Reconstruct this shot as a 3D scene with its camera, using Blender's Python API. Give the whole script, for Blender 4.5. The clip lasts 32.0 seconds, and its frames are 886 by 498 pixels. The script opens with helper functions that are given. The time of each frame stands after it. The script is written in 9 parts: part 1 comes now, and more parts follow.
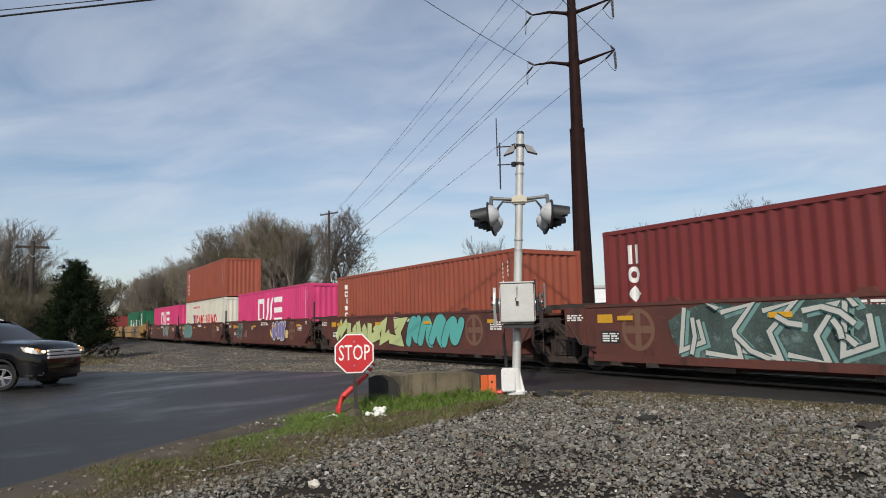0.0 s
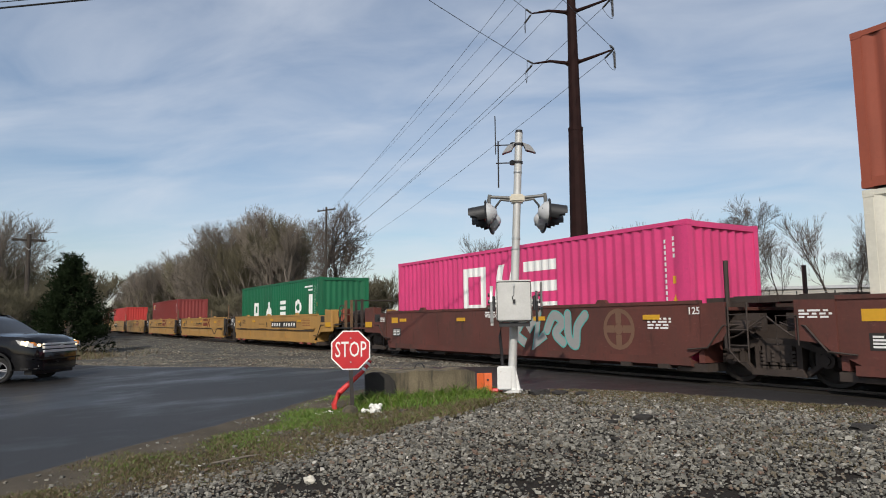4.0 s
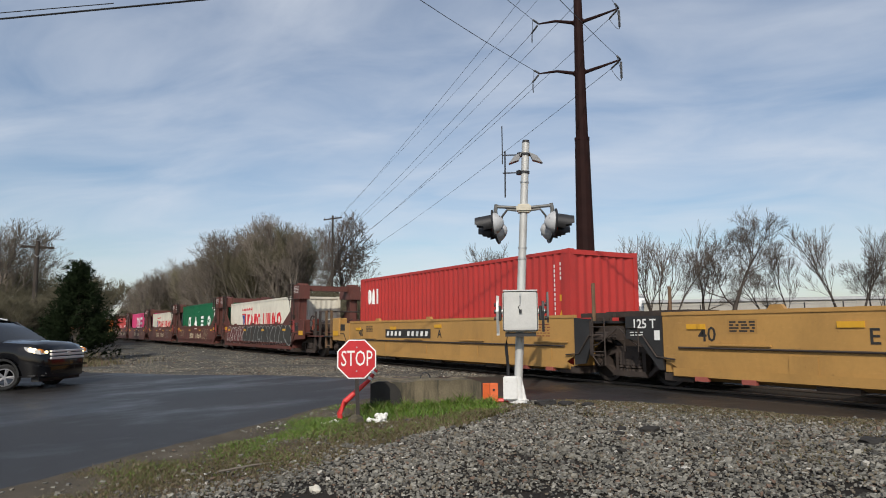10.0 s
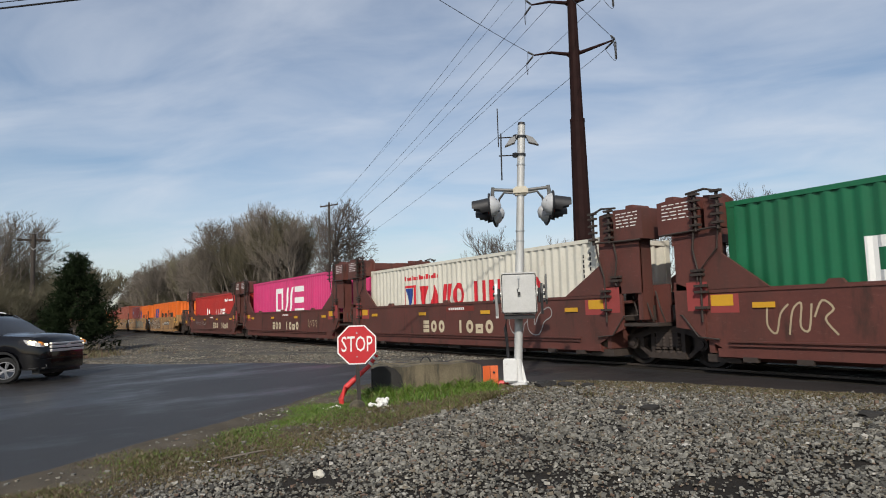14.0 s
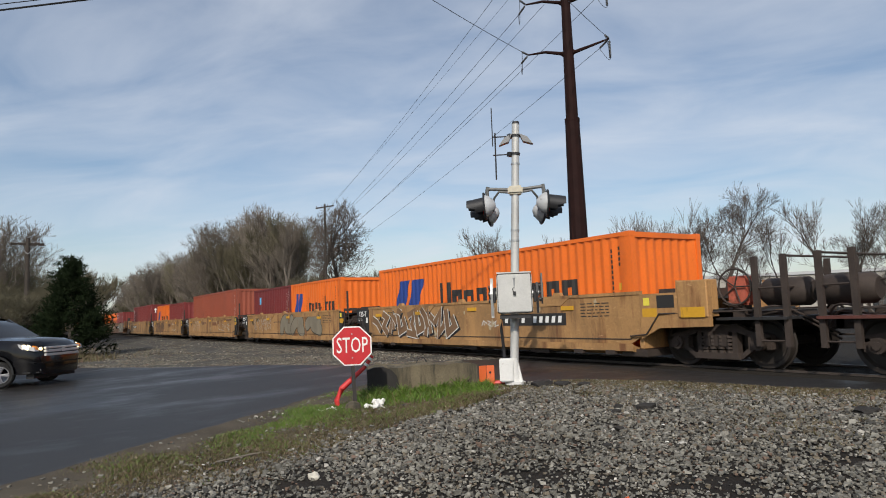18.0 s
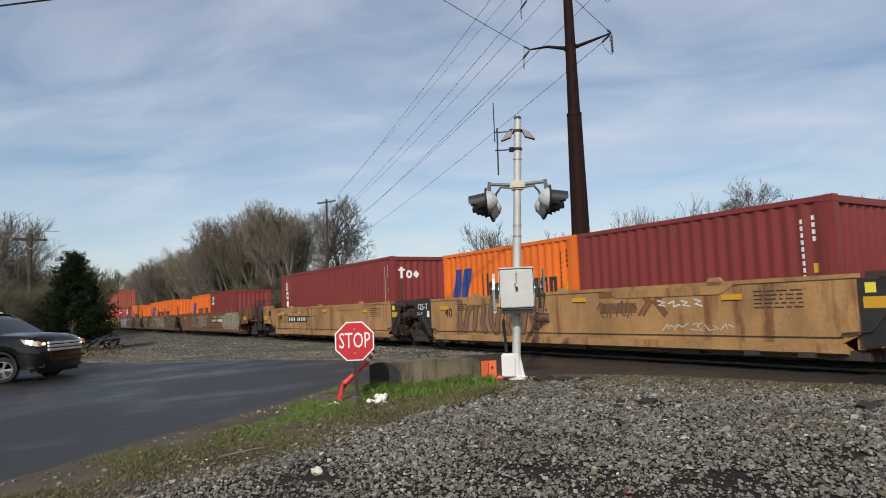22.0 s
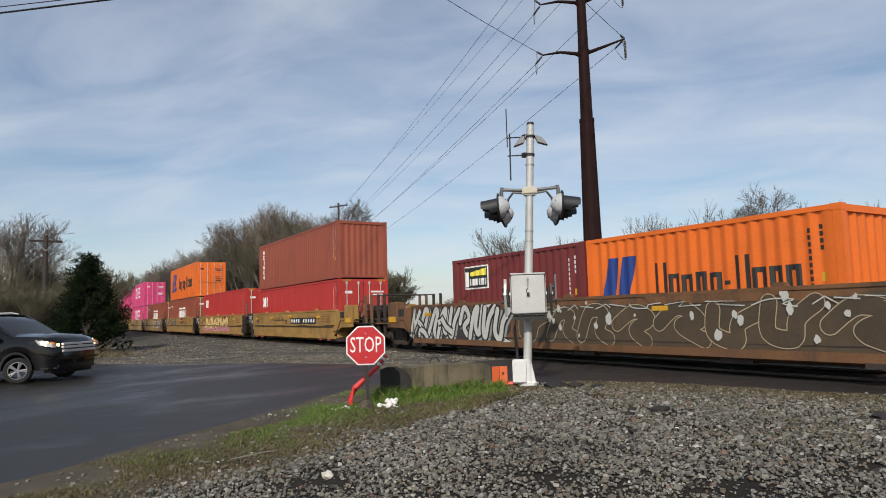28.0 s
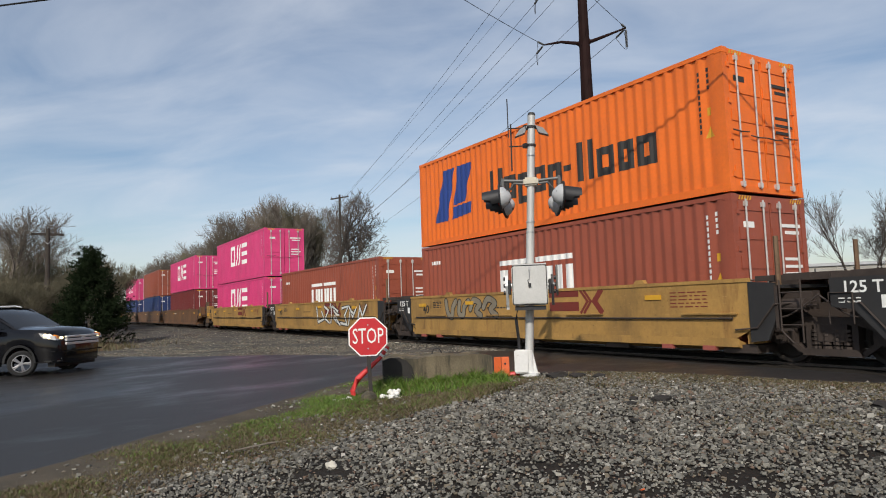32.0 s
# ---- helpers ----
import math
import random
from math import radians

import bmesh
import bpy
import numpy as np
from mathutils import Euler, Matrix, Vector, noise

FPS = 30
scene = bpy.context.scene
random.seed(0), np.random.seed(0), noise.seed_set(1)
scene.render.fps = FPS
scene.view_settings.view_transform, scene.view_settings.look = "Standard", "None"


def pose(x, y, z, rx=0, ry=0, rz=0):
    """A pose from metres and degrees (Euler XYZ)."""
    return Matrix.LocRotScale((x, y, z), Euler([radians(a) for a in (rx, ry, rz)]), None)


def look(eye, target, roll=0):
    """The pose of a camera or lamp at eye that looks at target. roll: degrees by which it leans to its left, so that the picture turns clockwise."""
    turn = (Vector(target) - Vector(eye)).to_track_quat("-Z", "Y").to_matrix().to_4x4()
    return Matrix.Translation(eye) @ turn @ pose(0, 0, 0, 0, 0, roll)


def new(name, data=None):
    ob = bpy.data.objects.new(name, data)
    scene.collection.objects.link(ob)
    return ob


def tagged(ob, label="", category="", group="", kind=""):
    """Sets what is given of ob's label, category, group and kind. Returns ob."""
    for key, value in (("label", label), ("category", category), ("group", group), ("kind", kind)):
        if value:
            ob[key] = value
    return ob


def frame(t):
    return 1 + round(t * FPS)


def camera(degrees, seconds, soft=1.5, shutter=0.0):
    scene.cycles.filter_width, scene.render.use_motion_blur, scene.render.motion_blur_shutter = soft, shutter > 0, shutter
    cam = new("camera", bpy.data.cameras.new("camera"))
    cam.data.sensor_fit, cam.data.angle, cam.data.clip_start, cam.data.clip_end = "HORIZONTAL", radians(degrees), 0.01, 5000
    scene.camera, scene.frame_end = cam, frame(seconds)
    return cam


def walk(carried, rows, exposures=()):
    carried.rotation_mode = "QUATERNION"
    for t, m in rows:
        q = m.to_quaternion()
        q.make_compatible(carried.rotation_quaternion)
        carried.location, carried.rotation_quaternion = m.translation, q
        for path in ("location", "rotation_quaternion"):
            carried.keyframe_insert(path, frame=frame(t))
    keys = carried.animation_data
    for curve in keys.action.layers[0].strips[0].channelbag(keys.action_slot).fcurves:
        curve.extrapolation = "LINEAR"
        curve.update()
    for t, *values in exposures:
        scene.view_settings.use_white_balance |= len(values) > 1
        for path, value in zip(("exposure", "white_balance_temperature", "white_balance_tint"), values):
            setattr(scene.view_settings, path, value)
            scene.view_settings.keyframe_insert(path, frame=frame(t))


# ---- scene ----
cam = camera(67.186, 32.0, soft=1.0)
PATH = [
    (0, pose(0.003, -11.389, 1.264, 96.215, 1.337, 57.848)),
    (0.5, pose(0.004, -11.393, 1.263, 96.144, 1.418, 57.902)),
    (1, pose(0.011, -11.395, 1.265, 95.997, 1.407, 57.895)),
    (1.5, pose(0.014, -11.391, 1.259, 95.972, 1.401, 57.917)),
    (2, pose(0.013, -11.391, 1.263, 95.909, 1.339, 57.866)),
    (2.5, pose(0.008, -11.389, 1.265, 95.824, 1.113, 57.878)),
    (3, pose(0.009, -11.394, 1.271, 95.823, 0.860, 57.792)),
    (3.5, pose(0.006, -11.400, 1.266, 95.899, 0.678, 57.618)),
    (5.5, pose(0.010, -11.400, 1.270, 96.334, 1.198, 57.268)),
    (6, pose(0.012, -11.397, 1.267, 96.532, 1.136, 57.294)),
    (6.5, pose(0.017, -11.399, 1.269, 96.586, 1.058, 57.376)),
    (7, pose(0.018, -11.398, 1.265, 96.595, 1.072, 57.499)),
    (7.5, pose(0.020, -11.407, 1.267, 96.664, 0.940, 57.562)),
    (8, pose(0.018, -11.409, 1.270, 96.710, 0.745, 57.644)),
    (8.5, pose(0.009, -11.410, 1.270, 96.796, 0.611, 57.727)),
    (9, pose(0.009, -11.404, 1.270, 96.801, 0.608, 57.806)),
    (9.5, pose(0.011, -11.408, 1.272, 96.813, 0.618, 57.909)),
    (10, pose(0.010, -11.414, 1.273, 96.777, 0.396, 58.001)),
    (10.5, pose(0.004, -11.420, 1.268, 96.739, 0.410, 57.964)),
    (11, pose(-0.001, -11.419, 1.269, 96.521, 0.950, 57.948)),
    (11.5, pose(0.004, -11.420, 1.269, 96.227, 1.603, 57.973)),
    (12, pose(0.009, -11.415, 1.264, 96.000, 1.790, 57.780)),
    (12.5, pose(0.002, -11.419, 1.266, 95.782, 1.792, 57.647)),
    (13, pose(0.002, -11.417, 1.267, 95.657, 1.677, 57.642)),
    (13.5, pose(0.002, -11.419, 1.271, 95.507, 1.624, 57.752)),
    (14, pose(-0.000, -11.420, 1.264, 95.464, 1.587, 57.884)),
    (14.5, pose(-0.008, -11.414, 1.261, 95.413, 1.592, 57.988)),
    (16.5, pose(-0.016, -11.391, 1.263, 95.240, 2.079, 58.068)),
    (17, pose(-0.017, -11.386, 1.261, 95.441, 2.104, 57.839)),
    (17.5, pose(-0.017, -11.388, 1.258, 95.528, 2.194, 57.710)),
    (18, pose(-0.016, -11.381, 1.256, 95.509, 2.118, 57.621)),
    (18.5, pose(-0.012, -11.379, 1.260, 95.389, 2.057, 57.569)),
    (19, pose(-0.002, -11.381, 1.263, 95.327, 2.044, 57.506)),
    (19.5, pose(0.004, -11.382, 1.260, 95.336, 1.700, 57.529)),
    (20, pose(0.007, -11.398, 1.260, 95.320, 1.650, 57.624)),
    (20.5, pose(0.005, -11.398, 1.266, 95.296, 1.945, 57.756)),
    (21, pose(-0.001, -11.393, 1.265, 95.237, 2.064, 57.833)),
    (21.5, pose(-0.010, -11.388, 1.264, 95.170, 2.070, 57.791)),
    (22, pose(-0.013, -11.390, 1.261, 95.087, 2.141, 57.776)),
    (22.5, pose(-0.006, -11.399, 1.262, 95.020, 1.917, 57.852)),
    (23, pose(-0.007, -11.406, 1.268, 95.019, 1.864, 57.961)),
    (23.5, pose(-0.000, -11.411, 1.265, 95.040, 1.843, 58.169)),
    (24, pose(-0.005, -11.406, 1.269, 95.080, 1.620, 58.368)),
    (24.5, pose(-0.004, -11.412, 1.272, 95.187, 1.465, 58.508)),
    (25, pose(0.002, -11.416, 1.266, 95.340, 1.467, 58.599)),
    (25.5, pose(0.004, -11.409, 1.268, 95.478, 1.470, 58.638)),
    (27.5, pose(-0.007, -11.408, 1.270, 95.603, 1.716, 58.682)),
    (28, pose(-0.013, -11.401, 1.266, 95.523, 1.599, 58.690)),
    (28.5, pose(-0.011, -11.395, 1.265, 95.341, 1.792, 58.628)),
    (29, pose(-0.014, -11.389, 1.261, 95.153, 1.860, 58.651)),
    (29.5, pose(-0.013, -11.393, 1.267, 94.981, 1.797, 58.602)),
    (30, pose(-0.013, -11.390, 1.260, 94.935, 1.740, 58.662)),
    (30.5, pose(-0.019, -11.383, 1.253, 94.889, 2.019, 58.680)),
    (31, pose(-0.016, -11.387, 1.262, 94.708, 2.248, 58.761)),
    (31.5, pose(-0.006, -11.396, 1.274, 94.631, 2.071, 58.764)),
    (32, pose(-0.003, -11.411, 1.267, 94.762, 1.877, 58.830)),
]
walk(cam, PATH)

# ---- world, sun ----
SUN_EL, SUN_AZ = radians(36.3), radians(48)   # height; turn from -y towards +x
SUN_FROM = Vector((math.sin(SUN_AZ) * math.cos(SUN_EL), -math.cos(SUN_AZ) * math.cos(SUN_EL), math.sin(SUN_EL)))


def make_world():
    w = bpy.data.worlds.new("sky")
    scene.world = w
    w.use_nodes = True
    nt = w.node_tree
    n, l = nt.nodes, nt.links
    n.clear()
    out = n.new("ShaderNodeOutputWorld")
    bg = n.new("ShaderNodeBackground")
    bg.inputs["Strength"].default_value = 0.108
    sky = n.new("ShaderNodeTexSky")
    sky.sky_type = "NISHITA"
    sky.sun_disc = False
    sky.sun_elevation = SUN_EL
    sky.sun_rotation = math.atan2(SUN_FROM.x, SUN_FROM.y)
    sky.air_density, sky.dust_density, sky.ozone_density = 1.0, 1.0, 1.6
    tc = n.new("ShaderNodeTexCoord")
    # cloud layer: the direction is flattened on a high plane, so that clouds crowd towards the horizon
    sep = n.new("ShaderNodeSeparateXYZ")
    l.new(tc.outputs["Generated"], sep.inputs[0])
    zz = n.new("ShaderNodeMath"); zz.operation = "MAXIMUM"; zz.inputs[1].default_value = 0.0
    l.new(sep.outputs["Z"], zz.inputs[0])
    za = n.new("ShaderNodeMath"); za.operation = "ADD"; za.inputs[1].default_value = 0.22
    l.new(zz.outputs[0], za.inputs[0])
    dx = n.new("ShaderNodeMath"); dx.operation = "DIVIDE"
    dy = n.new("ShaderNodeMath"); dy.operation = "DIVIDE"
    l.new(sep.outputs["X"], dx.inputs[0]); l.new(za.outputs[0], dx.inputs[1])
    l.new(sep.outputs["Y"], dy.inputs[0]); l.new(za.outputs[0], dy.inputs[1])
    com = n.new("ShaderNodeCombineXYZ")
    l.new(dx.outputs[0], com.inputs[0]); l.new(dy.outputs[0], com.inputs[1])
    turn = n.new("ShaderNodeMapping")
    turn.inputs["Rotation"].default_value = (0, 0, radians(-45))
    l.new(com.outputs[0], turn.inputs[0])
    mp = n.new("ShaderNodeMapping")
    mp.inputs["Scale"].default_value = (0.8, 1.5, 1)
    mp.inputs["Location"].default_value = (3.4, 1.9, 0)
    l.new(turn.outputs[0], mp.inputs[0])
    n1 = n.new("ShaderNodeTexNoise")
    n1.inputs["Scale"].default_value, n1.inputs["Detail"].default_value = 1.9, 8
    n1.inputs["Roughness"].default_value, n1.inputs["Distortion"].default_value = 0.54, 0.5
    l.new(mp.outputs[0], n1.inputs["Vector"])
    ramp = n.new("ShaderNodeValToRGB")
    ramp.color_ramp.elements[0].position, ramp.color_ramp.elements[1].position = 0.25, 0.80
    ramp.color_ramp.elements[0].color = (0, 0, 0, 1)
    ramp.color_ramp.elements[1].color = (0.72, 0.72, 0.72, 1)
    l.new(n1.outputs["Fac"], ramp.inputs[0])
    mix = n.new("ShaderNodeMixRGB")
    mix.inputs[2].default_value = (6.6, 7.0, 7.7, 1)
    l.new(ramp.outputs[0], mix.inputs[0]); l.new(sky.outputs[0], mix.inputs[1])
    l.new(mix.outputs[0], bg.inputs["Color"]); l.new(bg.outputs[0], out.inputs[0])


make_world()
sun_data = bpy.data.lights.new("sun", "SUN")
sun_data.energy, sun_data.angle, sun_data.color = 3.4, radians(0.6), (1.0, 0.93, 0.83)
sun = new("sun", sun_data)
sun.matrix_world = look(SUN_FROM * 100, (0, 0, 0))
scene.view_settings.exposure = 0.0

# ---- materials ----
MATS = {}


def mat(name, col, rough=0.6, metal=0.0, var=0.2, scale=2.0, bump=0.15, stain=None, amount=0.0, streak=1.0, spec=0.5,
        piece=0.0, coat=0.0, fine=None, bdist=0.01, scuff=0.0, grime=0.0):
    """A painted, stony or metal surface: two scales of tone, stains or rust of its own colour, fine relief.
    streak below 1 draws the stains out downwards; piece varies the tone from object to object."""
    if name in MATS:
        return MATS[name]
    m = bpy.data.materials.new(name)
    MATS[name] = m
    m.use_nodes = True
    nt = m.node_tree
    n, l = nt.nodes, nt.links
    bs = n["Principled BSDF"]
    bs.inputs["Metallic"].default_value = metal
    bs.inputs["Specular IOR Level"].default_value = spec
    if coat:
        bs.inputs["Coat Weight"].default_value, bs.inputs["Coat Roughness"].default_value = coat, 0.08
    tc = n.new("ShaderNodeTexCoord")
    oi = n.new("ShaderNodeObjectInfo")
    add = n.new("ShaderNodeVectorMath"); add.operation = "MULTIPLY_ADD"
    l.new(oi.outputs["Random"], add.inputs[0])
    add.inputs[1].default_value = (37.0, 23.0, 11.0)
    l.new(tc.outputs["Object"], add.inputs[2])
    big = n.new("ShaderNodeTexNoise")
    big.inputs["Scale"].default_value, big.inputs["Detail"].default_value = scale, 5
    l.new(add.outputs[0], big.inputs["Vector"])
    small = n.new("ShaderNodeTexNoise")
    small.inputs["Scale"].default_value, small.inputs["Detail"].default_value = fine or scale * 14, 4
    l.new(add.outputs[0], small.inputs["Vector"])
    tone = n.new("ShaderNodeMath"); tone.operation = "MULTIPLY_ADD"
    tone.inputs[1].default_value = 0.6
    l.new(big.outputs["Fac"], tone.inputs[0])
    half = n.new("ShaderNodeMath"); half.operation = "MULTIPLY"; half.inputs[1].default_value = 0.4
    l.new(small.outputs["Fac"], half.inputs[0]); l.new(half.outputs[0], tone.inputs[2])
    ramp = n.new("ShaderNodeValToRGB")
    c = Vector(col)
    lo, hi = c * (1 - var), c * (1 + var)
    ramp.color_ramp.elements[0].position, ramp.color_ramp.elements[1].position = 0.3, 0.7
    ramp.color_ramp.elements[0].color, ramp.color_ramp.elements[1].color = (*lo, 1), (*hi, 1)
    l.new(tone.outputs[0], ramp.inputs[0])
    colour = ramp.outputs[0]
    if piece:
        hsv = n.new("ShaderNodeHueSaturation")
        vv = n.new("ShaderNodeMapRange")
        vv.inputs["To Min"].default_value, vv.inputs["To Max"].default_value = 1 - piece, 1 + piece
        l.new(oi.outputs["Random"], vv.inputs["Value"]); l.new(vv.outputs[0], hsv.inputs["Value"])
        l.new(colour, hsv.inputs["Color"])
        colour = hsv.outputs[0]
    rmap = n.new("ShaderNodeMapRange")
    rmap.inputs["To Min"].default_value, rmap.inputs["To Max"].default_value = max(rough - 0.12, 0.03), min(rough + 0.12, 1)
    l.new(small.outputs["Fac"], rmap.inputs["Value"])
    rough_out = rmap.outputs[0]
    if stain is not None:
        mp = n.new("ShaderNodeMapping")
        mp.inputs["Scale"].default_value = (1, 1, streak)
        l.new(add.outputs[0], mp.inputs[0])
        sn = n.new("ShaderNodeTexNoise")
        sn.inputs["Scale"].default_value, sn.inputs["Detail"].default_value, sn.inputs["Roughness"].default_value = scale * 2.2, 7, 0.65
        l.new(mp.outputs[0], sn.inputs["Vector"])
        sr = n.new("ShaderNodeValToRGB")
        edge = 0.72 - 0.36 * amount
        sr.color_ramp.elements[0].position, sr.color_ramp.elements[1].position = edge, edge + 0.13
        sr.color_ramp.elements[1].color = (0.9, 0.9, 0.9, 1)
        l.new(sn.outputs["Fac"], sr.inputs[0])
        mx = n.new("ShaderNodeMixRGB")
        mx.inputs[2].default_value = (*stain, 1)
        l.new(sr.outputs[0], mx.inputs[0]); l.new(colour, mx.inputs[1])
        colour = mx.outputs[0]
    for amount_, size, at, colour_, edges in ((grime, (0.9, 0.9, 0.35), scale * 0.9, (0.045, 0.036, 0.028), (0.45, 0.75)), (scuff, (0.8, 1.0, 3.2), scale * 5.5, tuple(min(1.0, v * 1.5 + 0.07) for v in col), (0.60, 0.68)),
                                              (grime, (1.0, 1.0, 1.0), scale * 9.0, (0.05, 0.03, 0.02), (0.62, 0.72))):
        if not amount_:
            continue
        gm = n.new("ShaderNodeMapping")
        gm.inputs["Scale"].default_value = size
        l.new(add.outputs[0], gm.inputs[0])
        gn = n.new("ShaderNodeTexNoise")
        gn.inputs["Scale"].default_value, gn.inputs["Detail"].default_value, gn.inputs["Roughness"].default_value = at, 8, 0.7
        l.new(gm.outputs[0], gn.inputs["Vector"])
        gr = n.new("ShaderNodeMapRange")
        gr.inputs["From Min"].default_value, gr.inputs["From Max"].default_value, gr.inputs["To Max"].default_value = edges[0], edges[1], amount_
        l.new(gn.outputs["Fac"], gr.inputs["Value"])
        gx = n.new("ShaderNodeMixRGB")
        gx.inputs[2].default_value = (*colour_, 1)
        l.new(gr.outputs[0], gx.inputs[0]); l.new(colour, gx.inputs[1])
        colour = gx.outputs[0]
    l.new(colour, bs.inputs["Base Color"])
    l.new(rough_out, bs.inputs["Roughness"])
    if bump:
        bp = n.new("ShaderNodeBump")
        bp.inputs["Strength"].default_value, bp.inputs["Distance"].default_value = bump, bdist
        l.new(small.outputs["Fac"], bp.inputs["Height"])
        l.new(bp.outputs[0], bs.inputs["Normal"])
    return m


RUST = (0.10, 0.042, 0.022)


def paint(name, col, amount=0.25, rough=0.5, stain=RUST, var=0.10, streak=0.25, **k):
    return mat(name, col, rough=rough, var=var, scale=1.1, bump=0.06, stain=stain, amount=amount, streak=streak, spec=0.4, **k)


M_BLACK = mat("black_steel", (0.022, 0.021, 0.021), 0.6, var=0.35, scale=3, stain=(0.07, 0.045, 0.03), amount=0.25)
M_TRUCK = mat("rusty_cast_steel", (0.042, 0.030, 0.024), 0.78, var=0.4, scale=4, bump=0.4, stain=(0.025, 0.02, 0.018), amount=0.4)
M_STEEL = mat("worn_rail_steel", (0.10, 0.08, 0.068), 0.5, metal=0.5, var=0.3)
M_GALV = mat("galvanised_steel", (0.42, 0.43, 0.43), 0.45, metal=0.55, var=0.16, scale=6, bump=0.1)
M_WHITE = paint("white_marking", (0.78, 0.78, 0.75), 0.08, 0.6, stain=(0.4, 0.37, 0.33), var=0.06)
M_YMARK = paint("yellow_reflector", (0.62, 0.33, 0.025), 0.2, 0.5)
M_BMARK = paint("black_marking", (0.03, 0.028, 0.026), 0.1, 0.6)

# ---- mesh tools ----
def box(bm, x0, x1, y0, y1, z0, z1):
    v = [bm.verts.new(p) for p in ((x0, y0, z0), (x1, y0, z0), (x1, y1, z0), (x0, y1, z0), (x0, y0, z1), (x1, y0, z1), (x1, y1, z1), (x0, y1, z1))]
    for f in ((0, 3, 2, 1), (4, 5, 6, 7), (0, 1, 5, 4), (1, 2, 6, 5), (2, 3, 7, 6), (3, 0, 4, 7)):
        bm.faces.new([v[i] for i in f])
    return v


def slab(bm, pts, y0, y1):
    """A plate: the outline pts in x and z, from y0 to y1."""
    a = [bm.verts.new((x, y0, z)) for x, z in pts]
    b = [bm.verts.new((x, y1, z)) for x, z in pts]
    bm.faces.new(a)
    bm.faces.new(b[::-1])
    for i in range(len(pts)):
        j = (i + 1) % len(pts)
        bm.faces.new((a[j], a[i], b[i], b[j]))


def slab_x(bm, pts, x0, x1):
    """A plate: the outline pts in y and z, from x0 to x1."""
    a = [bm.verts.new((x0, y, z)) for y, z in pts]
    b = [bm.verts.new((x1, y, z)) for y, z in pts]
    bm.faces.new(a[::-1])
    bm.faces.new(b)
    for i in range(len(pts)):
        j = (i + 1) % len(pts)
        bm.faces.new((a[i], a[j], b[j], b[i]))


def tube(bm, path, radii, n=6, cap=True):
    """A round bar along the path; radii one number or one for each point."""
    pts = [Vector(p) for p in path]
    if not isinstance(radii, (list, tuple)):
        radii = [radii] * len(pts)
    rings = []
    for i, p in enumerate(pts):
        d = (pts[min(i + 1, len(pts) - 1)] - pts[max(i - 1, 0)]).normalized()
        s = d.cross((0, 0, 1) if abs(d.z) < 0.9 else (1, 0, 0)).normalized()
        u = s.cross(d)
        rings.append([bm.verts.new(p + (s * math.cos(k * math.tau / n) + u * math.sin(k * math.tau / n)) * radii[i]) for k in range(n)])
    for a, b in zip(rings, rings[1:]):
        for k in range(n):
            bm.faces.new((a[k], b[k], b[(k + 1) % n], a[(k + 1) % n]))
    if cap and n > 2:
        bm.faces.new(rings[0])
        bm.faces.new(rings[-1][::-1])


def disc(bm, c, axis, r, t, n=20):
    c, a = Vector(c), Vector(axis).normalized()
    tube(bm, [c - a * t / 2, c + a * t / 2], r, n)


def soften(bm, w, seg=1):
    bmesh.ops.bevel(bm, geom=bm.edges[:], offset=w, segments=seg, affect="EDGES", clamp_overlap=True)


def thing(name, label, category, m=None, group="", kind=""):
    ob = new(name)
    ob.empty_display_size = 0.3
    ob.matrix_world = m or Matrix()
    return tagged(ob, label, category, group, kind)


def mesh_of(name, bm, material, smooth=False):
    bmesh.ops.recalc_face_normals(bm, faces=bm.faces[:])
    me = bpy.data.meshes.new(name)
    bm.to_mesh(me)
    bm.free()
    me.materials.append(material)
    if smooth:
        me.shade_smooth()
        me.set_sharp_from_angle(angle=radians(40))
    return me


def part(name, bm, material, parent, label="", smooth=False):
    ob = new(name, mesh_of(name, bm, material, smooth))
    ob.parent = parent
    if label:
        ob["label"] = label
    return ob


def part_of(name, me, parent, m=None, label=""):
    """A part on a mesh that is shared."""
    ob = new(name, me)
    ob.parent = parent
    if m is not None:
        ob.matrix_basis = m
    if label:
        ob["label"] = label
    return ob


def lettering(name, text, size, material, parent, m, label="", space=1.0, bold=0.0):
    cu = bpy.data.curves.new(name, "FONT")
    cu.body, cu.size, cu.align_x, cu.align_y, cu.space_character = text, size, "CENTER", "CENTER", space
    cu.extrude, cu.offset, cu.resolution_u = 0.002, bold, 2
    tmp = bpy.data.objects.new(name, cu)
    me = bpy.data.meshes.new_from_object(tmp)
    me.materials.clear()
    me.materials.append(material)
    bpy.data.objects.remove(tmp)
    ob = new(name, me)
    ob.parent = parent
    ob.matrix_basis = m
    if label:
        ob["label"] = label
    return ob

# ---- ground ----
YC = 1.219            # centre line of the track, which runs along x


def ground_z(x, y):
    """The ground rises gently to the tracks and is level beyond."""
    return -0.32 + 0.30 * min(max((y + 11.4) / 8.4, 0.0), 1.0)


def steps(*spans):
    out = []
    for a, b, n in spans:
        out += [a + (b - a) * k / n for k in range(n)]
    return out + [spans[-1][1]]


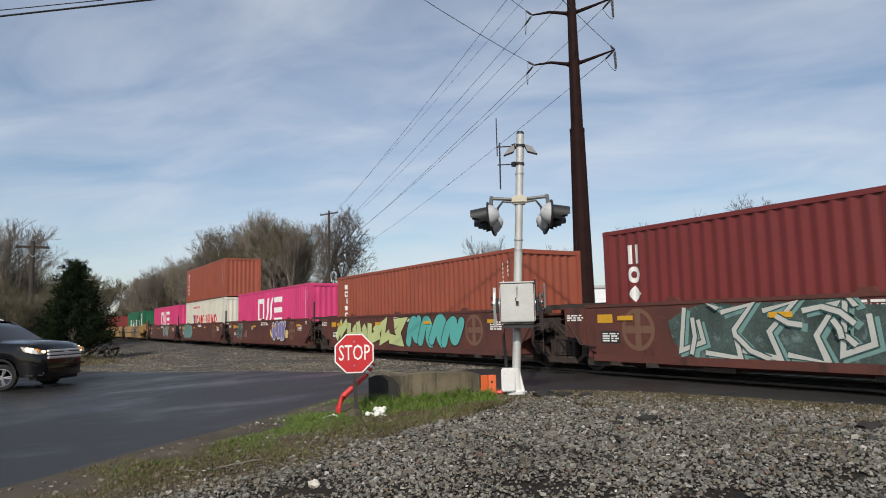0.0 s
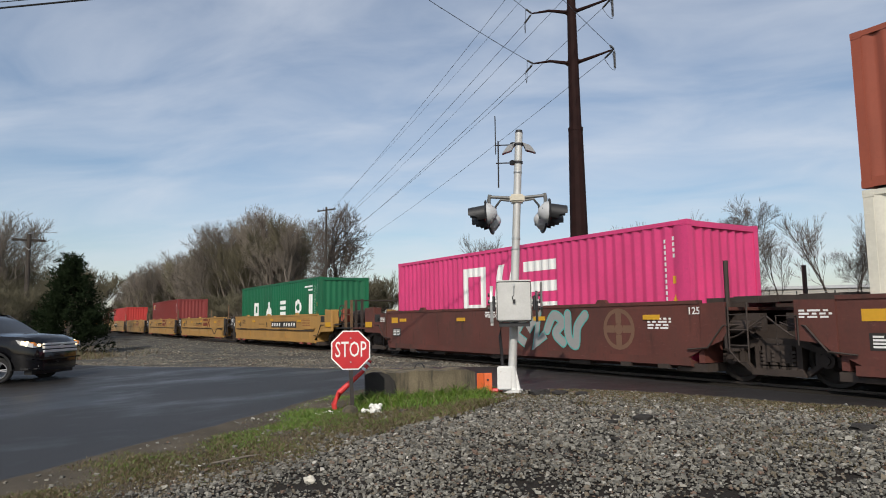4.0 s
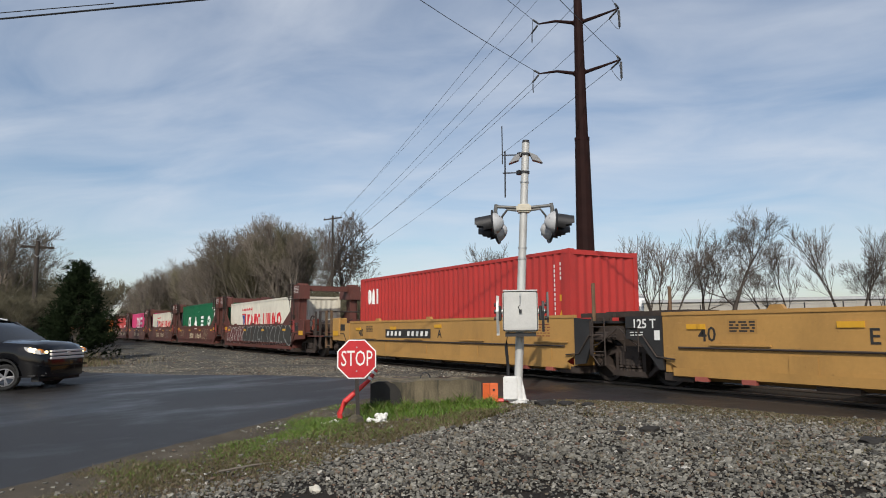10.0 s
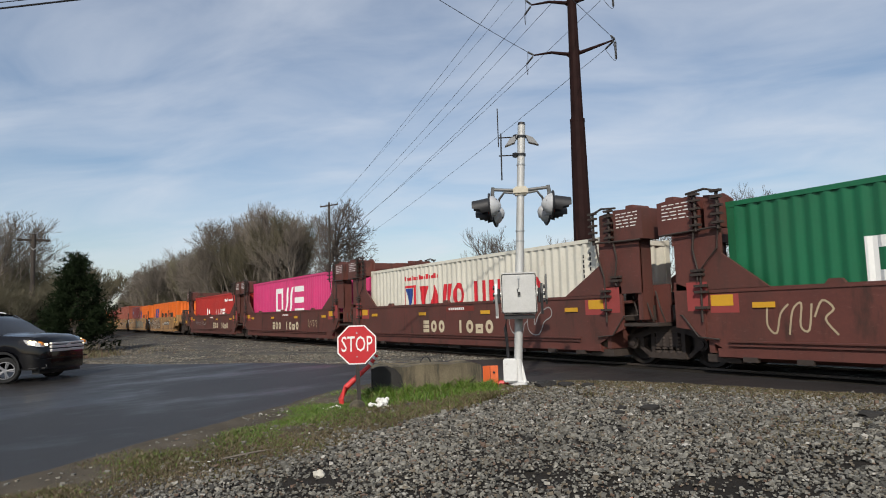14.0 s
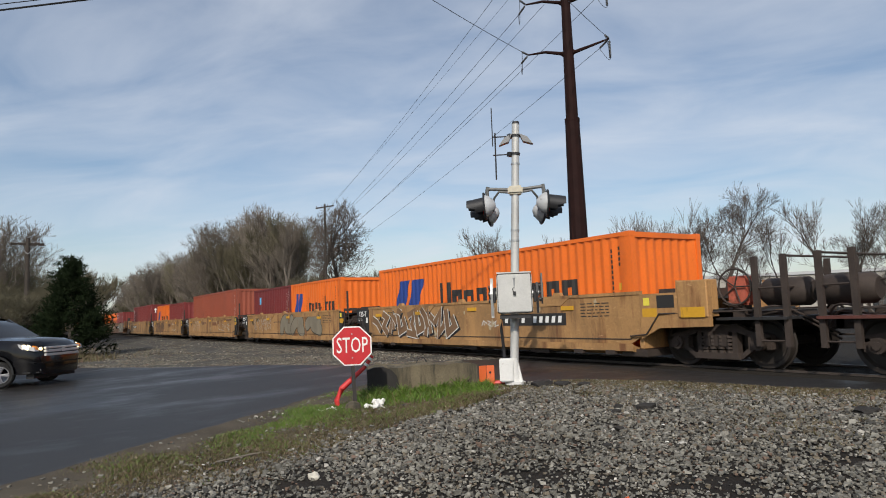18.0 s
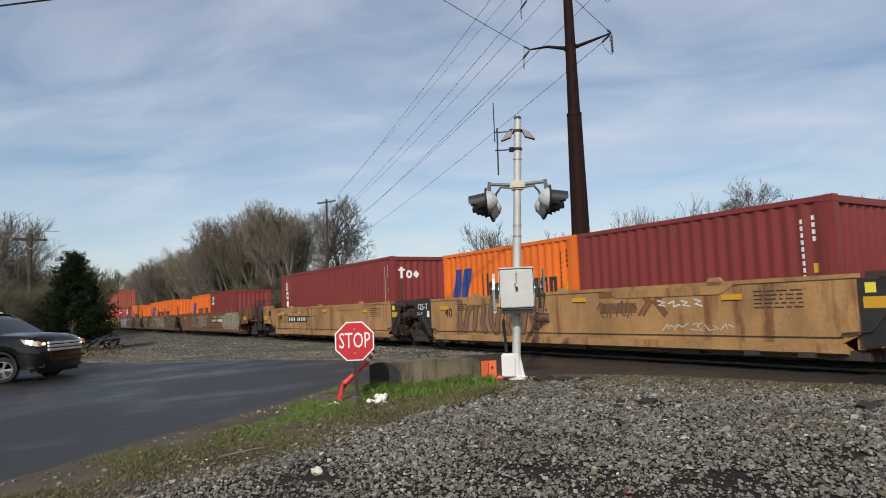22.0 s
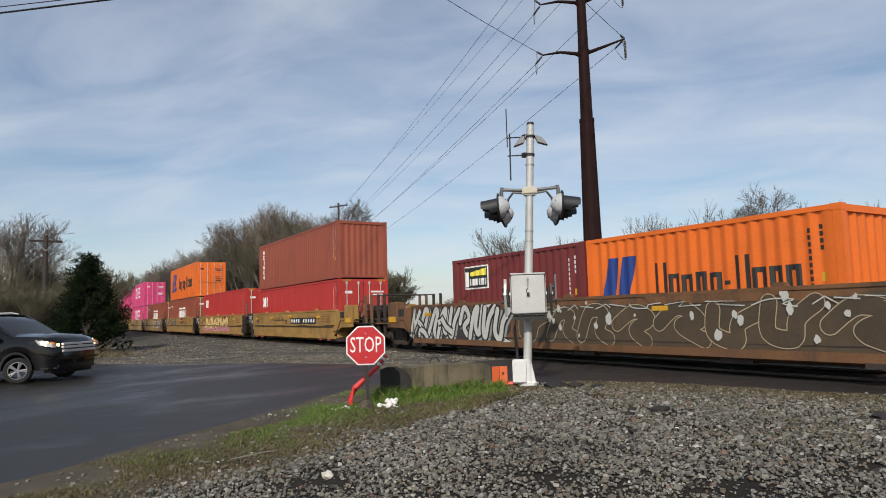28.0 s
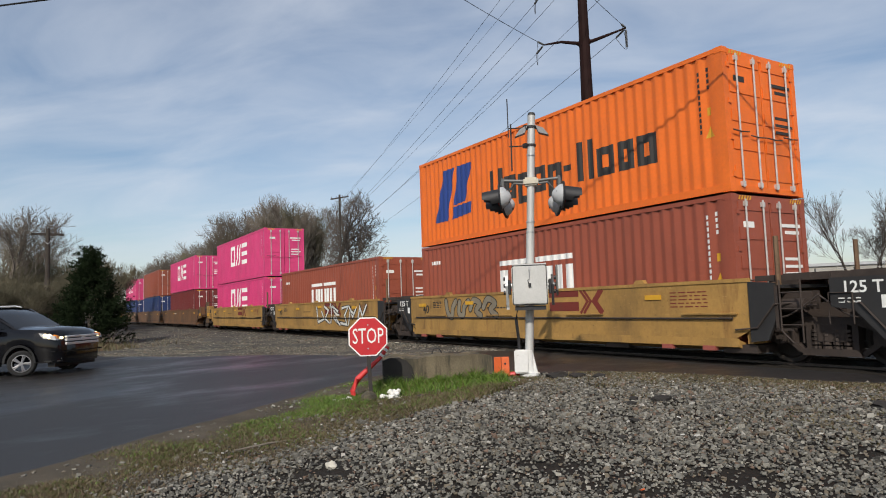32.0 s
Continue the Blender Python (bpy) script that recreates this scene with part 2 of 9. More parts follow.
def sheet_mesh(name, rows, material, label, category):
    """A surface from rows of points."""
    n = len(rows[0])
    vs = [p for r in rows for p in r]
    fs = [(j * n + i, j * n + i + 1, (j + 1) * n + i + 1, (j + 1) * n + i) for j in range(len(rows) - 1) for i in range(n - 1)]
    me = bpy.data.meshes.new(name)
    me.from_pydata(vs, [], fs)
    me.materials.append(material)
    me.shade_smooth()
    return tagged(new(name, me), label, category, kind="structure")


M_DIRT = mat("stony_earth", (0.022, 0.0185, 0.015), 0.95, var=0.4, scale=0.45, bump=0.9, fine=30, bdist=0.03, stain=(0.03, 0.026, 0.018), amount=0.4, spec=0.2)


def asphalt():
    """Worn asphalt, damp: dark film of water in wide patches, dry grey between them, sand along cracks."""
    m = mat("wet_asphalt", (0.024, 0.0225, 0.0215), 0.6, var=0.3, scale=0.3, bump=0.3, fine=120, bdist=0.004, stain=(0.042, 0.04, 0.037), amount=0.2)
    n, l = m.node_tree.nodes, m.node_tree.links
    bs = n["Principled BSDF"]
    tc = n.new("ShaderNodeTexCoord")
    mp = n.new("ShaderNodeMapping")
    mp.inputs["Rotation"].default_value = (0, 0, radians(12))
    mp.inputs["Scale"].default_value = (0.45, 0.28, 1)
    l.new(tc.outputs["Object"], mp.inputs[0])
    wet = n.new("ShaderNodeTexNoise")
    wet.inputs["Scale"].default_value, wet.inputs["Detail"].default_value, wet.inputs["Roughness"].default_value = 1.0, 6, 0.6
    l.new(mp.outputs[0], wet.inputs["Vector"])
    r = n.new("ShaderNodeValToRGB")
    r.color_ramp.elements[0].position, r.color_ramp.elements[1].position = 0.50, 0.66
    r.color_ramp.elements[0].color, r.color_ramp.elements[1].color = (0.56, 0.56, 0.56, 1), (0.32, 0.32, 0.32, 1)
    l.new(wet.outputs["Fac"], r.inputs[0])
    l.new(r.outputs[0], bs.inputs["Roughness"])
    bs.inputs["Specular IOR Level"].default_value = 0.32
    return m


M_ROAD = asphalt()
XS = steps((-2500, -300, 6), (-300, -80, 22), (-80, -14, 66), (-14, 4, 90), (4, 60, 14), (60, 2500, 6))
YS = steps((-2500, -60, 6), (-60, -13, 24), (-13, 1, 70), (1, 60, 20), (60, 2500, 8))
sheet_mesh("ground", [[(x, y, ground_z(x, y) - 0.03 + (0.02 * noise.noise((x * 0.9, y * 0.9, 3.1)) if abs(x) < 90 and abs(y) < 60 else 0)) for x in XS] for y in YS], M_DIRT,
           "stony brown earth and ballast reaching to the horizon", "ground")

# the road's edges: towards the camera's island of gravel, and towards the ballast by the track
EDGE_Y = [-60, -12.5, -11.5, -11.0, -10.4, -9.7, -8.8, -7.7, -6.9, -6.1, -5.4, -4.6, -3.9, -3.5, -3.0, -2.5, -2.1, -1.9, -1.76, -1.35, -1.0, -0.7]
EDGE_X = [-7.2, -7.9, -8.24, -8.6, -9.05, -9.54, -10.1, -10.84, -11.5, -12.0, -12.2, -11.7, -10.3, -9.75, -9.2, -8.4, -7.5, -6.6, -5.75, -4.7, -2.5, 3.0]
FAR_Y = [-60, -12.5, -11.5, -10.4, -9.36, -7.2, -5.27, -3.97, -3.0, -0.5]
FAR_X = [-95, -90, -60, -36, -28.4, -23.8, -20.8, -17.3, -16.2, -15.0]


def road_edge(y):
    return float(np.interp(y, EDGE_Y, EDGE_X))


def road_rows():
    rows = []
    for y in steps((-60, -13, 24), (-13, -0.45, 140)):
        a, b = float(np.interp(y, FAR_Y, FAR_X)) + 0.25 * noise.noise((y * 0.7, 1.3, 0)), road_edge(y) + 0.07 * noise.noise((y * 2.3, 5.1, 0))
        rows.append([(a + (b - a) * (1 - (1 - k / 60) ** 1.6), y, ground_z(0, y) + 0.002 + (0.012 * noise.noise((a + (b - a) * k / 60, y * 0.5, 8.8)) if 0 < k < 60 else -0.02)) for k in range(61)])
    return rows


sheet_mesh("road", road_rows(), M_ROAD, "damp dark asphalt road at a level crossing", "road")

def soil_rows():
    """The verge's soil: from a ragged line on the asphalt to under the gravel."""
    rows = []
    for y in steps((-13, -3.95, 180)):
        e = road_edge(y)
        w = max(0.05, 0.16 + 0.16 * noise.noise((y * 0.9, 2.2, 0)) + 0.12 * noise.noise((y * 3.1, 9.2, 0)) + 0.05 * noise.noise((y * 11, 3.2, 0)))
        g = ground_z(0, y)
        xs = [e - w, e - w * 0.6, e - w * 0.2] + [e + 0.1 + (float(verge_edge(y)) + 0.35 - e - 0.1) * k / 15 for k in range(16)]
        rows.append([(x, y, g + (-0.018, 0.006, 0.010)[k] if k < 3 else g - 0.002 - 0.028 * min(max((k - 6) / 12, 0), 1) + 0.012 * noise.noise((x * 3, y * 3, 6.6)) - (0.05 if k == 18 else 0)) for k, x in enumerate(xs)])
    return rows


VERGE_Y = [-12.2, -10.46, -9.86, -9.2, -8.4, -7.66, -6.74, -5.9, -4.8, -3.9]
VERGE_X = [-6.6, -6.85, -7.05, -7.1, -7.6, -8.0, -8.44, -8.6, -9.1, -9.4]


def verge_edge(y):
    return np.interp(y, VERGE_Y, VERGE_X)


sheet_mesh("verge_soil", soil_rows(), mat("brown_verge_soil", (0.082, 0.068, 0.05), 0.95, var=0.5, scale=1.6, bump=0.9, fine=55, bdist=0.012, stain=(0.15, 0.125, 0.088), amount=0.35, spec=0.2),
           "bare brown soil of the verge, spilling over the edge of the asphalt", "soil")

# bed of small ballast between the far road edge and the track
sheet_mesh("ballast_bed", [[(float(np.interp(y, FAR_Y, FAR_X)) + 0.1 - 62 * (k / 60) ** 1.6, y, ground_z(0, y) - 0.022 + 0.03 * noise.noise((k * 0.4, y * 0.8, 1.7)) - (0.06 if k in (0, 60) else 0)) for k in range(61)][::-1] for y in steps((-9.5, -0.3, 60))],
           mat("grey_ballast_bed", (0.085, 0.08, 0.069), 0.95, var=0.45, scale=0.8, bump=1.0, fine=34, bdist=0.03, stain=(0.045, 0.041, 0.036), amount=0.5, spec=0.15), "grey bed of small ballast beside the track", "ballast")

# rails and sleepers
for yy in (YC - 0.755, YC + 0.755):
    bm = bmesh.new()
    slab_x(bm, [(yy - 0.036, 0.0), (yy + 0.036, 0.0), (yy + 0.036, -0.04), (yy + 0.01, -0.05), (yy + 0.01, -0.14), (yy + 0.07, -0.16), (yy - 0.07, -0.16), (yy - 0.01, -0.14), (yy - 0.01, -0.05), (yy - 0.036, -0.04)], -420, 60)
    tagged(new("rail", mesh_of("rail", bm, M_STEEL)), "worn steel rail on wooden sleepers", "rail", "rails of the track", "structure")
bm = bmesh.new()
for k in range(420):
    x = -200 + k * 0.5
    if x < -14.5 or x > 4:
        box(bm, x - 0.11, x + 0.11, YC - 1.3, YC + 1.3, -0.2, -0.025)
tagged(new("sleepers", mesh_of("sleepers", bm, mat("creosoted_timber", (0.06, 0.045, 0.035), 0.9, var=0.4, scale=3, bump=0.4))), "dark creosoted wooden sleepers under the rails", "sleepers", kind="stuff")

# ---- the train ----

FLOOR = 0.34          # height of a container's base over the rails
HC, STD = 2.896, 2.591
L40, L20 = 12.192, 6.058
M_PINK = paint("magenta_paint", (0.66, 0.055, 0.19), 0.05, scuff=0.1, grime=0.22)
M_GREEN = paint("green_paint", (0.011, 0.13, 0.057), 0.12, stain=(0.03, 0.07, 0.04), scuff=0.1, grime=0.22)
M_RED = paint("bright_red_paint", (0.45, 0.038, 0.032), 0.2, stain=(0.27, 0.035, 0.03), scuff=0.1, grime=0.22)
M_DRED = paint("dark_red_paint", (0.205, 0.034, 0.031), 0.3, stain=(0.12, 0.03, 0.025), scuff=0.1, grime=0.22)
M_MAROON = paint("maroon_paint", (0.17, 0.028, 0.027), 0.25, stain=(0.10, 0.03, 0.025), scuff=0.1, grime=0.22)
M_BROWN = paint("red_brown_paint", (0.30, 0.075, 0.042), 0.2, stain=(0.15, 0.045, 0.03), scuff=0.1, grime=0.22)
M_ORANGE = paint("orange_paint", (0.80, 0.162, 0.018), 0.14, stain=(0.42, 0.13, 0.03), scuff=0.1, grime=0.22)
M_CREAM = paint("off_white_paint", (0.68, 0.65, 0.55), 0.25, stain=(0.30, 0.20, 0.12), scuff=0.1, grime=0.22)
M_BLUE = paint("dark_blue_paint", (0.02, 0.04, 0.13), 0.12, scuff=0.1, grime=0.22)
M_LRED = paint("red_lettering_paint", (0.55, 0.02, 0.03), 0.05)
M_LBLUE = paint("blue_lettering_paint", (0.02, 0.05, 0.22), 0.05)
M_CAST = mat("dark_corner_steel", (0.07, 0.045, 0.038), 0.6, var=0.3, stain=RUST, amount=0.4)
M_ROD = mat("zinc_rod", (0.55, 0.53, 0.50), 0.45, metal=0.3, var=0.2, stain=(0.3, 0.2, 0.13), amount=0.2)

PITCH = 0.2785


def wave(a, b, deep, y):
    """Breakpoints of a corrugated sheet between a and b: along, out."""
    out, n = [(a, y)], int((b - a - 0.1) / PITCH)
    s = a + ((b - a) - n * PITCH) / 2
    for i in range(n):
        o = s + i * PITCH
        out += [(o, y), (o + 0.068, y + deep), (o + 0.142, y + deep), (o + 0.21, y)]
    return out + [(b, y)]


def sheet(bm, line, z0, z1, across=False):
    a = [bm.verts.new((y, x, z0) if across else (x, y, z0)) for x, y in line]
    b = [bm.verts.new((y, x, z1) if across else (x, y, z1)) for x, y in line]
    for i in range(len(line) - 1):
        bm.faces.new((a[i], a[i + 1], b[i + 1], b[i]))


SHARED = {}


def shared(key, build, material, smooth=False):
    k = (key, material.name)
    if k not in SHARED:
        bm = bmesh.new()
        build(bm)
        SHARED[k] = mesh_of(key if isinstance(key, str) else key[0], bm, material, smooth)
    return SHARED[k]


def painted(bm, poly, line, lift=0.004):
    """Convex outline poly (x, z), laid on the corrugations of line, a little proud."""
    xs = sorted({x for x, _ in poly} | {x for x, _ in line if min(p[0] for p in poly) < x < max(p[0] for p in poly)})
    lx, ly = [p[0] for p in line], [p[1] for p in line]
    cols = []
    for x in xs:
        zs = []
        for (xa, za), (xb, zb) in zip(poly, poly[1:] + poly[:1]):
            if min(xa, xb) - 1e-9 <= x <= max(xa, xb) + 1e-9:
                zs += [za, zb] if abs(xb - xa) < 1e-9 else [za + (zb - za) * (x - xa) / (xb - xa)]
        y = float(np.interp(x, lx, ly)) - lift
        cols.append((bm.verts.new((x, y, min(zs))), bm.verts.new((x, y, max(zs)))))
    for (a, b), (c, d) in zip(cols, cols[1:]):
        bm.faces.new((a, c, d, b))


def quad(x0, x1, z0, z1, lean=0.0):
    return [(x0, z0), (x1, z0), (x1 + lean, z1), (x0 + lean, z1)]


def stroke(pts, w, closed=False):
    """A band of width w along pts (x, z), cut into four-sided pieces that meet edge to edge."""
    n, rails = len(pts), []
    for i in range(n):
        p, a, b = pts[i], pts[i - 1] if closed or i else None, pts[(i + 1) % n] if closed or i < n - 1 else None
        ds = []
        for q, r in ((a, p), (p, b)):
            if q is not None and r is not None:
                ln = math.hypot(r[0] - q[0], r[1] - q[1]) or 1.0
                ds.append(((r[0] - q[0]) / ln, (r[1] - q[1]) / ln))
        nx, nz = -sum(d[1] for d in ds), sum(d[0] for d in ds)
        ln = math.hypot(nx, nz) or 1.0
        nx, nz = nx / ln, nz / ln
        k = w / 2 / max(0.5, abs(nx * -ds[0][1] + nz * ds[0][0]))
        rails.append(((p[0] + nx * k, p[1] + nz * k), (p[0] - nx * k, p[1] - nz * k)))
    return [[rails[i][0], rails[i][1], rails[(i + 1) % n][1], rails[(i + 1) % n][0]] for i in range(n if closed else n - 1)]


def bow(cx, cz, rx, rz, a0, a1, n=9):
    return [(cx + rx * math.cos(radians(a0 + (a1 - a0) * k / n)), cz + rz * math.sin(radians(a0 + (a1 - a0) * k / n))) for k in range(n + 1)]


def shape(code, x, z, w, h, s):
    """A plain painted form in the box x, z, w, h, with bands s wide."""
    m, t = x + w / 2, z + h
    if code == "ring":
        return stroke(bow(m, z + h / 2, (w - s) / 2, (h - s) / 2, 0, 360 - 360 / 14, 13), s, True)
    if code == "frame":
        return [quad(x, x + s, z, t), quad(x + w - s, x + w, z, t), quad(x + s, x + w - s, z, z + s), quad(x + s, x + w - s, t - s, t)]
    if code == "low_frame":
        return shape("frame", x, z, w, h * 0.7, s)
    if code == "hung_frame":
        return shape("frame", x, z - h * 0.2, w, h * 0.86, s)
    if code == "wedge":
        return [[(x, z), (x + w, z), (m + s * 0.2, t), (m - s * 0.2, t)]]
    if code == "drop":
        return [[(m - s * 0.2, z), (m + s * 0.2, z), (x + w, t), (x, t)]]
    if code == "slant":
        k = w * 0.3
        return [[(x, z), (x + s, z), (x + s + k, t), (x + k, t)], [(x + w - s - k, z), (x + w - k, z), (x + w, t), (x + w - s, t)]]
    if code == "posts":
        return [quad(x, x + s, z, t), quad(x + w - s, x + w, z, t)]
    if code == "fence":
        return [quad(x, x + s, z, t), quad(m - s / 2, m + s / 2, z, t), quad(x + w - s, x + w, z, t)]
    if code == "steps":
        return [quad(x, x + w, z + k * (h - s) / 2, z + k * (h - s) / 2 + s) for k in range(3)]
    if code == "diamond":
        return [[(m, z), (x + w, z + h / 2), (m, t), (x, z + h / 2)]]
    if code == "slab":
        return [quad(x, x + w, z + h * 0.12, z + h * 0.88)]
    if code == "dash":
        return [quad(x, x + w, z + h * 0.36, z + h * 0.36 + s * 0.8)]
    return [quad(m - s / 2, m + s / 2, z, t)]


def row_of(codes, x, z, w, h, gap, s):
    """Forms in a row, w metres in all; each entry a code and its share of the width."""
    out, total = [], sum(k for _, k in codes)
    unit = (w - gap * (len(codes) - 1)) / total
    for c, k in codes:
        out += shape(c, x, z, unit * k, h, s)
        x += unit * k + gap
    return out


# painted signs by name: (material, shapes); x from the container's middle, z from its base
def signs(name, h):
    W, B = M_WHITE, M_BMARK
    if name == "three_blocks":
        z = 1.07 if h > 2.7 else 0.9
        return [(W, shape("frame", -2.0, z, 1.15, 1.35, 0.26)), (W, shape("slant", -0.62, z, 1.25, 1.35, 0.27)), (W, shape("steps", 0.85, z, 1.3, 1.35, 0.27))]
    if name in ("four_blocks", "four_blocks_star"):
        star = [(W, [[(-0.24, 2.3), (-0.12, 2.12), (0.0, 2.3), (-0.12, 2.48)]])] if name.endswith("star") else []
        return star + [(W, shape("frame", -3.66, 1.22, 0.78, 0.74, 0.19)), (W, shape("wedge", -1.6, 1.22, 1.05, 0.74, 0.22)), (W, shape("steps", 0.66, 1.22, 0.84, 0.74, 0.18)), (W, shape("ring", 2.88, 1.22, 0.84, 0.74, 0.19)),
                (W, [quad(4.75, 5.15, 1.2, 2.15)]), (W, [quad(4.2, 5.2, h - 0.42, h - 0.34), quad(4.7, 5.2, h - 0.58, h - 0.5)])]
    if name == "red_row":
        return [(M_LRED, row_of((("drop", 0.9), ("wedge", 0.95), ("slant", 0.9), ("ring", 0.9)), -2.45, 1.08, 2.75, 0.76, 0.10, 0.17)), (M_LRED, row_of((("fence", 1.2), ("bar", 0.28), ("slant", 0.95), ("ring", 0.95)), 0.85, 1.08, 3.1, 0.76, 0.13, 0.19)),
                (M_LBLUE, shape("drop", -3.36, 1.10, 0.52, 0.70, 0.15)), (M_LRED, [quad(-3.47, -3.38, 1.08, 1.9), quad(-3.38, -2.79, 1.82, 1.9), quad(-2.79, -2.70, 1.08, 1.9)]),
                (M_LRED, [quad(-3.45 + 0.165 * k, -3.33 + 0.165 * k, h - 0.52, h - (0.41 if k % 3 else 0.36)) for k in range(14)])]
    if name == "upright":
        return [(W, sum([shape(("slab", "frame", "bar", "slab", "ring", "diamond")[k], -5.36, h - 0.57 - 0.29 * k, 0.30, 0.235, 0.07) for k in range(6)], []))]
    if name == "upright_big":
        z = h - 0.80
        return [(W, [quad(-5.36, -5.26, z, z + 0.42), quad(-5.18, -5.08, z, z + 0.42)]), (W, shape("ring", -5.40, z - 0.42, 0.34, 0.36, 0.10)), (W, shape("diamond", -5.42, z - 0.84, 0.38, 0.36, 0.11))]
    if name == "corner_word":
        z = h - 1.02
        return [(W, shape("ring", -5.50, z, 0.34, 0.58, 0.13)), (W, shape("wedge", -5.13, z, 0.34, 0.58, 0.13)), (W, [quad(-4.70, -4.57, z, z + 0.58)])]
    if name == "wide_row":
        return [(W, shape("bar", -2.3, 0.95, 0.3, 0.75, 0.22) + shape("diamond", -1.85, 0.95, 0.5, 0.72, 0.2)), (W, row_of((("bar", 0.9), ("bar", 0.4), ("slant", 1.0), ("steps", 0.9)), 0.1, 0.95, 2.7, 0.66, 0.14, 0.18)),
                (W, [quad(2.75 + 0.155 * k, 2.86 + 0.155 * k, h - 0.52, h - (0.40 if k % 4 else 0.34)) for k in range(13)])]
    if name in ("orange_row", "orange_row_short"):
        k = 1.0 if name == "orange_row" else 0.52
        z0, z1 = 0.72, h - 0.5
        zt = 0.92 if h > 2.7 else 1.02
        ht = h - 1.0 - zt if h > 2.7 else 0.86
        forms = (("posts", 0.95), ("low_frame", 0.8), ("hung_frame", 0.82), ("low_frame", 0.8), ("hung_frame", 0.82), ("dash", 0.42), ("bar", 0.62), ("bar", 0.26), ("low_frame", 0.86), ("low_frame", 0.74), ("low_frame", 0.86))
        logo = [[(-5.1 * k, z0), (-4.35 * k, z0), (-3.85 * k, z1), (-4.5 * k, z1)], [(-4.1 * k, z0), (-3.0 * k, z0 + 0.1), (-2.95 * k, z0 + 0.45), (-3.95 * k, z0 + 0.4)], [(-3.95 * k, z0 + 0.45), (-3.3 * k, z0 + 0.5), (-2.85 * k, z1), (-3.65 * k, z1)]]
        return [(M_LBLUE, logo), (B, row_of(forms, -1.9 * k, zt, 6.25 * k, ht, 0.11 * k, 0.19 * k))]
    if name == "top_word":
        return [(W, [quad(-1.6, -0.1, 1.98, 2.12), quad(0.05, 1.5, 1.98, 2.12)]), (W, row_of((("posts", 0.9), ("fence", 1.1), ("fence", 1.1)), -1.6, 0.95, 3.1, 0.9, 0.12, 0.27)),
                (W, [quad(-5.5 + 0.1 * i, -5.43 + 0.1 * i, 2.26, 2.38) for i in range(6)])]
    if name == "square_badge":
        return [(W, [quad(-5.26, -4.82, h - 0.72, h - 0.26)])]
    if name == "square_badge20":
        return [(W, [quad(-2.55, -2.15, h - 0.8, h - 0.3)])]
    if name == "yellow_badge":
        return [(W, [quad(-2.38, -1.08, h - 0.95, h - 0.25)])]
    if name == "blue_badge":
        return [(paint("light_blue_mark", (0.1, 0.4, 0.65), 0.05), [quad(-2.15, -1.82, 1.77, 2.16)])]
    return []


M_YSIGN = paint("yellow_sign_paint", (0.80, 0.68, 0.08), 0.05)
BADGE = {"square_badge": [(M_LBLUE, lambda h: [quad(-5.21, -4.87, h - 0.66, h - 0.34)]), (M_YSIGN, lambda h: [quad(-5.15, -5.02, h - 0.60, h - 0.48, 0.08), quad(-5.10, -4.94, h - 0.46, h - 0.40, 0.04)])],
         "square_badge20": [(M_LBLUE, lambda h: [quad(-2.5, -2.2, h - 0.72, h - 0.36)]), (M_YSIGN, lambda h: [quad(-2.44, -2.32, h - 0.66, h - 0.54, 0.08), quad(-2.40, -2.26, h - 0.52, h - 0.45, 0.04)])],
         "yellow_badge": [(M_BMARK, lambda h: [quad(-2.34, -1.12, h - 0.91, h - 0.29)]), (M_YSIGN, lambda h: [[(-2.05, h - 0.55), (-1.16, h - 0.55), (-1.16, h - 0.33), (-2.05, h - 0.44)]]), (M_WHITE, lambda h: [quad(-2.28, -2.14, h - 0.88, h - 0.42)] + [quad(-2.08 + 0.16 * k, -1.96 + 0.16 * k, h - 0.84, h - 0.64) for k in range(6)])]}


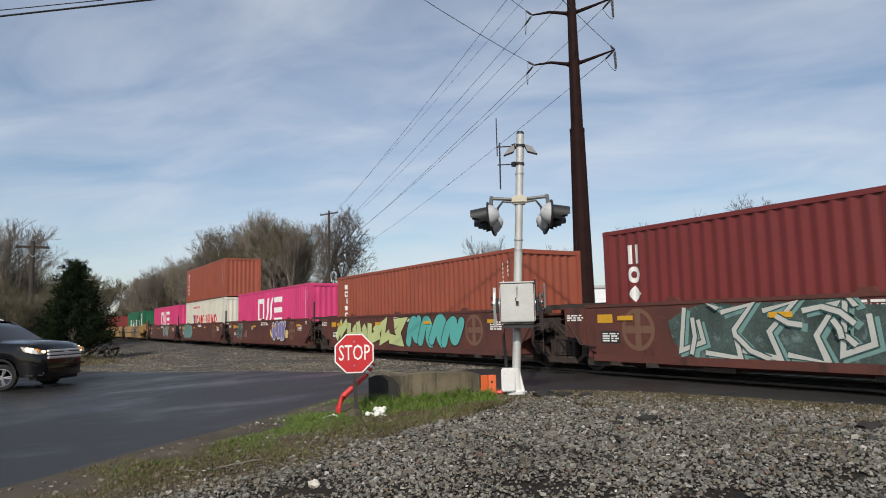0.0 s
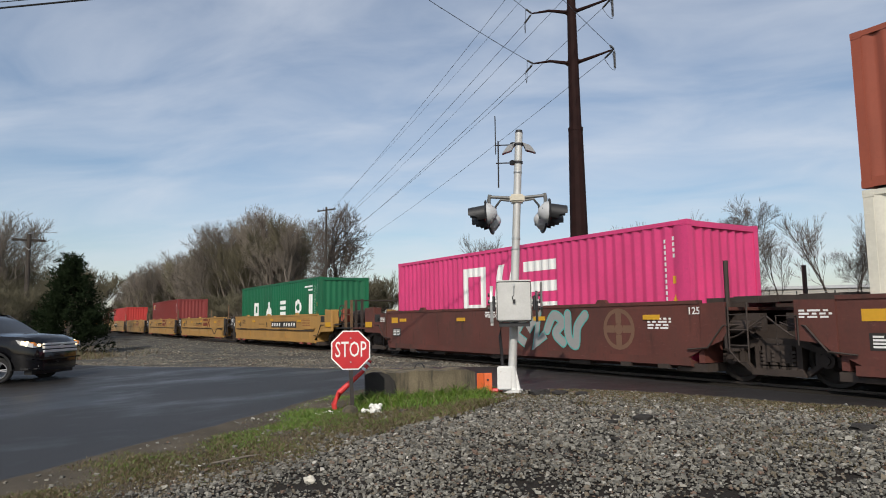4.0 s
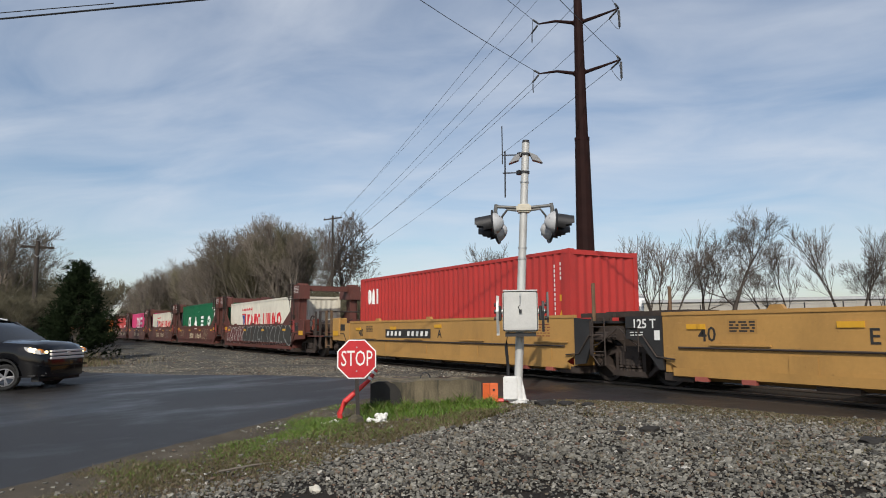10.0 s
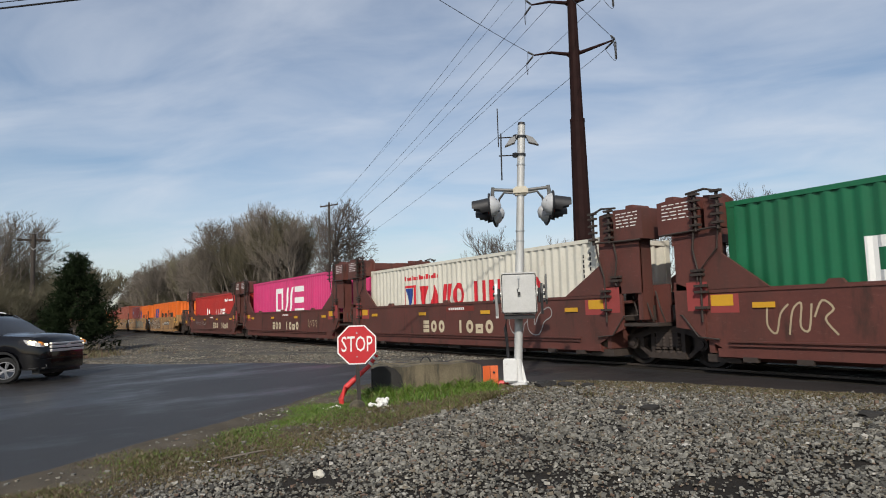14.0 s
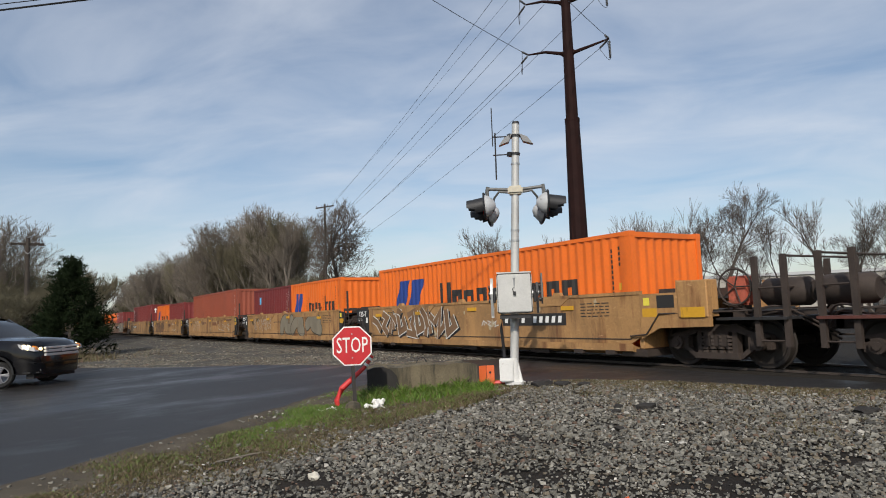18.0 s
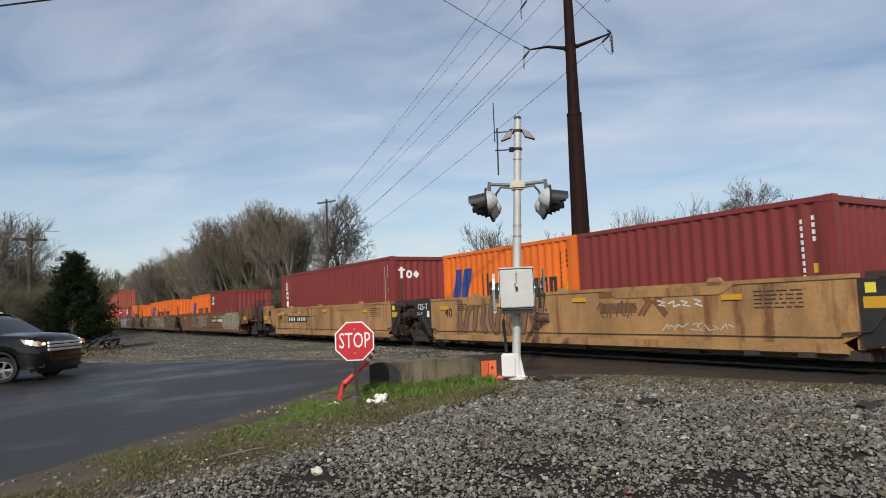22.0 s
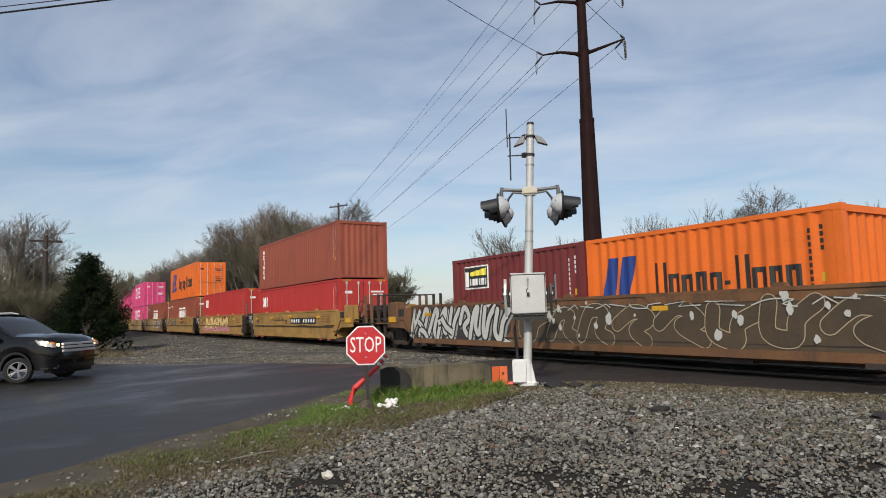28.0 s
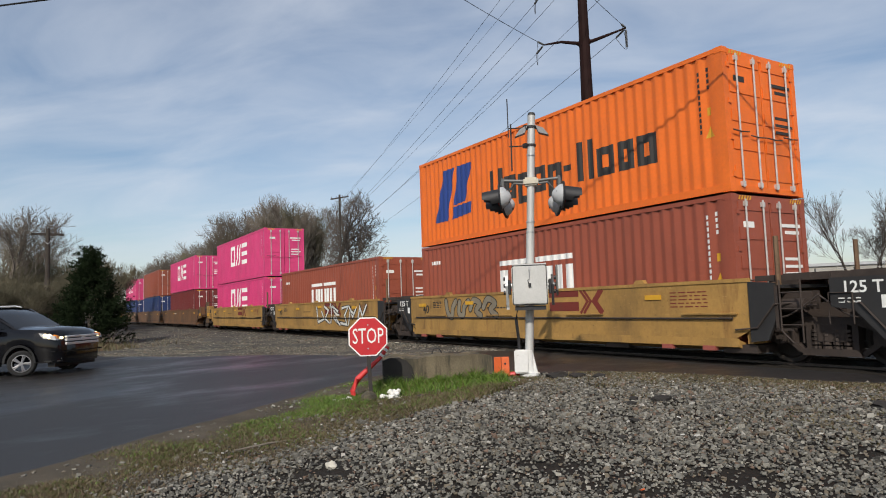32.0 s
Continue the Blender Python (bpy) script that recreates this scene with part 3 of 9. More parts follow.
def container(label, paint_m, length, h, sign="", doors=False, group="containers on the train"):
    """A steel box container, its base's middle at the origin; its right end is the corrugated front or the doors."""
    ob = thing("shipping_container", label, "container", group=group)
    a, hw = length / 2, 1.219
    K = (length, h)
    line = wave(-a + 0.13, a - 0.13, 0.036, -hw + 0.012)
    part_of("side_wall", shared(("side_wall", K), lambda bm: sheet(bm, line, 0.15, h - 0.09), paint_m, True), ob)
    part_of("side_wall", SHARED[(("side_wall", K), paint_m.name)], ob, pose(0, 0, 0, 0, 0, 180))

    def roof(bm):
        prof = wave(-a + 0.1, a - 0.1, -0.02, h - 0.012)
        u = [bm.verts.new((x, -hw + 0.07, z)) for x, z in prof]
        v = [bm.verts.new((x, hw - 0.07, z)) for x, z in prof]
        for i in range(len(prof) - 1):
            bm.faces.new((u[i], u[i + 1], v[i + 1], v[i]))
    part_of("roof", shared(("roof", K), roof, paint_m), ob)
    part_of("floor", shared(("floor", K), lambda bm: box(bm, -a + 0.07, a - 0.07, -hw + 0.07, hw - 0.07, 0.03, 0.14), M_CAST), ob)
    rail = shared(("rail", K), lambda bm: box(bm, -a + 0.16, a - 0.16, -0.03, 0.03, -0.045, 0.045), paint_m)
    low = shared(("bottom_rail", K), lambda bm: box(bm, -a + 0.16, a - 0.16, -0.025, 0.025, -0.075, 0.075), paint_m)
    post = shared(("corner_post", K), lambda bm: box(bm, -0.075, 0.075, -0.075, 0.075, 0.11, h - 0.11), paint_m)
    cast = shared("corner_casting", lambda bm: (box(bm, -0.089, 0.089, -0.081, 0.081, -0.059, 0.059), box(bm, -0.04, 0.04, -0.083, 0.083, -0.025, 0.025)), paint_m)
    for sy in (-1, 1):
        part_of("top_rail", rail, ob, pose(0, sy * (hw - 0.035), h - 0.05))
        part_of("bottom_rail", low, ob, pose(0, sy * (hw - 0.03), 0.085))
        for sx in (-1, 1):
            part_of("corner_post", post, ob, pose(sx * (a - 0.08), sy * (hw - 0.08), 0))
            for z in (0.059, h - 0.059):
                part_of("corner_casting", cast, ob, pose(sx * (a - 0.089), sy * (hw - 0.081), z))
    # ends
    endline = wave(-hw + 0.14, hw - 0.14, 0.036, 0.0)
    front = shared(("end_wall", K), lambda bm: sheet(bm, endline, 0.12, h - 0.1), paint_m, True)
    for sx in ((-1,) if doors else (-1, 1)):
        part_of("end_wall", front, ob, pose(sx * (a - 0.03), 0, 0, 0, 0, 90 if sx > 0 else -90))
        sill = shared("end_sill", lambda bm: (box(bm, -0.05, 0.05, -hw + 0.15, hw - 0.15, 0.02, 0.14),), paint_m)
        part_of("end_sill", sill, ob, pose(sx * (a - 0.055), 0, 0))
        part_of("end_header", sill, ob, pose(sx * (a - 0.055), 0, h - 0.16))
    if doors:
        def leaf(bm):
            box(bm, a - 0.06, a - 0.02, 0.012, hw - 0.15, 0.1, h - 0.14)
            for k in range(5):
                z = 0.28 + k * (h - 0.6) / 4
                box(bm, a - 0.03, a - 0.004, 0.05, hw - 0.2, z, z + 0.24 * (h / 2.9))
        me = shared(("door", K), leaf, paint_m)
        for sy in (1, -1):
            d = part_of("door", me, ob, Matrix.Scale(sy, 4, (0, 1, 0)))
            for y in (0.27, 0.83):
                bar = shared(("locking_rod", K), lambda bm: tube(bm, [(0, 0, 0.1), (0, 0, h - 0.1)], 0.019, 8), M_ROD)
                part_of("locking_rod", bar, d, pose(a + 0.03, y, 0))
                keeper = shared("keeper", lambda bm: box(bm, -0.03, 0.045, -0.045, 0.045, -0.04, 0.06), M_ROD)
                for z in (0.16, h - 0.2):
                    part_of("keeper", keeper, d, pose(a, y, z))
                hand = shared("door_handle", lambda bm: tube(bm, [(0.05, 0, 0), (0.06, 0.25, -0.02), (0.05, 0.5, 0.0)], 0.014, 6), M_CAST)
                part_of("door_handle", hand, d, pose(a, y - 0.25, 1.15 if y < 0.5 else 1.22))
            for k in range(4):
                hinge = shared("hinge", lambda bm: box(bm, -0.02, 0.03, -0.05, 0.05, -0.05, 0.05), paint_m)
                part_of("hinge", hinge, d, pose(a - 0.02, hw - 0.16, 0.35 + k * (h - 0.7) / 3))
        for z in (0.02, h - 0.14):
            sill = shared("end_sill", lambda bm: (box(bm, -0.05, 0.05, -hw + 0.15, hw - 0.15, 0.02, 0.14),), paint_m)
            part_of("door_header" if z > 1 else "end_sill", sill, ob, pose(a - 0.055, 0, z - 0.02))
    # hazard stripes at the upper corners of the end
    def stripes(bm):
        for sy in (-1, 1):
            for k in range(5):
                y = sy * (hw - 0.2 - 0.085 * k)
                bm.faces.new([bm.verts.new((a + 0.006, y + o, z)) for o, z in ((0, h - 0.115), (0.042, h - 0.115), (0.082, h - 0.03), (0.04, h - 0.03))])
    if doors:
        tagged(part_of("hazard_stripes", shared(("hazard_stripes", K), stripes, M_YMARK), ob), kind="stuff")
    # painted marks
    rows = signs(sign, h)
    # small number bars by the right end, warning triangle and plate
    digits = [quad(a - 0.62, a - 0.56, h - 0.45 - 0.12 * k, h - 0.37 - 0.12 * k) for k in range(11)] + [quad(a - 0.42, a - 0.35, h - 0.4 - 0.12 * k, h - 0.32 - 0.12 * k) for k in range(4)]
    rows = rows + [(M_BMARK if paint_m in (M_CREAM, M_ORANGE) else M_WHITE, digits), (M_YMARK, [quad(a - 0.44, a - 0.34, h - 1.3, h - 1.14), [(a - 0.5, h - 1.75), (a - 0.28, h - 1.75), (a - 0.39, h - 1.52)]])]
    for m, shapes in rows:
        if not shapes:
            continue

        def lay(bm):
            for q in shapes:
                painted(bm, q, [(-a, line[0][1])] + line + [(a, line[0][1])])
        sg = part_of("painted_sign" if shapes is not digits else "number_stencil", shared(("painted_sign", sign, K, m.name, len(shapes), round(shapes[0][0][0], 2)), lay, m), ob)
        if len(shapes) > 1:
            tagged(sg, kind="stuff")
    for i, (m, over) in enumerate(BADGE.get(sign, ())):
        def badge(bm):
            for q in over(h):
                painted(bm, q, line, 0.009 + 0.004 * i)
        tagged(part_of("painted_sign", shared(("badge", sign, K, i), badge, m), ob), kind="stuff")
    if sign == "upright_big":      # the same three forms on the end
        def end_marks(bm):
            z = h - 0.82
            for q in [quad(-0.86, -0.76, z, z + 0.42), quad(-0.95, -0.86, z + 0.28, z + 0.35), quad(-0.76, -0.66, z + 0.28, z + 0.35)] + shape("ring", -0.62, z, 0.26, 0.30, 0.08) + shape("diamond", -0.33, z, 0.28, 0.30, 0.09):
                bm.faces.new([bm.verts.new((a - 0.024, y, zz)) for y, zz in q])
        tagged(part_of("painted_sign", shared(("end_sign", K), end_marks, M_WHITE), ob), kind="stuff")
    if doors:      # marks on the door end
        bars_ = [(-0.9, -0.56, h - 0.66, h - 0.54), (0.35, 1.0, h - 0.62, h - 0.55), (0.45, 0.95, h - 0.76, h - 0.69), (0.4, 0.9, h - 1.3, h - 1.24), (0.4, 1.0, h - 1.45, h - 1.39), (0.4, 0.85, h - 1.6, h - 1.54)]

        def lay(bm):
            for y0, y1, z0, z1 in bars_:
                box(bm, a - 0.004, a + 0.001, y0, y1, z0, z1)
        tagged(part_of("number_stencil", shared(("door_bars", K), lay, M_WHITE if paint_m is not M_ORANGE else M_BMARK), ob), kind="stuff")
    return ob


# ---- well cars ----
HALF = 1.48           # half the width of a well
TOP = 1.5             # height of its side's top edge
P_BROWN = paint("car_red_brown", (0.115, 0.038, 0.029), 0.45, 0.6, stain=(0.05, 0.024, 0.017), streak=0.3, var=0.22, scuff=0.25, grime=0.55)
P_YELLOW = paint("car_yellow", (0.42, 0.235, 0.07), 0.25, 0.5, stain=(0.27, 0.135, 0.045), streak=0.2, scuff=0.15, grime=0.3)
P_YELLOW2 = paint("car_dull_yellow", (0.38, 0.218, 0.062), 0.45, 0.6, stain=(0.24, 0.125, 0.04), streak=0.2, var=0.2, scuff=0.3, grime=0.6)
P_RUSTY = paint("car_rusty_yellow", (0.40, 0.222, 0.088), 0.52, 0.65, stain=(0.17, 0.07, 0.03), streak=0.16, var=0.24, scuff=0.45, grime=0.6)
M_POST = mat("rusty_yellow_post", (0.14, 0.085, 0.045), 0.7, var=0.3, scale=4, stain=RUST, amount=0.5)
M_LEVERRED = paint("faded_red_panel", (0.30, 0.055, 0.05), 0.3, 0.6, stain=(0.13, 0.05, 0.04))
P_DIRTY = paint("car_dirty_brown", (0.17, 0.082, 0.036), 0.55, 0.65, stain=(0.085, 0.048, 0.028), streak=0.2, var=0.28, scuff=0.3, grime=0.6)


def truck_parts(parent, x, paint_m):
    """A freight truck: side frames with springs, bolster, two wheel sets."""
    tr = part_of("truck", shared("truck_bolster", lambda bm: box(bm, -0.28, 0.28, -1.1, 1.1, 0.42, 0.72), M_TRUCK), parent, pose(x, 0, 0))

    def frame_side(bm):
        slab(bm, [(-1.12, 0.64), (-1.12, 0.54), (-0.70, 0.60), (-0.42, 0.70), (0.42, 0.70), (0.70, 0.60), (1.12, 0.54), (1.12, 0.64), (0.72, 0.71), (0.45, 0.84), (-0.45, 0.84), (-0.72, 0.71)], -0.07, 0.07)
        slab(bm, [(-0.50, 0.18), (0.50, 0.18), (0.46, 0.30), (-0.46, 0.30)], -0.13, 0.10)
        for k in (-1, 1):
            slab(bm, [(k * 0.44, 0.70), (k * 0.34, 0.70), (k * 0.34, 0.30), (k * 0.44, 0.30)], -0.08, 0.08)
            slab(bm, [(k * 1.06, 0.58), (k * 0.92, 0.60), (k * 0.40, 0.20), (k * 0.52, 0.19)], -0.06, 0.06)
            slab(bm, [(k * 1.12, 0.60), (k * 1.02, 0.60), (k * 1.02, 0.38), (k * 1.12, 0.38)], -0.07, 0.07)
            slab(bm, [(k * 0.76, 0.60), (k * 0.66, 0.60), (k * 0.66, 0.38), (k * 0.76, 0.38)], -0.07, 0.07)
    me = shared("side_frame", frame_side, M_TRUCK)

    def coils(bm):
        for k in range(4):
            xx = -0.27 + 0.18 * k
            for j in range(5):
                tube(bm, [(xx, 0, 0.30 + j * 0.07), (xx, 0, 0.345 + j * 0.07)], 0.08, 8)
    cm = shared("spring_nest", coils, M_TRUCK)

    def wheel(bm):
        prof = [(0.0, 0.10), (0.07, 0.10), (0.075, 0.16), (0.03, 0.20), (0.02, 0.36), (0.07, 0.40), (0.07, 0.47), (-0.045, 0.485), (-0.055, 0.51), (-0.075, 0.51), (-0.075, 0.40), (-0.03, 0.36), (-0.01, 0.20), (-0.06, 0.16), (-0.06, 0.0)]
        n = 24
        rings = [[bm.verts.new((r * math.cos(k * math.tau / n), -o, r * math.sin(k * math.tau / n))) for k in range(n)] for o, r in prof]
        for p, q in zip(rings, rings[1:]):
            for k in range(n):
                bm.faces.new((p[k], p[(k + 1) % n], q[(k + 1) % n], q[k]))
    wm = shared("wheel", wheel, mat("wheel_steel", (0.03, 0.024, 0.02), 0.65, metal=0.2, var=0.3), True)
    cap = shared("bearing_cap", lambda bm: (disc(bm, (0, 0, 0), (0, 1, 0), 0.13, 0.1, 16), disc(bm, (0, -0.06, 0), (0, 1, 0), 0.07, 0.05, 10)), M_TRUCK)
    axle = shared("axle", lambda bm: tube(bm, [(0, -0.75, 0), (0, 0.75, 0)], 0.085, 10), M_TRUCK)
    for sy in (-1, 1):
        part_of("side_frame", me, tr, pose(0, sy * 0.99, 0))
        tagged(part_of("spring_nest", cm, tr, pose(0, sy * 1.04, 0)), kind="stuff")
        for sx in (-0.89, 0.89):
            part_of("wheel", wm, tr, pose(sx, sy * 0.76, 0.485, 0, 0, 0 if sy < 0 else 180))
            part_of("bearing_cap", cap, tr, pose(sx, sy * 1.08, 0.485, 0, 0, 0 if sy < 0 else 180))
    for sx in (-0.89, 0.89):
        part_of("axle", axle, tr, pose(sx, 0, 0.485))
    return tr


def curve_through(pts, per=5, closed=False):
    """Points of a smooth line through pts (x, z)."""
    out, n = [], len(pts)
    for i in range(n if closed else n - 1):
        p = [pts[(i + k) % n] if closed else pts[min(max(i + k, 0), n - 1)] for k in (-1, 0, 1, 2)]
        for j in range(per):
            t = j / per
            out.append(tuple(0.5 * (2 * p[1][c] + (p[2][c] - p[0][c]) * t + (2 * p[0][c] - 5 * p[1][c] + 4 * p[2][c] - p[3][c]) * t * t + (3 * p[1][c] - p[0][c] - 3 * p[2][c] + p[3][c]) * t ** 3) for c in (0, 1)))
    return out + ([out[0]] if closed else [pts[-1]])


# sprayed forms, no letters, each in a box one by one: sharp ones (bolts, hooks, darts) and round ones
SHARP = [[[(0, 0), (0.2, 0.9), (0.5, 0.4), (0.95, 1)]], [[(0, 1), (0.62, 0.78), (0.25, 0.35), (0.9, 0.05)]], [[(0.08, 0), (0.35, 1), (0.55, 0.15)], [(0.5, 0.85), (1, 0.5)]], [[(0, 0.55), (0.5, 1), (0.45, 0.05), (1, 0.4)]],
         [[(0.05, 0.98), (0.3, 0.1), (0.95, 0.3), (0.62, 0.75)]], [[(0, 0.1), (0.95, 0), (0.6, 0.5), (0.95, 1), (0.2, 0.88)]]]
ROUND = [[[(0.05, 0.15), (0.3, 0.95), (0.72, 0.85), (0.6, 0.3), (0.92, 0.02)]], [[(0.08, 0.98), (0.15, 0.25), (0.52, 0.05), (0.6, 0.6), (0.95, 0.95)]], [[(0.03, 0.5), (0.4, 0.98), (0.88, 0.7), (0.5, 0.38), (0.92, 0.05)]],
         [[(0.08, 0.0), (0.2, 0.75), (0.52, 0.98), (0.5, 0.4), (0.85, 0.2), (0.95, 0.95)]]]


def fat(bm, pts, w, y, rounded=False, lo=0.435, hi=1.49):
    """A sprayed band of width w along pts (x, z); it rises a hair from the sheet as it goes, so that it may cross itself."""
    faces = stroke(pts, w)
    if rounded and w > 0.08:        # short straight pieces with round joints
        faces = []
        for i, p in enumerate(pts):
            faces.append(bow(p[0], p[1], w / 2, w / 2, 0, 330, 11))
            if i:
                faces += stroke([pts[i - 1], p], w)
    for i, q in enumerate(faces):
        q = [(x, min(max(z, lo), hi)) for x, z in q]
        q = [p for j, p in enumerate(q) if math.dist(p, q[j - 1]) > 1e-4]
        if len(q) > 2:
            bm.faces.new([bm.verts.new((x, y - 0.00002 * i, z)) for x, z in q])


def piece(parent, seed, x0, x1, z0, z1, n, fill, edge, w=0.2, lw=0.035, shade=None, mass=None, kind="sharp", lean=0.1, y=-HALF, extra=0):
    """A sprayed piece: a cloud of mass behind, a shade, then broad letter forms of fill with an edge round them.
    Without fill it is a tag: the edge's lines alone."""
    rng = random.Random(seed)
    y -= 0.0062
    if mass:
        m = max(6, int((x1 - x0) * 2.5))
        bm = bmesh.new()
        u = [bm.verts.new((x0 - 0.15 + (x1 - x0 + 0.3) * k / m, y, min(1.49, z1 + (rng.uniform(-0.12, 0.10) if 0 < k < m else -0.3 * (z1 - z0))))) for k in range(m + 1)]
        v = [bm.verts.new((x0 - 0.05 + (x1 - x0 + 0.2) * k / m, y, max(0.435, z0 + (rng.uniform(-0.10, 0.06) if 0 < k < m else 0.3 * (z1 - z0))))) for k in range(m + 1)]
        for k in range(m):
            bm.faces.new((u[k], u[k + 1], v[k + 1], v[k]))
        part("graffiti", bm, mass, parent)
        y -= 0.0015
    y0, y = y, y - (0.0025 if shade else 0)
    cell, h = (x1 - x0) / n, z1 - z0
    lines = []
    for i in range(n):
        forms = {"sharp": SHARP, "round": ROUND, "mixed": SHARP + ROUND}[kind]
        tilt, dz, sc = lean + rng.uniform(-0.12, 0.12), rng.uniform(-0.04, 0.04) * h, rng.uniform(0.9, 1.12)
        for poly in rng.choice(forms):
            pts = [(x0 + cell * (i + 0.04 + u * sc * 0.95) + tilt * (v - 0.5) * h + rng.gauss(0, 0.03) * cell, z0 + dz + (v * (h - w) + w / 2) + rng.gauss(0, 0.025) * h) for u, v in poly]
            lines.append(curve_through(pts, 4) if kind == "round" or poly in sum(ROUND, []) else pts)
    for j in range(extra):      # slashes and arrows across
        xa, za, a, ln = rng.uniform(x0, x1), rng.uniform(z0, z1), rng.choice((0.3, 1.1, -0.6, 2.2)) + rng.gauss(0, 0.2), rng.uniform(0.3, 0.8)
        lines.append([(xa, za), (xa + ln * 0.5 * math.cos(a), za + ln * 0.5 * math.sin(a)), (xa + ln * math.cos(a + 0.2), za + ln * math.sin(a + 0.2))])
    layers = [(edge, lw, 0, 0)] if fill is None else ([(shade, w + 2 * lw, 0.07, -0.05)] if shade else []) + [(edge, w + 2 * lw, 0, 0), (fill, w, 0, 0)]
    sheets = [bmesh.new() for _ in layers]
    for pts in lines:        # each form lies over the one before it
        for bm, (_, width, dx, dz) in zip(sheets, layers):
            if dx:
                fat(bm, [(px + dx, pz + dz) for px, pz in pts], width, y0, len(pts) > 6)
            else:
                fat(bm, pts, width, y, len(pts) > 6)
                y -= 0.0009
    for bm, (m, *_) in zip(sheets, layers):
        tagged(part("graffiti", bm, m, parent), kind="stuff")


def curve3(pts, per=5):
    """A smooth line through points of space."""
    a, b = curve_through([(p[0], p[1]) for p in pts], per), curve_through([(p[0], p[2]) for p in pts], per)
    return [(p[0], p[1], q[1]) for p, q in zip(a, b)]


def spots(parent, m, n, seed, x0=-7.5, x1=7.5, y=-HALF):
    """Blots and drips of thrown paint."""
    rng = random.Random(seed)
    for i in range(n):
        cx, cz, r = rng.uniform(x0, x1), rng.uniform(0.55, 1.45), rng.uniform(0.03, 0.1)
        bm = bmesh.new()
        bm.faces.new([bm.verts.new((cx + r * math.cos(k * 0.628) * rng.uniform(0.7, 1.2), y - 0.004, max(0.44, min(1.49, cz + r * math.sin(k * 0.628) * rng.uniform(0.8, 1.8))))) for k in range(10)])
        part("paint_blot", bm, m, parent)


def bars(parent, material, y, rects, name="number_stencil"):
    bm = bmesh.new()
    for x0, x1, z0, z1 in rects:
        box(bm, x0, x1, y - 0.004, y, z0, z1)
    ob = part(name, bm, material, parent)
    if len(rects) > 1 or name.startswith(("stencil_text", "number_stencil")):
        tagged(ob, kind="stuff")


def text_bars(x0, x1, z0, z1, rows, seed=1, tall=0.6):
    """Rows of small bars, as lettering too small to read."""
    rng, out = random.Random(seed), []
    h = (z1 - z0) / rows
    for r in range(rows):
        x = x0
        while x < x1 - 0.03:
            w = min(rng.uniform(0.06, 0.22), x1 - x)
            out.append((x, x + w, z1 - (r + 0.25 + tall) * h, z1 - (r + 0.25) * h))
            x += w + 0.05
    return out


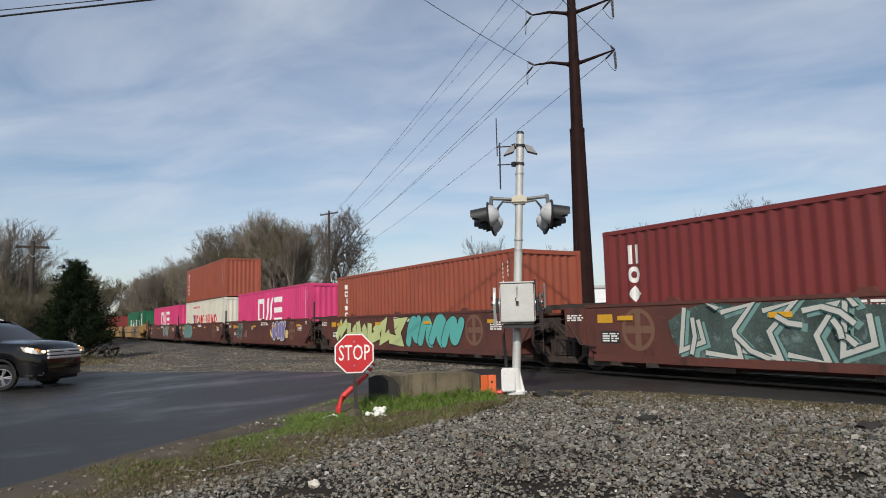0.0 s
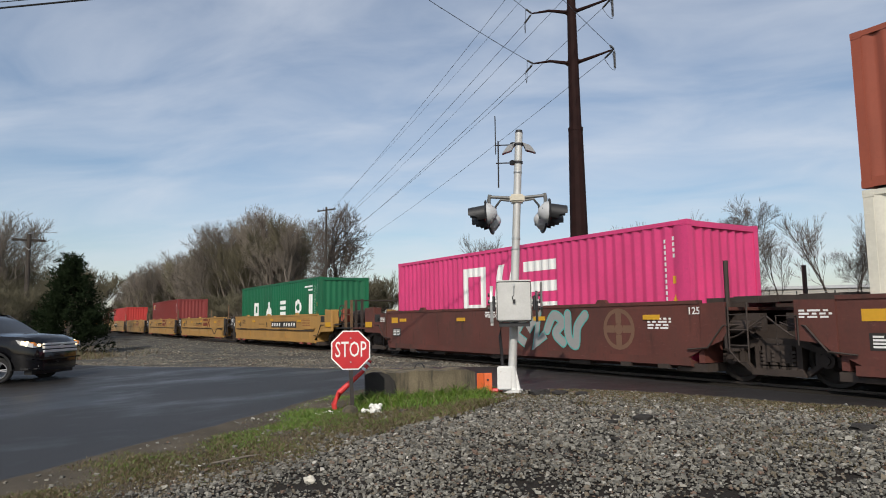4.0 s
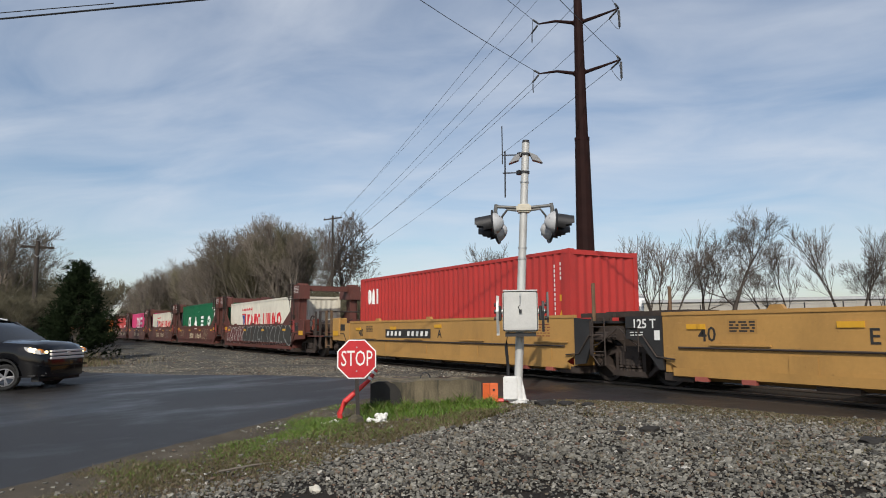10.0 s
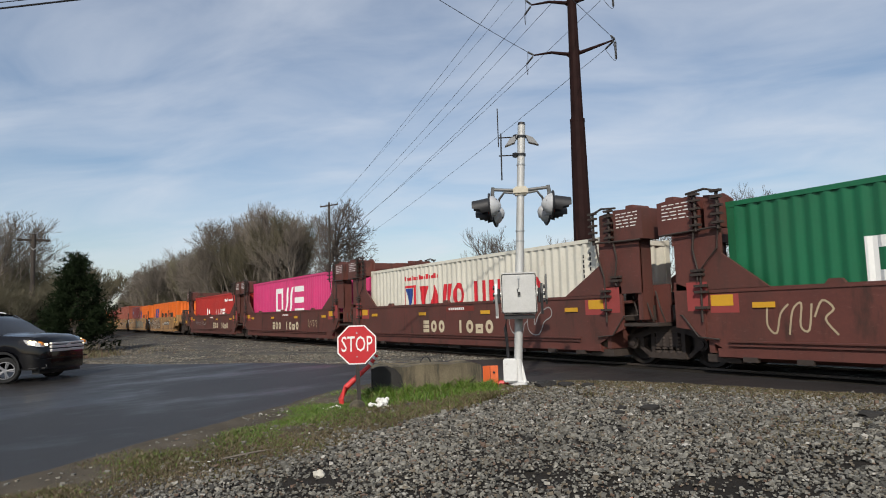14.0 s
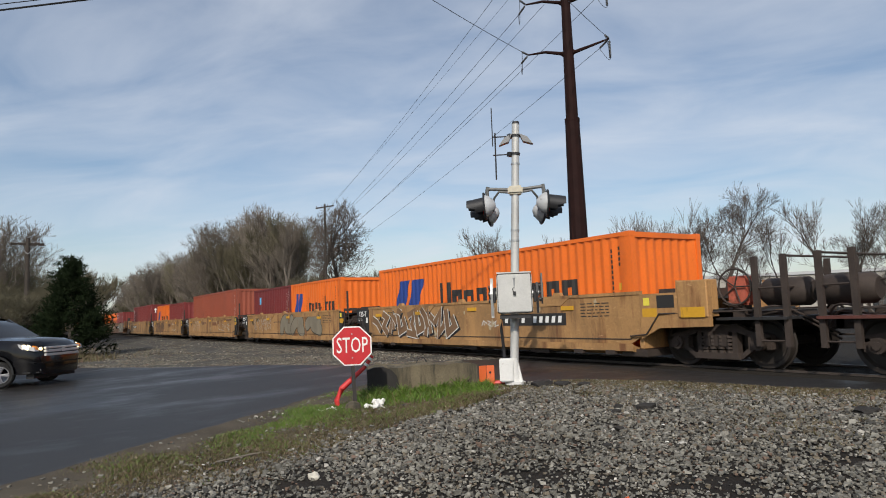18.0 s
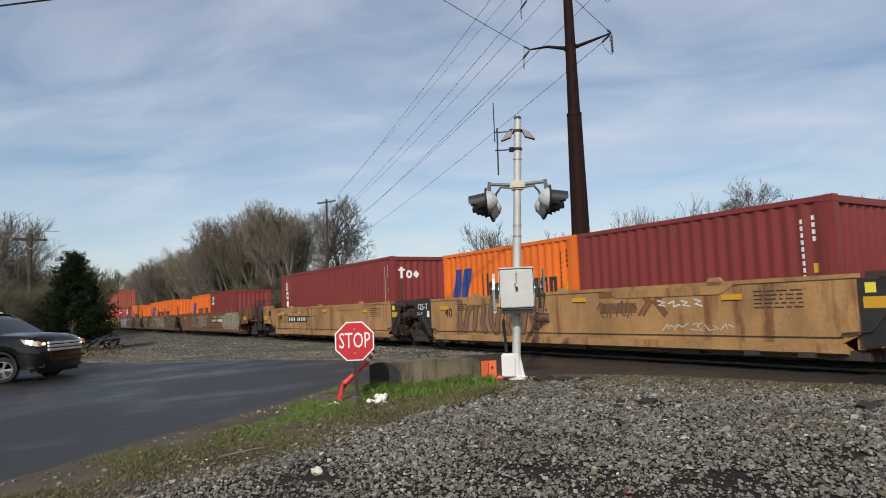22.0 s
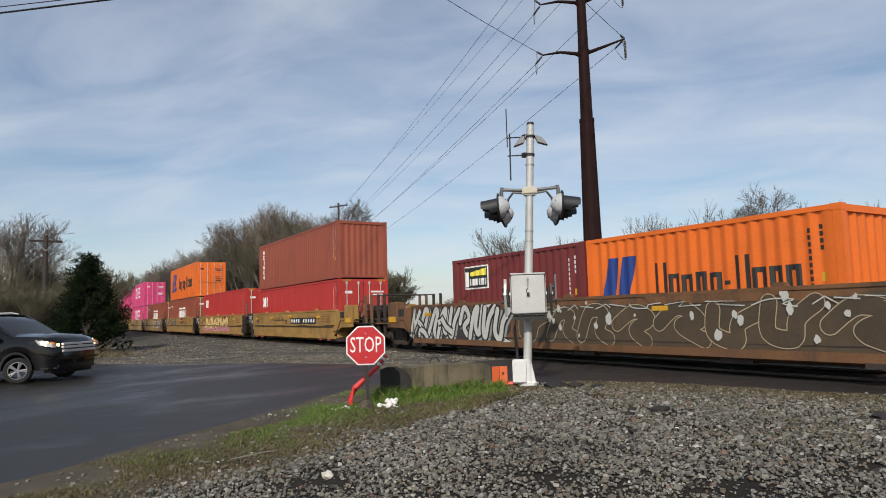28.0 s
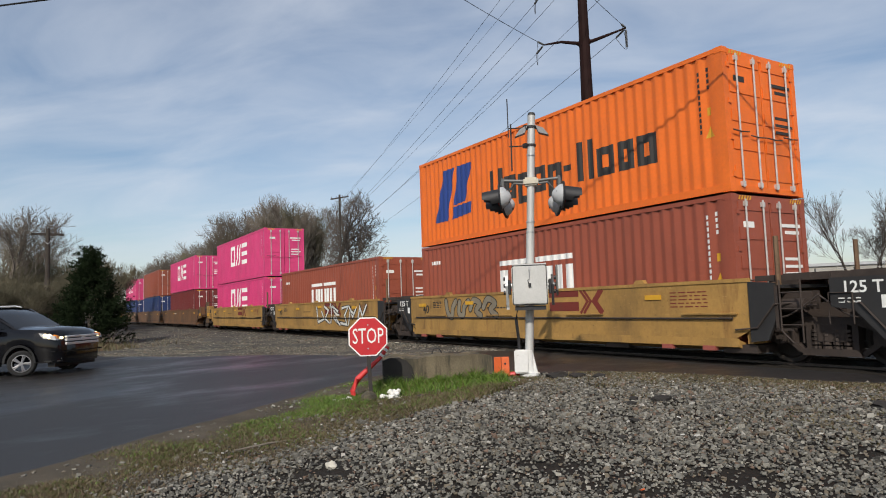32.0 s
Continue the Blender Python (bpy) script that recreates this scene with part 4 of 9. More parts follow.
def well_car(kind, paint_m, label, half, joint, front, rear):
    """One unit of a double-stack car, its middle on the rails at the origin. half: half its well's length;
    joint: half the distance between articulation points; front, rear: whether that end has a coupler."""
    ob = thing("well_car", label, "railcar", group="well cars of the train")
    tall = kind == "tall"
    for sy in (-1, 1):
        y0, y1 = sy * HALF, sy * (HALF - 0.05)
        bm = bmesh.new()
        slab(bm, [(-half, TOP), (-half, 0.62), (-half + 0.4, 0.42), (half - 0.4, 0.42), (half, 0.62), (half, TOP)], min(y0, y1), max(y0, y1))
        part("side_sheet", bm, paint_m, ob)
        bm = bmesh.new()
        box(bm, -half, half, min(y0, y1) - 0.02, max(y0, y1) + 0.02, TOP, TOP + 0.07)
        part("top_chord", bm, paint_m, ob)
        bm = bmesh.new()
        slab_x(bm, [(sy * (HALF + 0.035), 0.46), (sy * (HALF + 0.035), 0.30), (sy * (HALF - 0.28), 0.21), (sy * (HALF - 0.28), 0.33), (sy * (HALF - 0.02), 0.42)], -half + 0.25, half - 0.25)
        part("bottom_chord", bm, paint_m, ob)
        if kind == "yellow":
            bm = bmesh.new()
            dip = [(3.25, 0.84), (3.55, 0.80), (4.0, 0.50), (4.25, 0.50), (4.7, 0.80), (5.0, 0.84)] if "empty" in label else [(half - 1.6, 0.83)]
            tube(bm, [(xx, sy * (HALF + 0.03), z) for xx, z in [(-half + 0.4, 0.86)] + dip + [(half - 0.35, 0.83)]], 0.022, 6)
            part("brake_pipe", bm, M_TRUCK, ob)
            for xx, wd in ((-3.6, 0.5), (-0.9, 0.9), (2.0, 0.9), (5.1, 1.1)) if paint_m is P_YELLOW else ():
                bm = bmesh.new()
                box(bm, xx - wd / 2, xx + wd / 2, min(sy * HALF, sy * (HALF + 0.018)), max(sy * HALF, sy * (HALF + 0.018)), 0.44, 0.76)
                part("kick_plate", bm, paint_m, ob)
            for k in range(4):
                bm = bmesh.new()
                xx = -half + 1.1 + k * (2 * half - 2.6) / 3
                box(bm, xx, xx + 1.25, min(sy * HALF, sy * (HALF + 0.05)), max(sy * HALF, sy * (HALF + 0.05)), 0.905, 0.935)
                part("step_ledge", bm, paint_m, ob)
        if kind in ("rusty", "long"):      # doubling plates under the top edge, a seam along the foot, upright welds
            for xx, wd in ((-half * 0.5, 2.9), (half * 0.42, 3.2)):
                bm = bmesh.new()
                slab(bm, [(xx - wd / 2, TOP), (xx - wd / 2 + 0.28, 1.33), (xx + wd / 2 - 0.28, 1.33), (xx + wd / 2, TOP)][::-1], min(sy * HALF, sy * (HALF + 0.016)), max(sy * HALF, sy * (HALF + 0.016)))
                part("doubling_plate", bm, paint_m, ob)
            bm = bmesh.new()
            box(bm, -half + 0.3, half - 0.3, min(sy * HALF, sy * (HALF + 0.014)), max(sy * HALF, sy * (HALF + 0.014)), 0.545, 0.565)
            part("foot_seam", bm, M_TRUCK, ob)
        if kind == "tall":
            for z in (0.50, 0.57):
                bm = bmesh.new()
                box(bm, -half + 0.5, half - 0.9, min(sy * HALF, sy * (HALF + 0.05)), max(sy * HALF, sy * (HALF + 0.05)), z, z + 0.03)
                part("foot_rail", bm, paint_m, ob)
        # stiffening ribs and jacking pads under the edge
        for xx in (-half + 0.9, -half + 1.9, half - 1.9, half - 0.9):
            bm = bmesh.new()
            box(bm, xx - 0.14, xx + 0.14, min(sy * (HALF - 0.06), sy * (HALF + 0.05)), max(sy * (HALF - 0.06), sy * (HALF + 0.05)), 0.22, 0.31)
            part("jacking_pad", bm, mat("pad_red", (0.30, 0.08, 0.06), 0.6) if kind == "yellow" else M_TRUCK, ob)
    # well floor: cross members
    beam = shared("floor_beam", lambda bm: box(bm, -0.35, 0.35, -HALF + 0.06, HALF - 0.06, 0.19, FLOOR), M_TRUCK)
    for k in range(5):
        part_of("floor_beam", beam, ob, pose(-half + 0.3 + k * (2 * half - 0.6) / 4, 0, 0))
    # ends: bulkhead, deck over the truck, dark end panels
    for sx, coupled in ((1, front), (-1, rear)):
        out = joint + (1.35 if coupled else -0.16)
        X = lambda v: sx * v
        bm = bmesh.new()
        box(bm, min(X(half - 0.12), X(half)), max(X(half - 0.12), X(half)), -HALF + 0.05, HALF - 0.05, 0.36, 1.42)
        part("bulkhead", bm, paint_m, ob)
        dark = M_BLACK if kind in ("yellow", "rusty") else paint_m
        if coupled:
            pts = [(X(half), TOP), (X(half), 0.56), (X(half + 0.47), 0.79), (X(half + 1.7), 0.82), (X(half + 1.7), TOP + 0.2), (X(half + 0.95), TOP + 0.24), (X(half + 0.93), TOP)]
            panel_m = paint_m
        elif sx < 0:
            pts = [(X(half), TOP), (X(half), 0.58), (X(half + 0.25), 0.79), (X(half + 0.68), 0.84), (X(half + 0.68), TOP + (0.24 if tall else 0.02))]
            panel_m = dark
            if kind in ("yellow", "rusty"):
                pts = [(X(half), TOP), (X(half), 0.40), (X(half + 0.1), 0.40), (X(half + 0.62), 0.98), (X(half + 0.98), 1.02), (X(half + 0.98), TOP)]
        else:
            pts = [(X(half), TOP), (X(half), 0.40), (X(half + 0.34), 0.44), (X(half + 0.50), 0.8), (X(half + 0.50), TOP - 0.04)]
            panel_m = dark
            if kind not in ("yellow", "rusty"):
                pts = [(X(half), TOP), (X(half), 0.62), (X(half + 0.45), 0.80), (X(half + (1.4 if tall else 0.55)), 0.95), (X(half + (1.4 if tall else 0.55)), TOP + (0.24 if tall else 0.02))]
                if tall:       # its outer half stands back
                    pts = [(X(half), TOP), (X(half), 0.62), (X(half + 0.45), 0.80), (X(half + 0.45), TOP + 0.24), (X(half), TOP + 0.24)]
                    for sy in (-1, 1):
                        bm = bmesh.new()
                        slab(bm, [(X(half + 0.45), 0.80), (X(half + 1.4), 0.95), (X(half + 1.4), TOP + 0.24), (X(half + 0.45), TOP + 0.24)], sy * (HALF - 0.42) - 0.03, sy * (HALF - 0.42) + 0.03)
                        part("inner_panel", bm, panel_m, ob)
                        bm = bmesh.new()
                        box(bm, X(half + 0.45), X(half + 1.4), min(sy * (HALF - 0.42), sy * HALF), max(sy * (HALF - 0.42), sy * HALF), 0.86, 0.93)
                        part("step", bm, M_TRUCK, ob)
                        for xx in (0.7, 1.05, 1.35):
                            bm = bmesh.new()
                            tube(bm, curve3([(X(half + xx - 0.25), sy * (HALF - 0.3), 1.6), (X(half + xx), sy * (HALF - 0.12), 1.25), (X(half + xx + 0.05), sy * (HALF - 0.2), 0.95)]), 0.018, 6)
                            part("hose", bm, M_TRUCK, ob)
        if sx < 0:
            pts = pts[::-1]
        for sy in (-1, 1):
            bm = bmesh.new()
            slab(bm, pts, sy * HALF - 0.03, sy * HALF + 0.03)
            part("end_panel", bm, panel_m, ob)
            bm = bmesh.new()
            zz = 1.0
            tube(bm, [(X(half - 0.3), sy * (HALF + 0.04), 0.62), (X(half + 0.15), sy * (HALF + 0.05), 0.66), (X(half + 0.5), sy * (HALF + 0.05), 1.08), (X(out - 0.3), sy * (HALF - 0.1), 1.1)], 0.018, 6)
            part("air_hose", bm, M_TRUCK, ob)
        if not coupled:       # articulation casting with its pin, between the panels
            bm = bmesh.new()
            tube(bm, [(X(out), 0, 0.72), (X(out), 0, 1.15)], 0.3, 14)
            part("articulation", bm, M_TRUCK, ob)
            for yy in (-1.05, 1.05):
                bm = bmesh.new()
                box(bm, min(X(half), X(out - 0.1)), max(X(half), X(out - 0.1)), yy - 0.12, yy + 0.12, 0.98, 1.3)
                part("side_bearing", bm, M_TRUCK, ob)
        if not coupled and not tall:       # hoses and a walkway over the joint
            for y, z0, z1, far in ((-1.46, 1.36, 0.92, 1.25), (-1.30, 1.25, 1.05, 1.1), (1.44, 1.3, 0.95, 1.2)):
                hose = shared(("hose", sx, y, half), lambda bm: tube(bm, curve3([(X(half + 0.1), y, z0), (X(half + 0.28), y, z1), (X(half + 0.7), y, z1 - 0.04), (X(half + far), y * 0.96, z0 - 0.12)]), 0.017, 6), M_TRUCK, True)
                part_of("hose", hose, ob)
            walk_ = shared(("walkway", sx, half), lambda bm: box(bm, min(X(half + 0.1), X(half + 1.12)), max(X(half + 0.1), X(half + 1.12)), -0.55, 0.55, 1.60, 1.64), M_TRUCK)
            part_of("walkway", walk_, ob)
            for y in (-1.25, -0.62, 0.62, 1.25):
                beam_ = shared(("end_beam", sx, half, y), lambda bm: box(bm, min(X(half + 0.02), X(half + 1.05)), max(X(half + 0.02), X(half + 1.05)), y - 0.05, y + 0.05, 1.50, 1.60), M_TRUCK)
                part_of("end_beam", beam_, ob)
            if sx > 0:
                cyl = shared(("brake_cylinder", half), lambda bm: (tube(bm, [(half + 0.55, -1.3, 1.05), (half + 0.95, -1.3, 1.05)], 0.12, 12), tube(bm, [(half + 0.95, -1.3, 1.05), (half + 1.15, -1.3, 1.05)], 0.03, 6)), M_TRUCK, True)
                part_of("brake_cylinder", cyl, ob)
                step = shared(("step_bracket", half), lambda bm: (box(bm, half + 0.5, half + 0.56, -HALF - 0.02, -HALF + 0.05, 0.62, 1.42), box(bm, half + 0.5, half + 0.8, -HALF - 0.02, -HALF + 0.12, 0.62, 0.66)), M_TRUCK)
                part_of("step_bracket", step, ob)
        bm = bmesh.new()
        box(bm, min(X(half), X(out)), max(X(half), X(out)), -0.42, 0.42, 0.78, 1.08)
        part("draft_sill", bm, M_TRUCK, ob)
        bm = bmesh.new()
        box(bm, min(X(half), X(half + 0.62)), max(X(half), X(half + 0.62)), -HALF + 0.05, HALF - 0.05, 1.36, 1.42)
        part("end_deck", bm, dark, ob)
        rib = shared("deck_rib", lambda bm: box(bm, -0.28, 0.28, -0.04, 0.04, 1.42, 1.60), M_TRUCK)
        for yy in (-0.9, 0.0, 0.9):
            part_of("deck_rib", rib, ob, pose(X(half + 0.33), yy, 0))
        # ladder and grab irons at the near and far corners
        for sy in () if tall or coupled else (-1, 1):
            bm = bmesh.new()
            xa, xb = X(half + 0.62), X(half + 1.0 if out > half + 1.05 else half + 0.98)
            y = sy * (HALF + 0.05)
            if (sx > 0) == (sy < 0):
                tube(bm, [(xa, y, 1.5), (xa, y, 0.62), ((xa + xb) / 2, y, 0.42), (xb, y, 0.42), (xb, y, 1.5)], 0.016, 6)
                for z in (0.72, 1.0, 1.28):
                    tube(bm, [(xa, y, z), (xb, y, z)], 0.014, 6)
                part("ladder", bm, M_TRUCK, ob)
            else:
                tube(bm, [(xa, y, 0.75), (xa, y - sy * 0.0, 1.25), (xb, y, 1.25), (xb, y, 0.75)], 0.014, 6)
                part("grab_iron", bm, M_TRUCK, ob)
        # stack posts at a corner
        if not tall:
            for sy in (-1, 1):
                bm = bmesh.new()
                if coupled or sx < 0:
                    bm.free()
                    continue
                dx = 0.5 if sx > 0 else 0.9
                tube(bm, [(X(half + dx), sy * 1.34, 1.40), (X(half + dx), sy * 1.34, 2.3)], 0.045, 6)
                tube(bm, [(X(half + dx), sy * 1.34, 1.45), (X(half + dx - 0.3), sy * 1.2, 1.45)], 0.03, 6)
                part("guide_post", bm, M_POST if kind == "yellow" else M_TRUCK, ob)
        else:
            p1, h0, h1 = (7.5, 6.25, 7.68) if sx > 0 else (7.12, 5.98, 7.44)     # post's outer edge, the head's inner and outer edge
            for sy in (-1, 1):
                y = sy * HALF
                bm = bmesh.new()
                pts = [(X(5.15), TOP + 0.07), (X(p1), TOP + 0.07), (X(p1), 2.74), (X(h0 + 0.08), 2.74), (X(h0 + 0.08), 2.24)]
                slab(bm, pts, y - 0.03, y + 0.03)
                part("gusset", bm, paint_m, ob)
                bm = bmesh.new()
                box(bm, min(X(p1 - 0.12), X(p1)), max(X(p1 - 0.12), X(p1)), y - sy * 0.34 if sy > 0 else y, y if sy > 0 else y + 0.34, 1.0, 2.74)
                part("end_post", bm, paint_m, ob)
                # head: a deep box with a notched top
                bm = bmesh.new()
                hx = h0 + 0.62
                pts = [(X(hx), 2.74), (X(h1), 2.72), (X(h1), 3.38), (X(h1 - 0.22), 3.40), (X(h1 - 0.24), 3.47), (X(h1 - 0.42), 3.47), (X(h1 - 0.44), 3.40), (X(hx), 3.42)]
                slab(bm, pts, min(y - sy * 0.42, y + sy * 0.10), max(y - sy * 0.42, y + sy * 0.10))
                part("guide_head", bm, paint_m, ob)
                bm = bmesh.new()
                slab(bm, [(X(h0 + 0.03), 2.76), (X(hx), 2.76), (X(hx), 3.40), (X(h0 + 0.22), 3.44), (X(h0 + 0.03), 3.30)], min(y - sy * 0.40, y - sy * 0.34), max(y - sy * 0.40, y - sy * 0.34))
                part("back_plate", bm, paint_m, ob)
                bm = bmesh.new()
                slab(bm, [(X(h0 + 0.12), 2.76), (X(h0 + 0.40), 2.76), (X(h0 + 0.40), 3.40), (X(h0 + 0.12), 3.36)], min(y - sy * 0.34, y + sy * 0.02), max(y - sy * 0.34, y + sy * 0.02))
                part("guide_block", bm, paint_m, ob)
                rail = shared(("head_rail", sx, sy), lambda bm: tube(bm, [(X(h0), y + sy * 0.13, 2.74), (X(h1 - 0.05), y + sy * 0.13, 2.70)], 0.022, 6), M_TRUCK)
                part_of("head_rail", rail, ob)
                for xr in (h0 + 0.03, h0 + 0.52):
                    bar = shared(("ladder_bar", sx), lambda bm: tube(bm, [(0, 0, 2.70), (0, 0, 3.42)], 0.032, 6), M_TRUCK)
                    ld = part_of("ladder_bar", bar, ob, pose(X(xr), y + sy * 0.13, 0))
                    for z in (2.82, 2.98, 3.14, 3.30, 3.42):
                        rung = shared(("rung", sx), lambda bm: box(bm, -0.02, 0.2, -0.06, 0.03, -0.022, 0.022), M_TRUCK)
                        part_of("rung", rung, ld, pose(-0.09, 0, z))
                bm = bmesh.new()
                tube(bm, [(X(h0 + 0.03), y + sy * 0.12, 3.42), (X(h0 + 0.3), y + sy * 0.12, 3.50), (X(hx + 0.1), y + sy * 0.12, 3.46)], 0.025, 6)
                part("grab_iron", bm, M_TRUCK, ob)
                # rods from the head down to the levers, on red plates
                for k, (xa, xb) in enumerate(((h0 + 0.06, 6.5), (h0 + 0.6, h0 + 0.58))):
                    bm = bmesh.new()
                    tube(bm, [(X(xa), y + sy * 0.11, 2.72), (X(xa + 0.06), y + sy * 0.09, 2.35), (X(xb), y + sy * 0.08, 1.95), (X(xb + 0.02), y + sy * 0.08, 0.95 if k == 0 else 1.75)], 0.02, 6)
                    part("tie_rod", bm, M_TRUCK, ob)
                    for z in ((1.2, 1.5, 1.62) if k == 0 else (1.84, 1.92)):
                        bm = bmesh.new()
                        box(bm, min(X(xb - 0.12), X(xb + 0.15)), max(X(xb - 0.12), X(xb + 0.15)), min(y, y + sy * 0.12), max(y, y + sy * 0.12), z, z + 0.05)
                        part("lever", bm, M_TRUCK, ob)
                bars(ob, M_LEVERRED, y - 0.03 if sy < 0 else y + 0.034, [(min(X(6.41), X(6.88)), max(X(6.41), X(6.88)), 1.16, 1.72)], "red_panel")
                bars(ob, M_LEVERRED, y if sy < 0 else y + 0.004, [(min(X(5.78), X(6.38)), max(X(5.78), X(6.38)), 1.12, 1.47)], "red_panel")
                if sy < 0:
                    bars(ob, M_YMARK, y - 0.005, [(min(X(5.89), X(6.36)), max(X(5.89), X(6.36)), 1.25, 1.46)], "reflector")
                    bars(ob, M_WHITE, y - 0.10, text_bars(min(X(h0 + 0.70), X(h1 - 0.12)), max(X(h0 + 0.70), X(h1 - 0.12)), 2.98, 3.34, 5, 9, 0.3), "stencil_text")
            bm = bmesh.new()
            box(bm, min(X(7.1), X(7.4)), max(X(7.1), X(7.4)), -HALF + 0.42, HALF - 0.42, 3.12, 3.36)
            part("cross_beam", bm, paint_m, ob)
        if coupled:
            bm = bmesh.new()
            box(bm, min(X(out), X(out + 0.85)), max(X(out), X(out + 0.85)), -0.1, 0.1, 0.78, 0.98)
            box(bm, min(X(out + 0.62), X(out + 0.98)), max(X(out + 0.62), X(out + 0.98)), -0.18, 0.18, 0.72, 1.04)
            soften(bm, 0.02)
            part("coupler", bm, M_TRUCK, ob)
            bm = bmesh.new()
            box(bm, min(X(half), X(half + 1.7)), max(X(half), X(half + 1.7)), -HALF + 0.1, HALF - 0.1, 1.08, 1.14)
            part("end_deck", bm, dark, ob)
            pm = M_POST if kind == "yellow" else M_TRUCK
            post = shared(("railing_post", kind), lambda bm: box(bm, -0.05, 0.05, -0.04, 0.04, 0.45, 2.08), pm)
            for xx in (half + 2.5, half + 3.05):
                part_of("railing_post", post, ob, pose(X(xx), -1.25, 0))
                part_of("railing_post", post, ob, pose(X(xx), 1.25, 0))
            for yy in (-1.25, 1.25):
                for z in (0.55, 0.95, 1.5):
                    bm = bmesh.new()
                    tube(bm, [(X(half + 2.5), yy, z), (X(half + 3.05), yy, z)], 0.022, 6)
                    part("rung", bm, pm, ob)
            for z in (0.95, 1.5, 2.05):
                bm = bmesh.new()
                tube(bm, [(X(half + 3.05), -1.25, z), (X(half + 3.05), 1.25, z)], 0.022, 6)
                part("end_rail", bm, M_TRUCK, ob)
            bm = bmesh.new()
            box(bm, min(X(half + 1.7), X(half + 3.1)), max(X(half + 1.7), X(half + 3.1)), -HALF + 0.12, HALF - 0.12, 0.93, 0.98)
            part("end_platform", bm, dark, ob)
            bm = bmesh.new()
            box(bm, min(X(half + 0.98), X(half + 1.66)), max(X(half + 0.98), X(half + 1.66)), -HALF - 0.06, -HALF + 0.3, 1.0, 1.72)
            soften(bm, 0.015)
            part("equipment_box", bm, paint_m, ob)
            bars(ob, M_YMARK, -HALF - 0.06, [(min(X(half + 1.05), X(half + 1.6)), max(X(half + 1.05), X(half + 1.6)), 1.0, 1.2)], "reflector")
            bars(ob, M_BMARK, -HALF - 0.03, [(min(X(half + 0.45), X(half + 0.88)), max(X(half + 0.45), X(half + 0.88)), 1.2, 1.46)], "label_plate")
            if sx > 0:
                bw = half + 2.05
                bm = bmesh.new()
                ring = [(X(bw) + 0.34 * math.cos(k * math.tau / 24), 1.55 + 0.34 * math.sin(k * math.tau / 24)) for k in range(25)]
                tube(bm, [(x, -1.22, z) for x, z in ring], 0.02, 6, False)
                bwh = part("brake_wheel", bm, M_TRUCK, ob)
                for k in range(5):
                    bm = bmesh.new()
                    tube(bm, [(X(bw), -1.22, 1.55), (X(bw) + 0.34 * math.cos(k * 1.257), -1.22, 1.55 + 0.34 * math.sin(k * 1.257))], 0.014, 5)
                    part("spoke", bm, M_TRUCK, bwh)
                bm = bmesh.new()
                box(bm, X(bw) - 0.2, X(bw) + 0.24, -1.18, -0.9, 1.2, 1.75)
                soften(bm, 0.04, 2)
                part("brake_gear", bm, mat("orange_red_casting", (0.42, 0.10, 0.06), 0.6, var=0.25, stain=RUST, amount=0.35), ob, "orange-red hand brake gear box")
                bm = bmesh.new()
                box(bm, X(bw) - 0.12, X(bw) + 0.12, -1.15, -0.9, 0.95, 1.2)
                part("bracket", bm, M_TRUCK, ob)
            bm = bmesh.new()
            tube(bm, [(X(half + 2.35), -0.75, 1.42), (X(half + 2.45), -0.75, 1.42), (X(half + 3.2), -0.75, 1.42), (X(half + 3.3), -0.75, 1.42)], [0.18, 0.26, 0.26, 0.18], 16)
            part("air_reservoir", bm, M_TRUCK, ob, "", True)
            for dy, zz in ((-1.0, 1.15), (-0.6, 1.7), (-1.1, 1.25)):
                bm = bmesh.new()
                tube(bm, curve3([(X(half + 1.7), dy, zz), (X(half + 2.3), dy - 0.1, zz - 0.15), (X(half + 2.9), dy, zz - 0.1), (X(half + 3.5), dy * 0.4, zz - 0.6)]), 0.02, 6)
                part("air_hose", bm, M_TRUCK, ob)
    # lugs on the top chord
    for sy in (-1, 1):
        for xx in (-half * 0.62, -half * 0.05, half * 0.6):
            bm = bmesh.new()
            slab(bm, [(xx - 0.16, TOP + 0.07), (xx + 0.16, TOP + 0.07), (xx + 0.1, TOP + 0.15), (xx - 0.1, TOP + 0.15)], sy * (HALF - 0.04) - 0.05, sy * (HALF - 0.04) + 0.05)
            part("lug", bm, paint_m, ob)
    # yellow reflectors on the side
    for xx, z in ((-5.9, 1.22), (-3.0, 1.24), (0.05, 1.29), (4.05, 1.22)) if kind in ("yellow", "rusty") else [(-half + 1.0 + k * (2 * half - 2.4) / 3, 1.2) for k in range(4)]:
        bm = bmesh.new()
        box(bm, xx, xx + 0.42, -HALF - 0.026, -HALF, z, z + 0.1)
        part("reflector", bm, M_YMARK, ob)
    truck_parts(ob, -joint if not rear else -(joint + 0.15), paint_m)
    if front:
        truck_parts(ob, joint + 0.15, paint_m)
    return ob

# ---- the cars and their loads, from the head of the train to its end ----
MOVING = []
C = {"pink": (M_PINK, "magenta"), "green": (M_GREEN, "green"), "red": (M_RED, "bright red"), "dred": (M_DRED, "dark red"), "maroon": (M_MAROON, "maroon"),
     "brown": (M_BROWN, "red-brown"), "orange": (M_ORANGE, "orange"), "cream": (M_CREAM, "off-white"), "blue": (M_BLUE, "dark blue")}
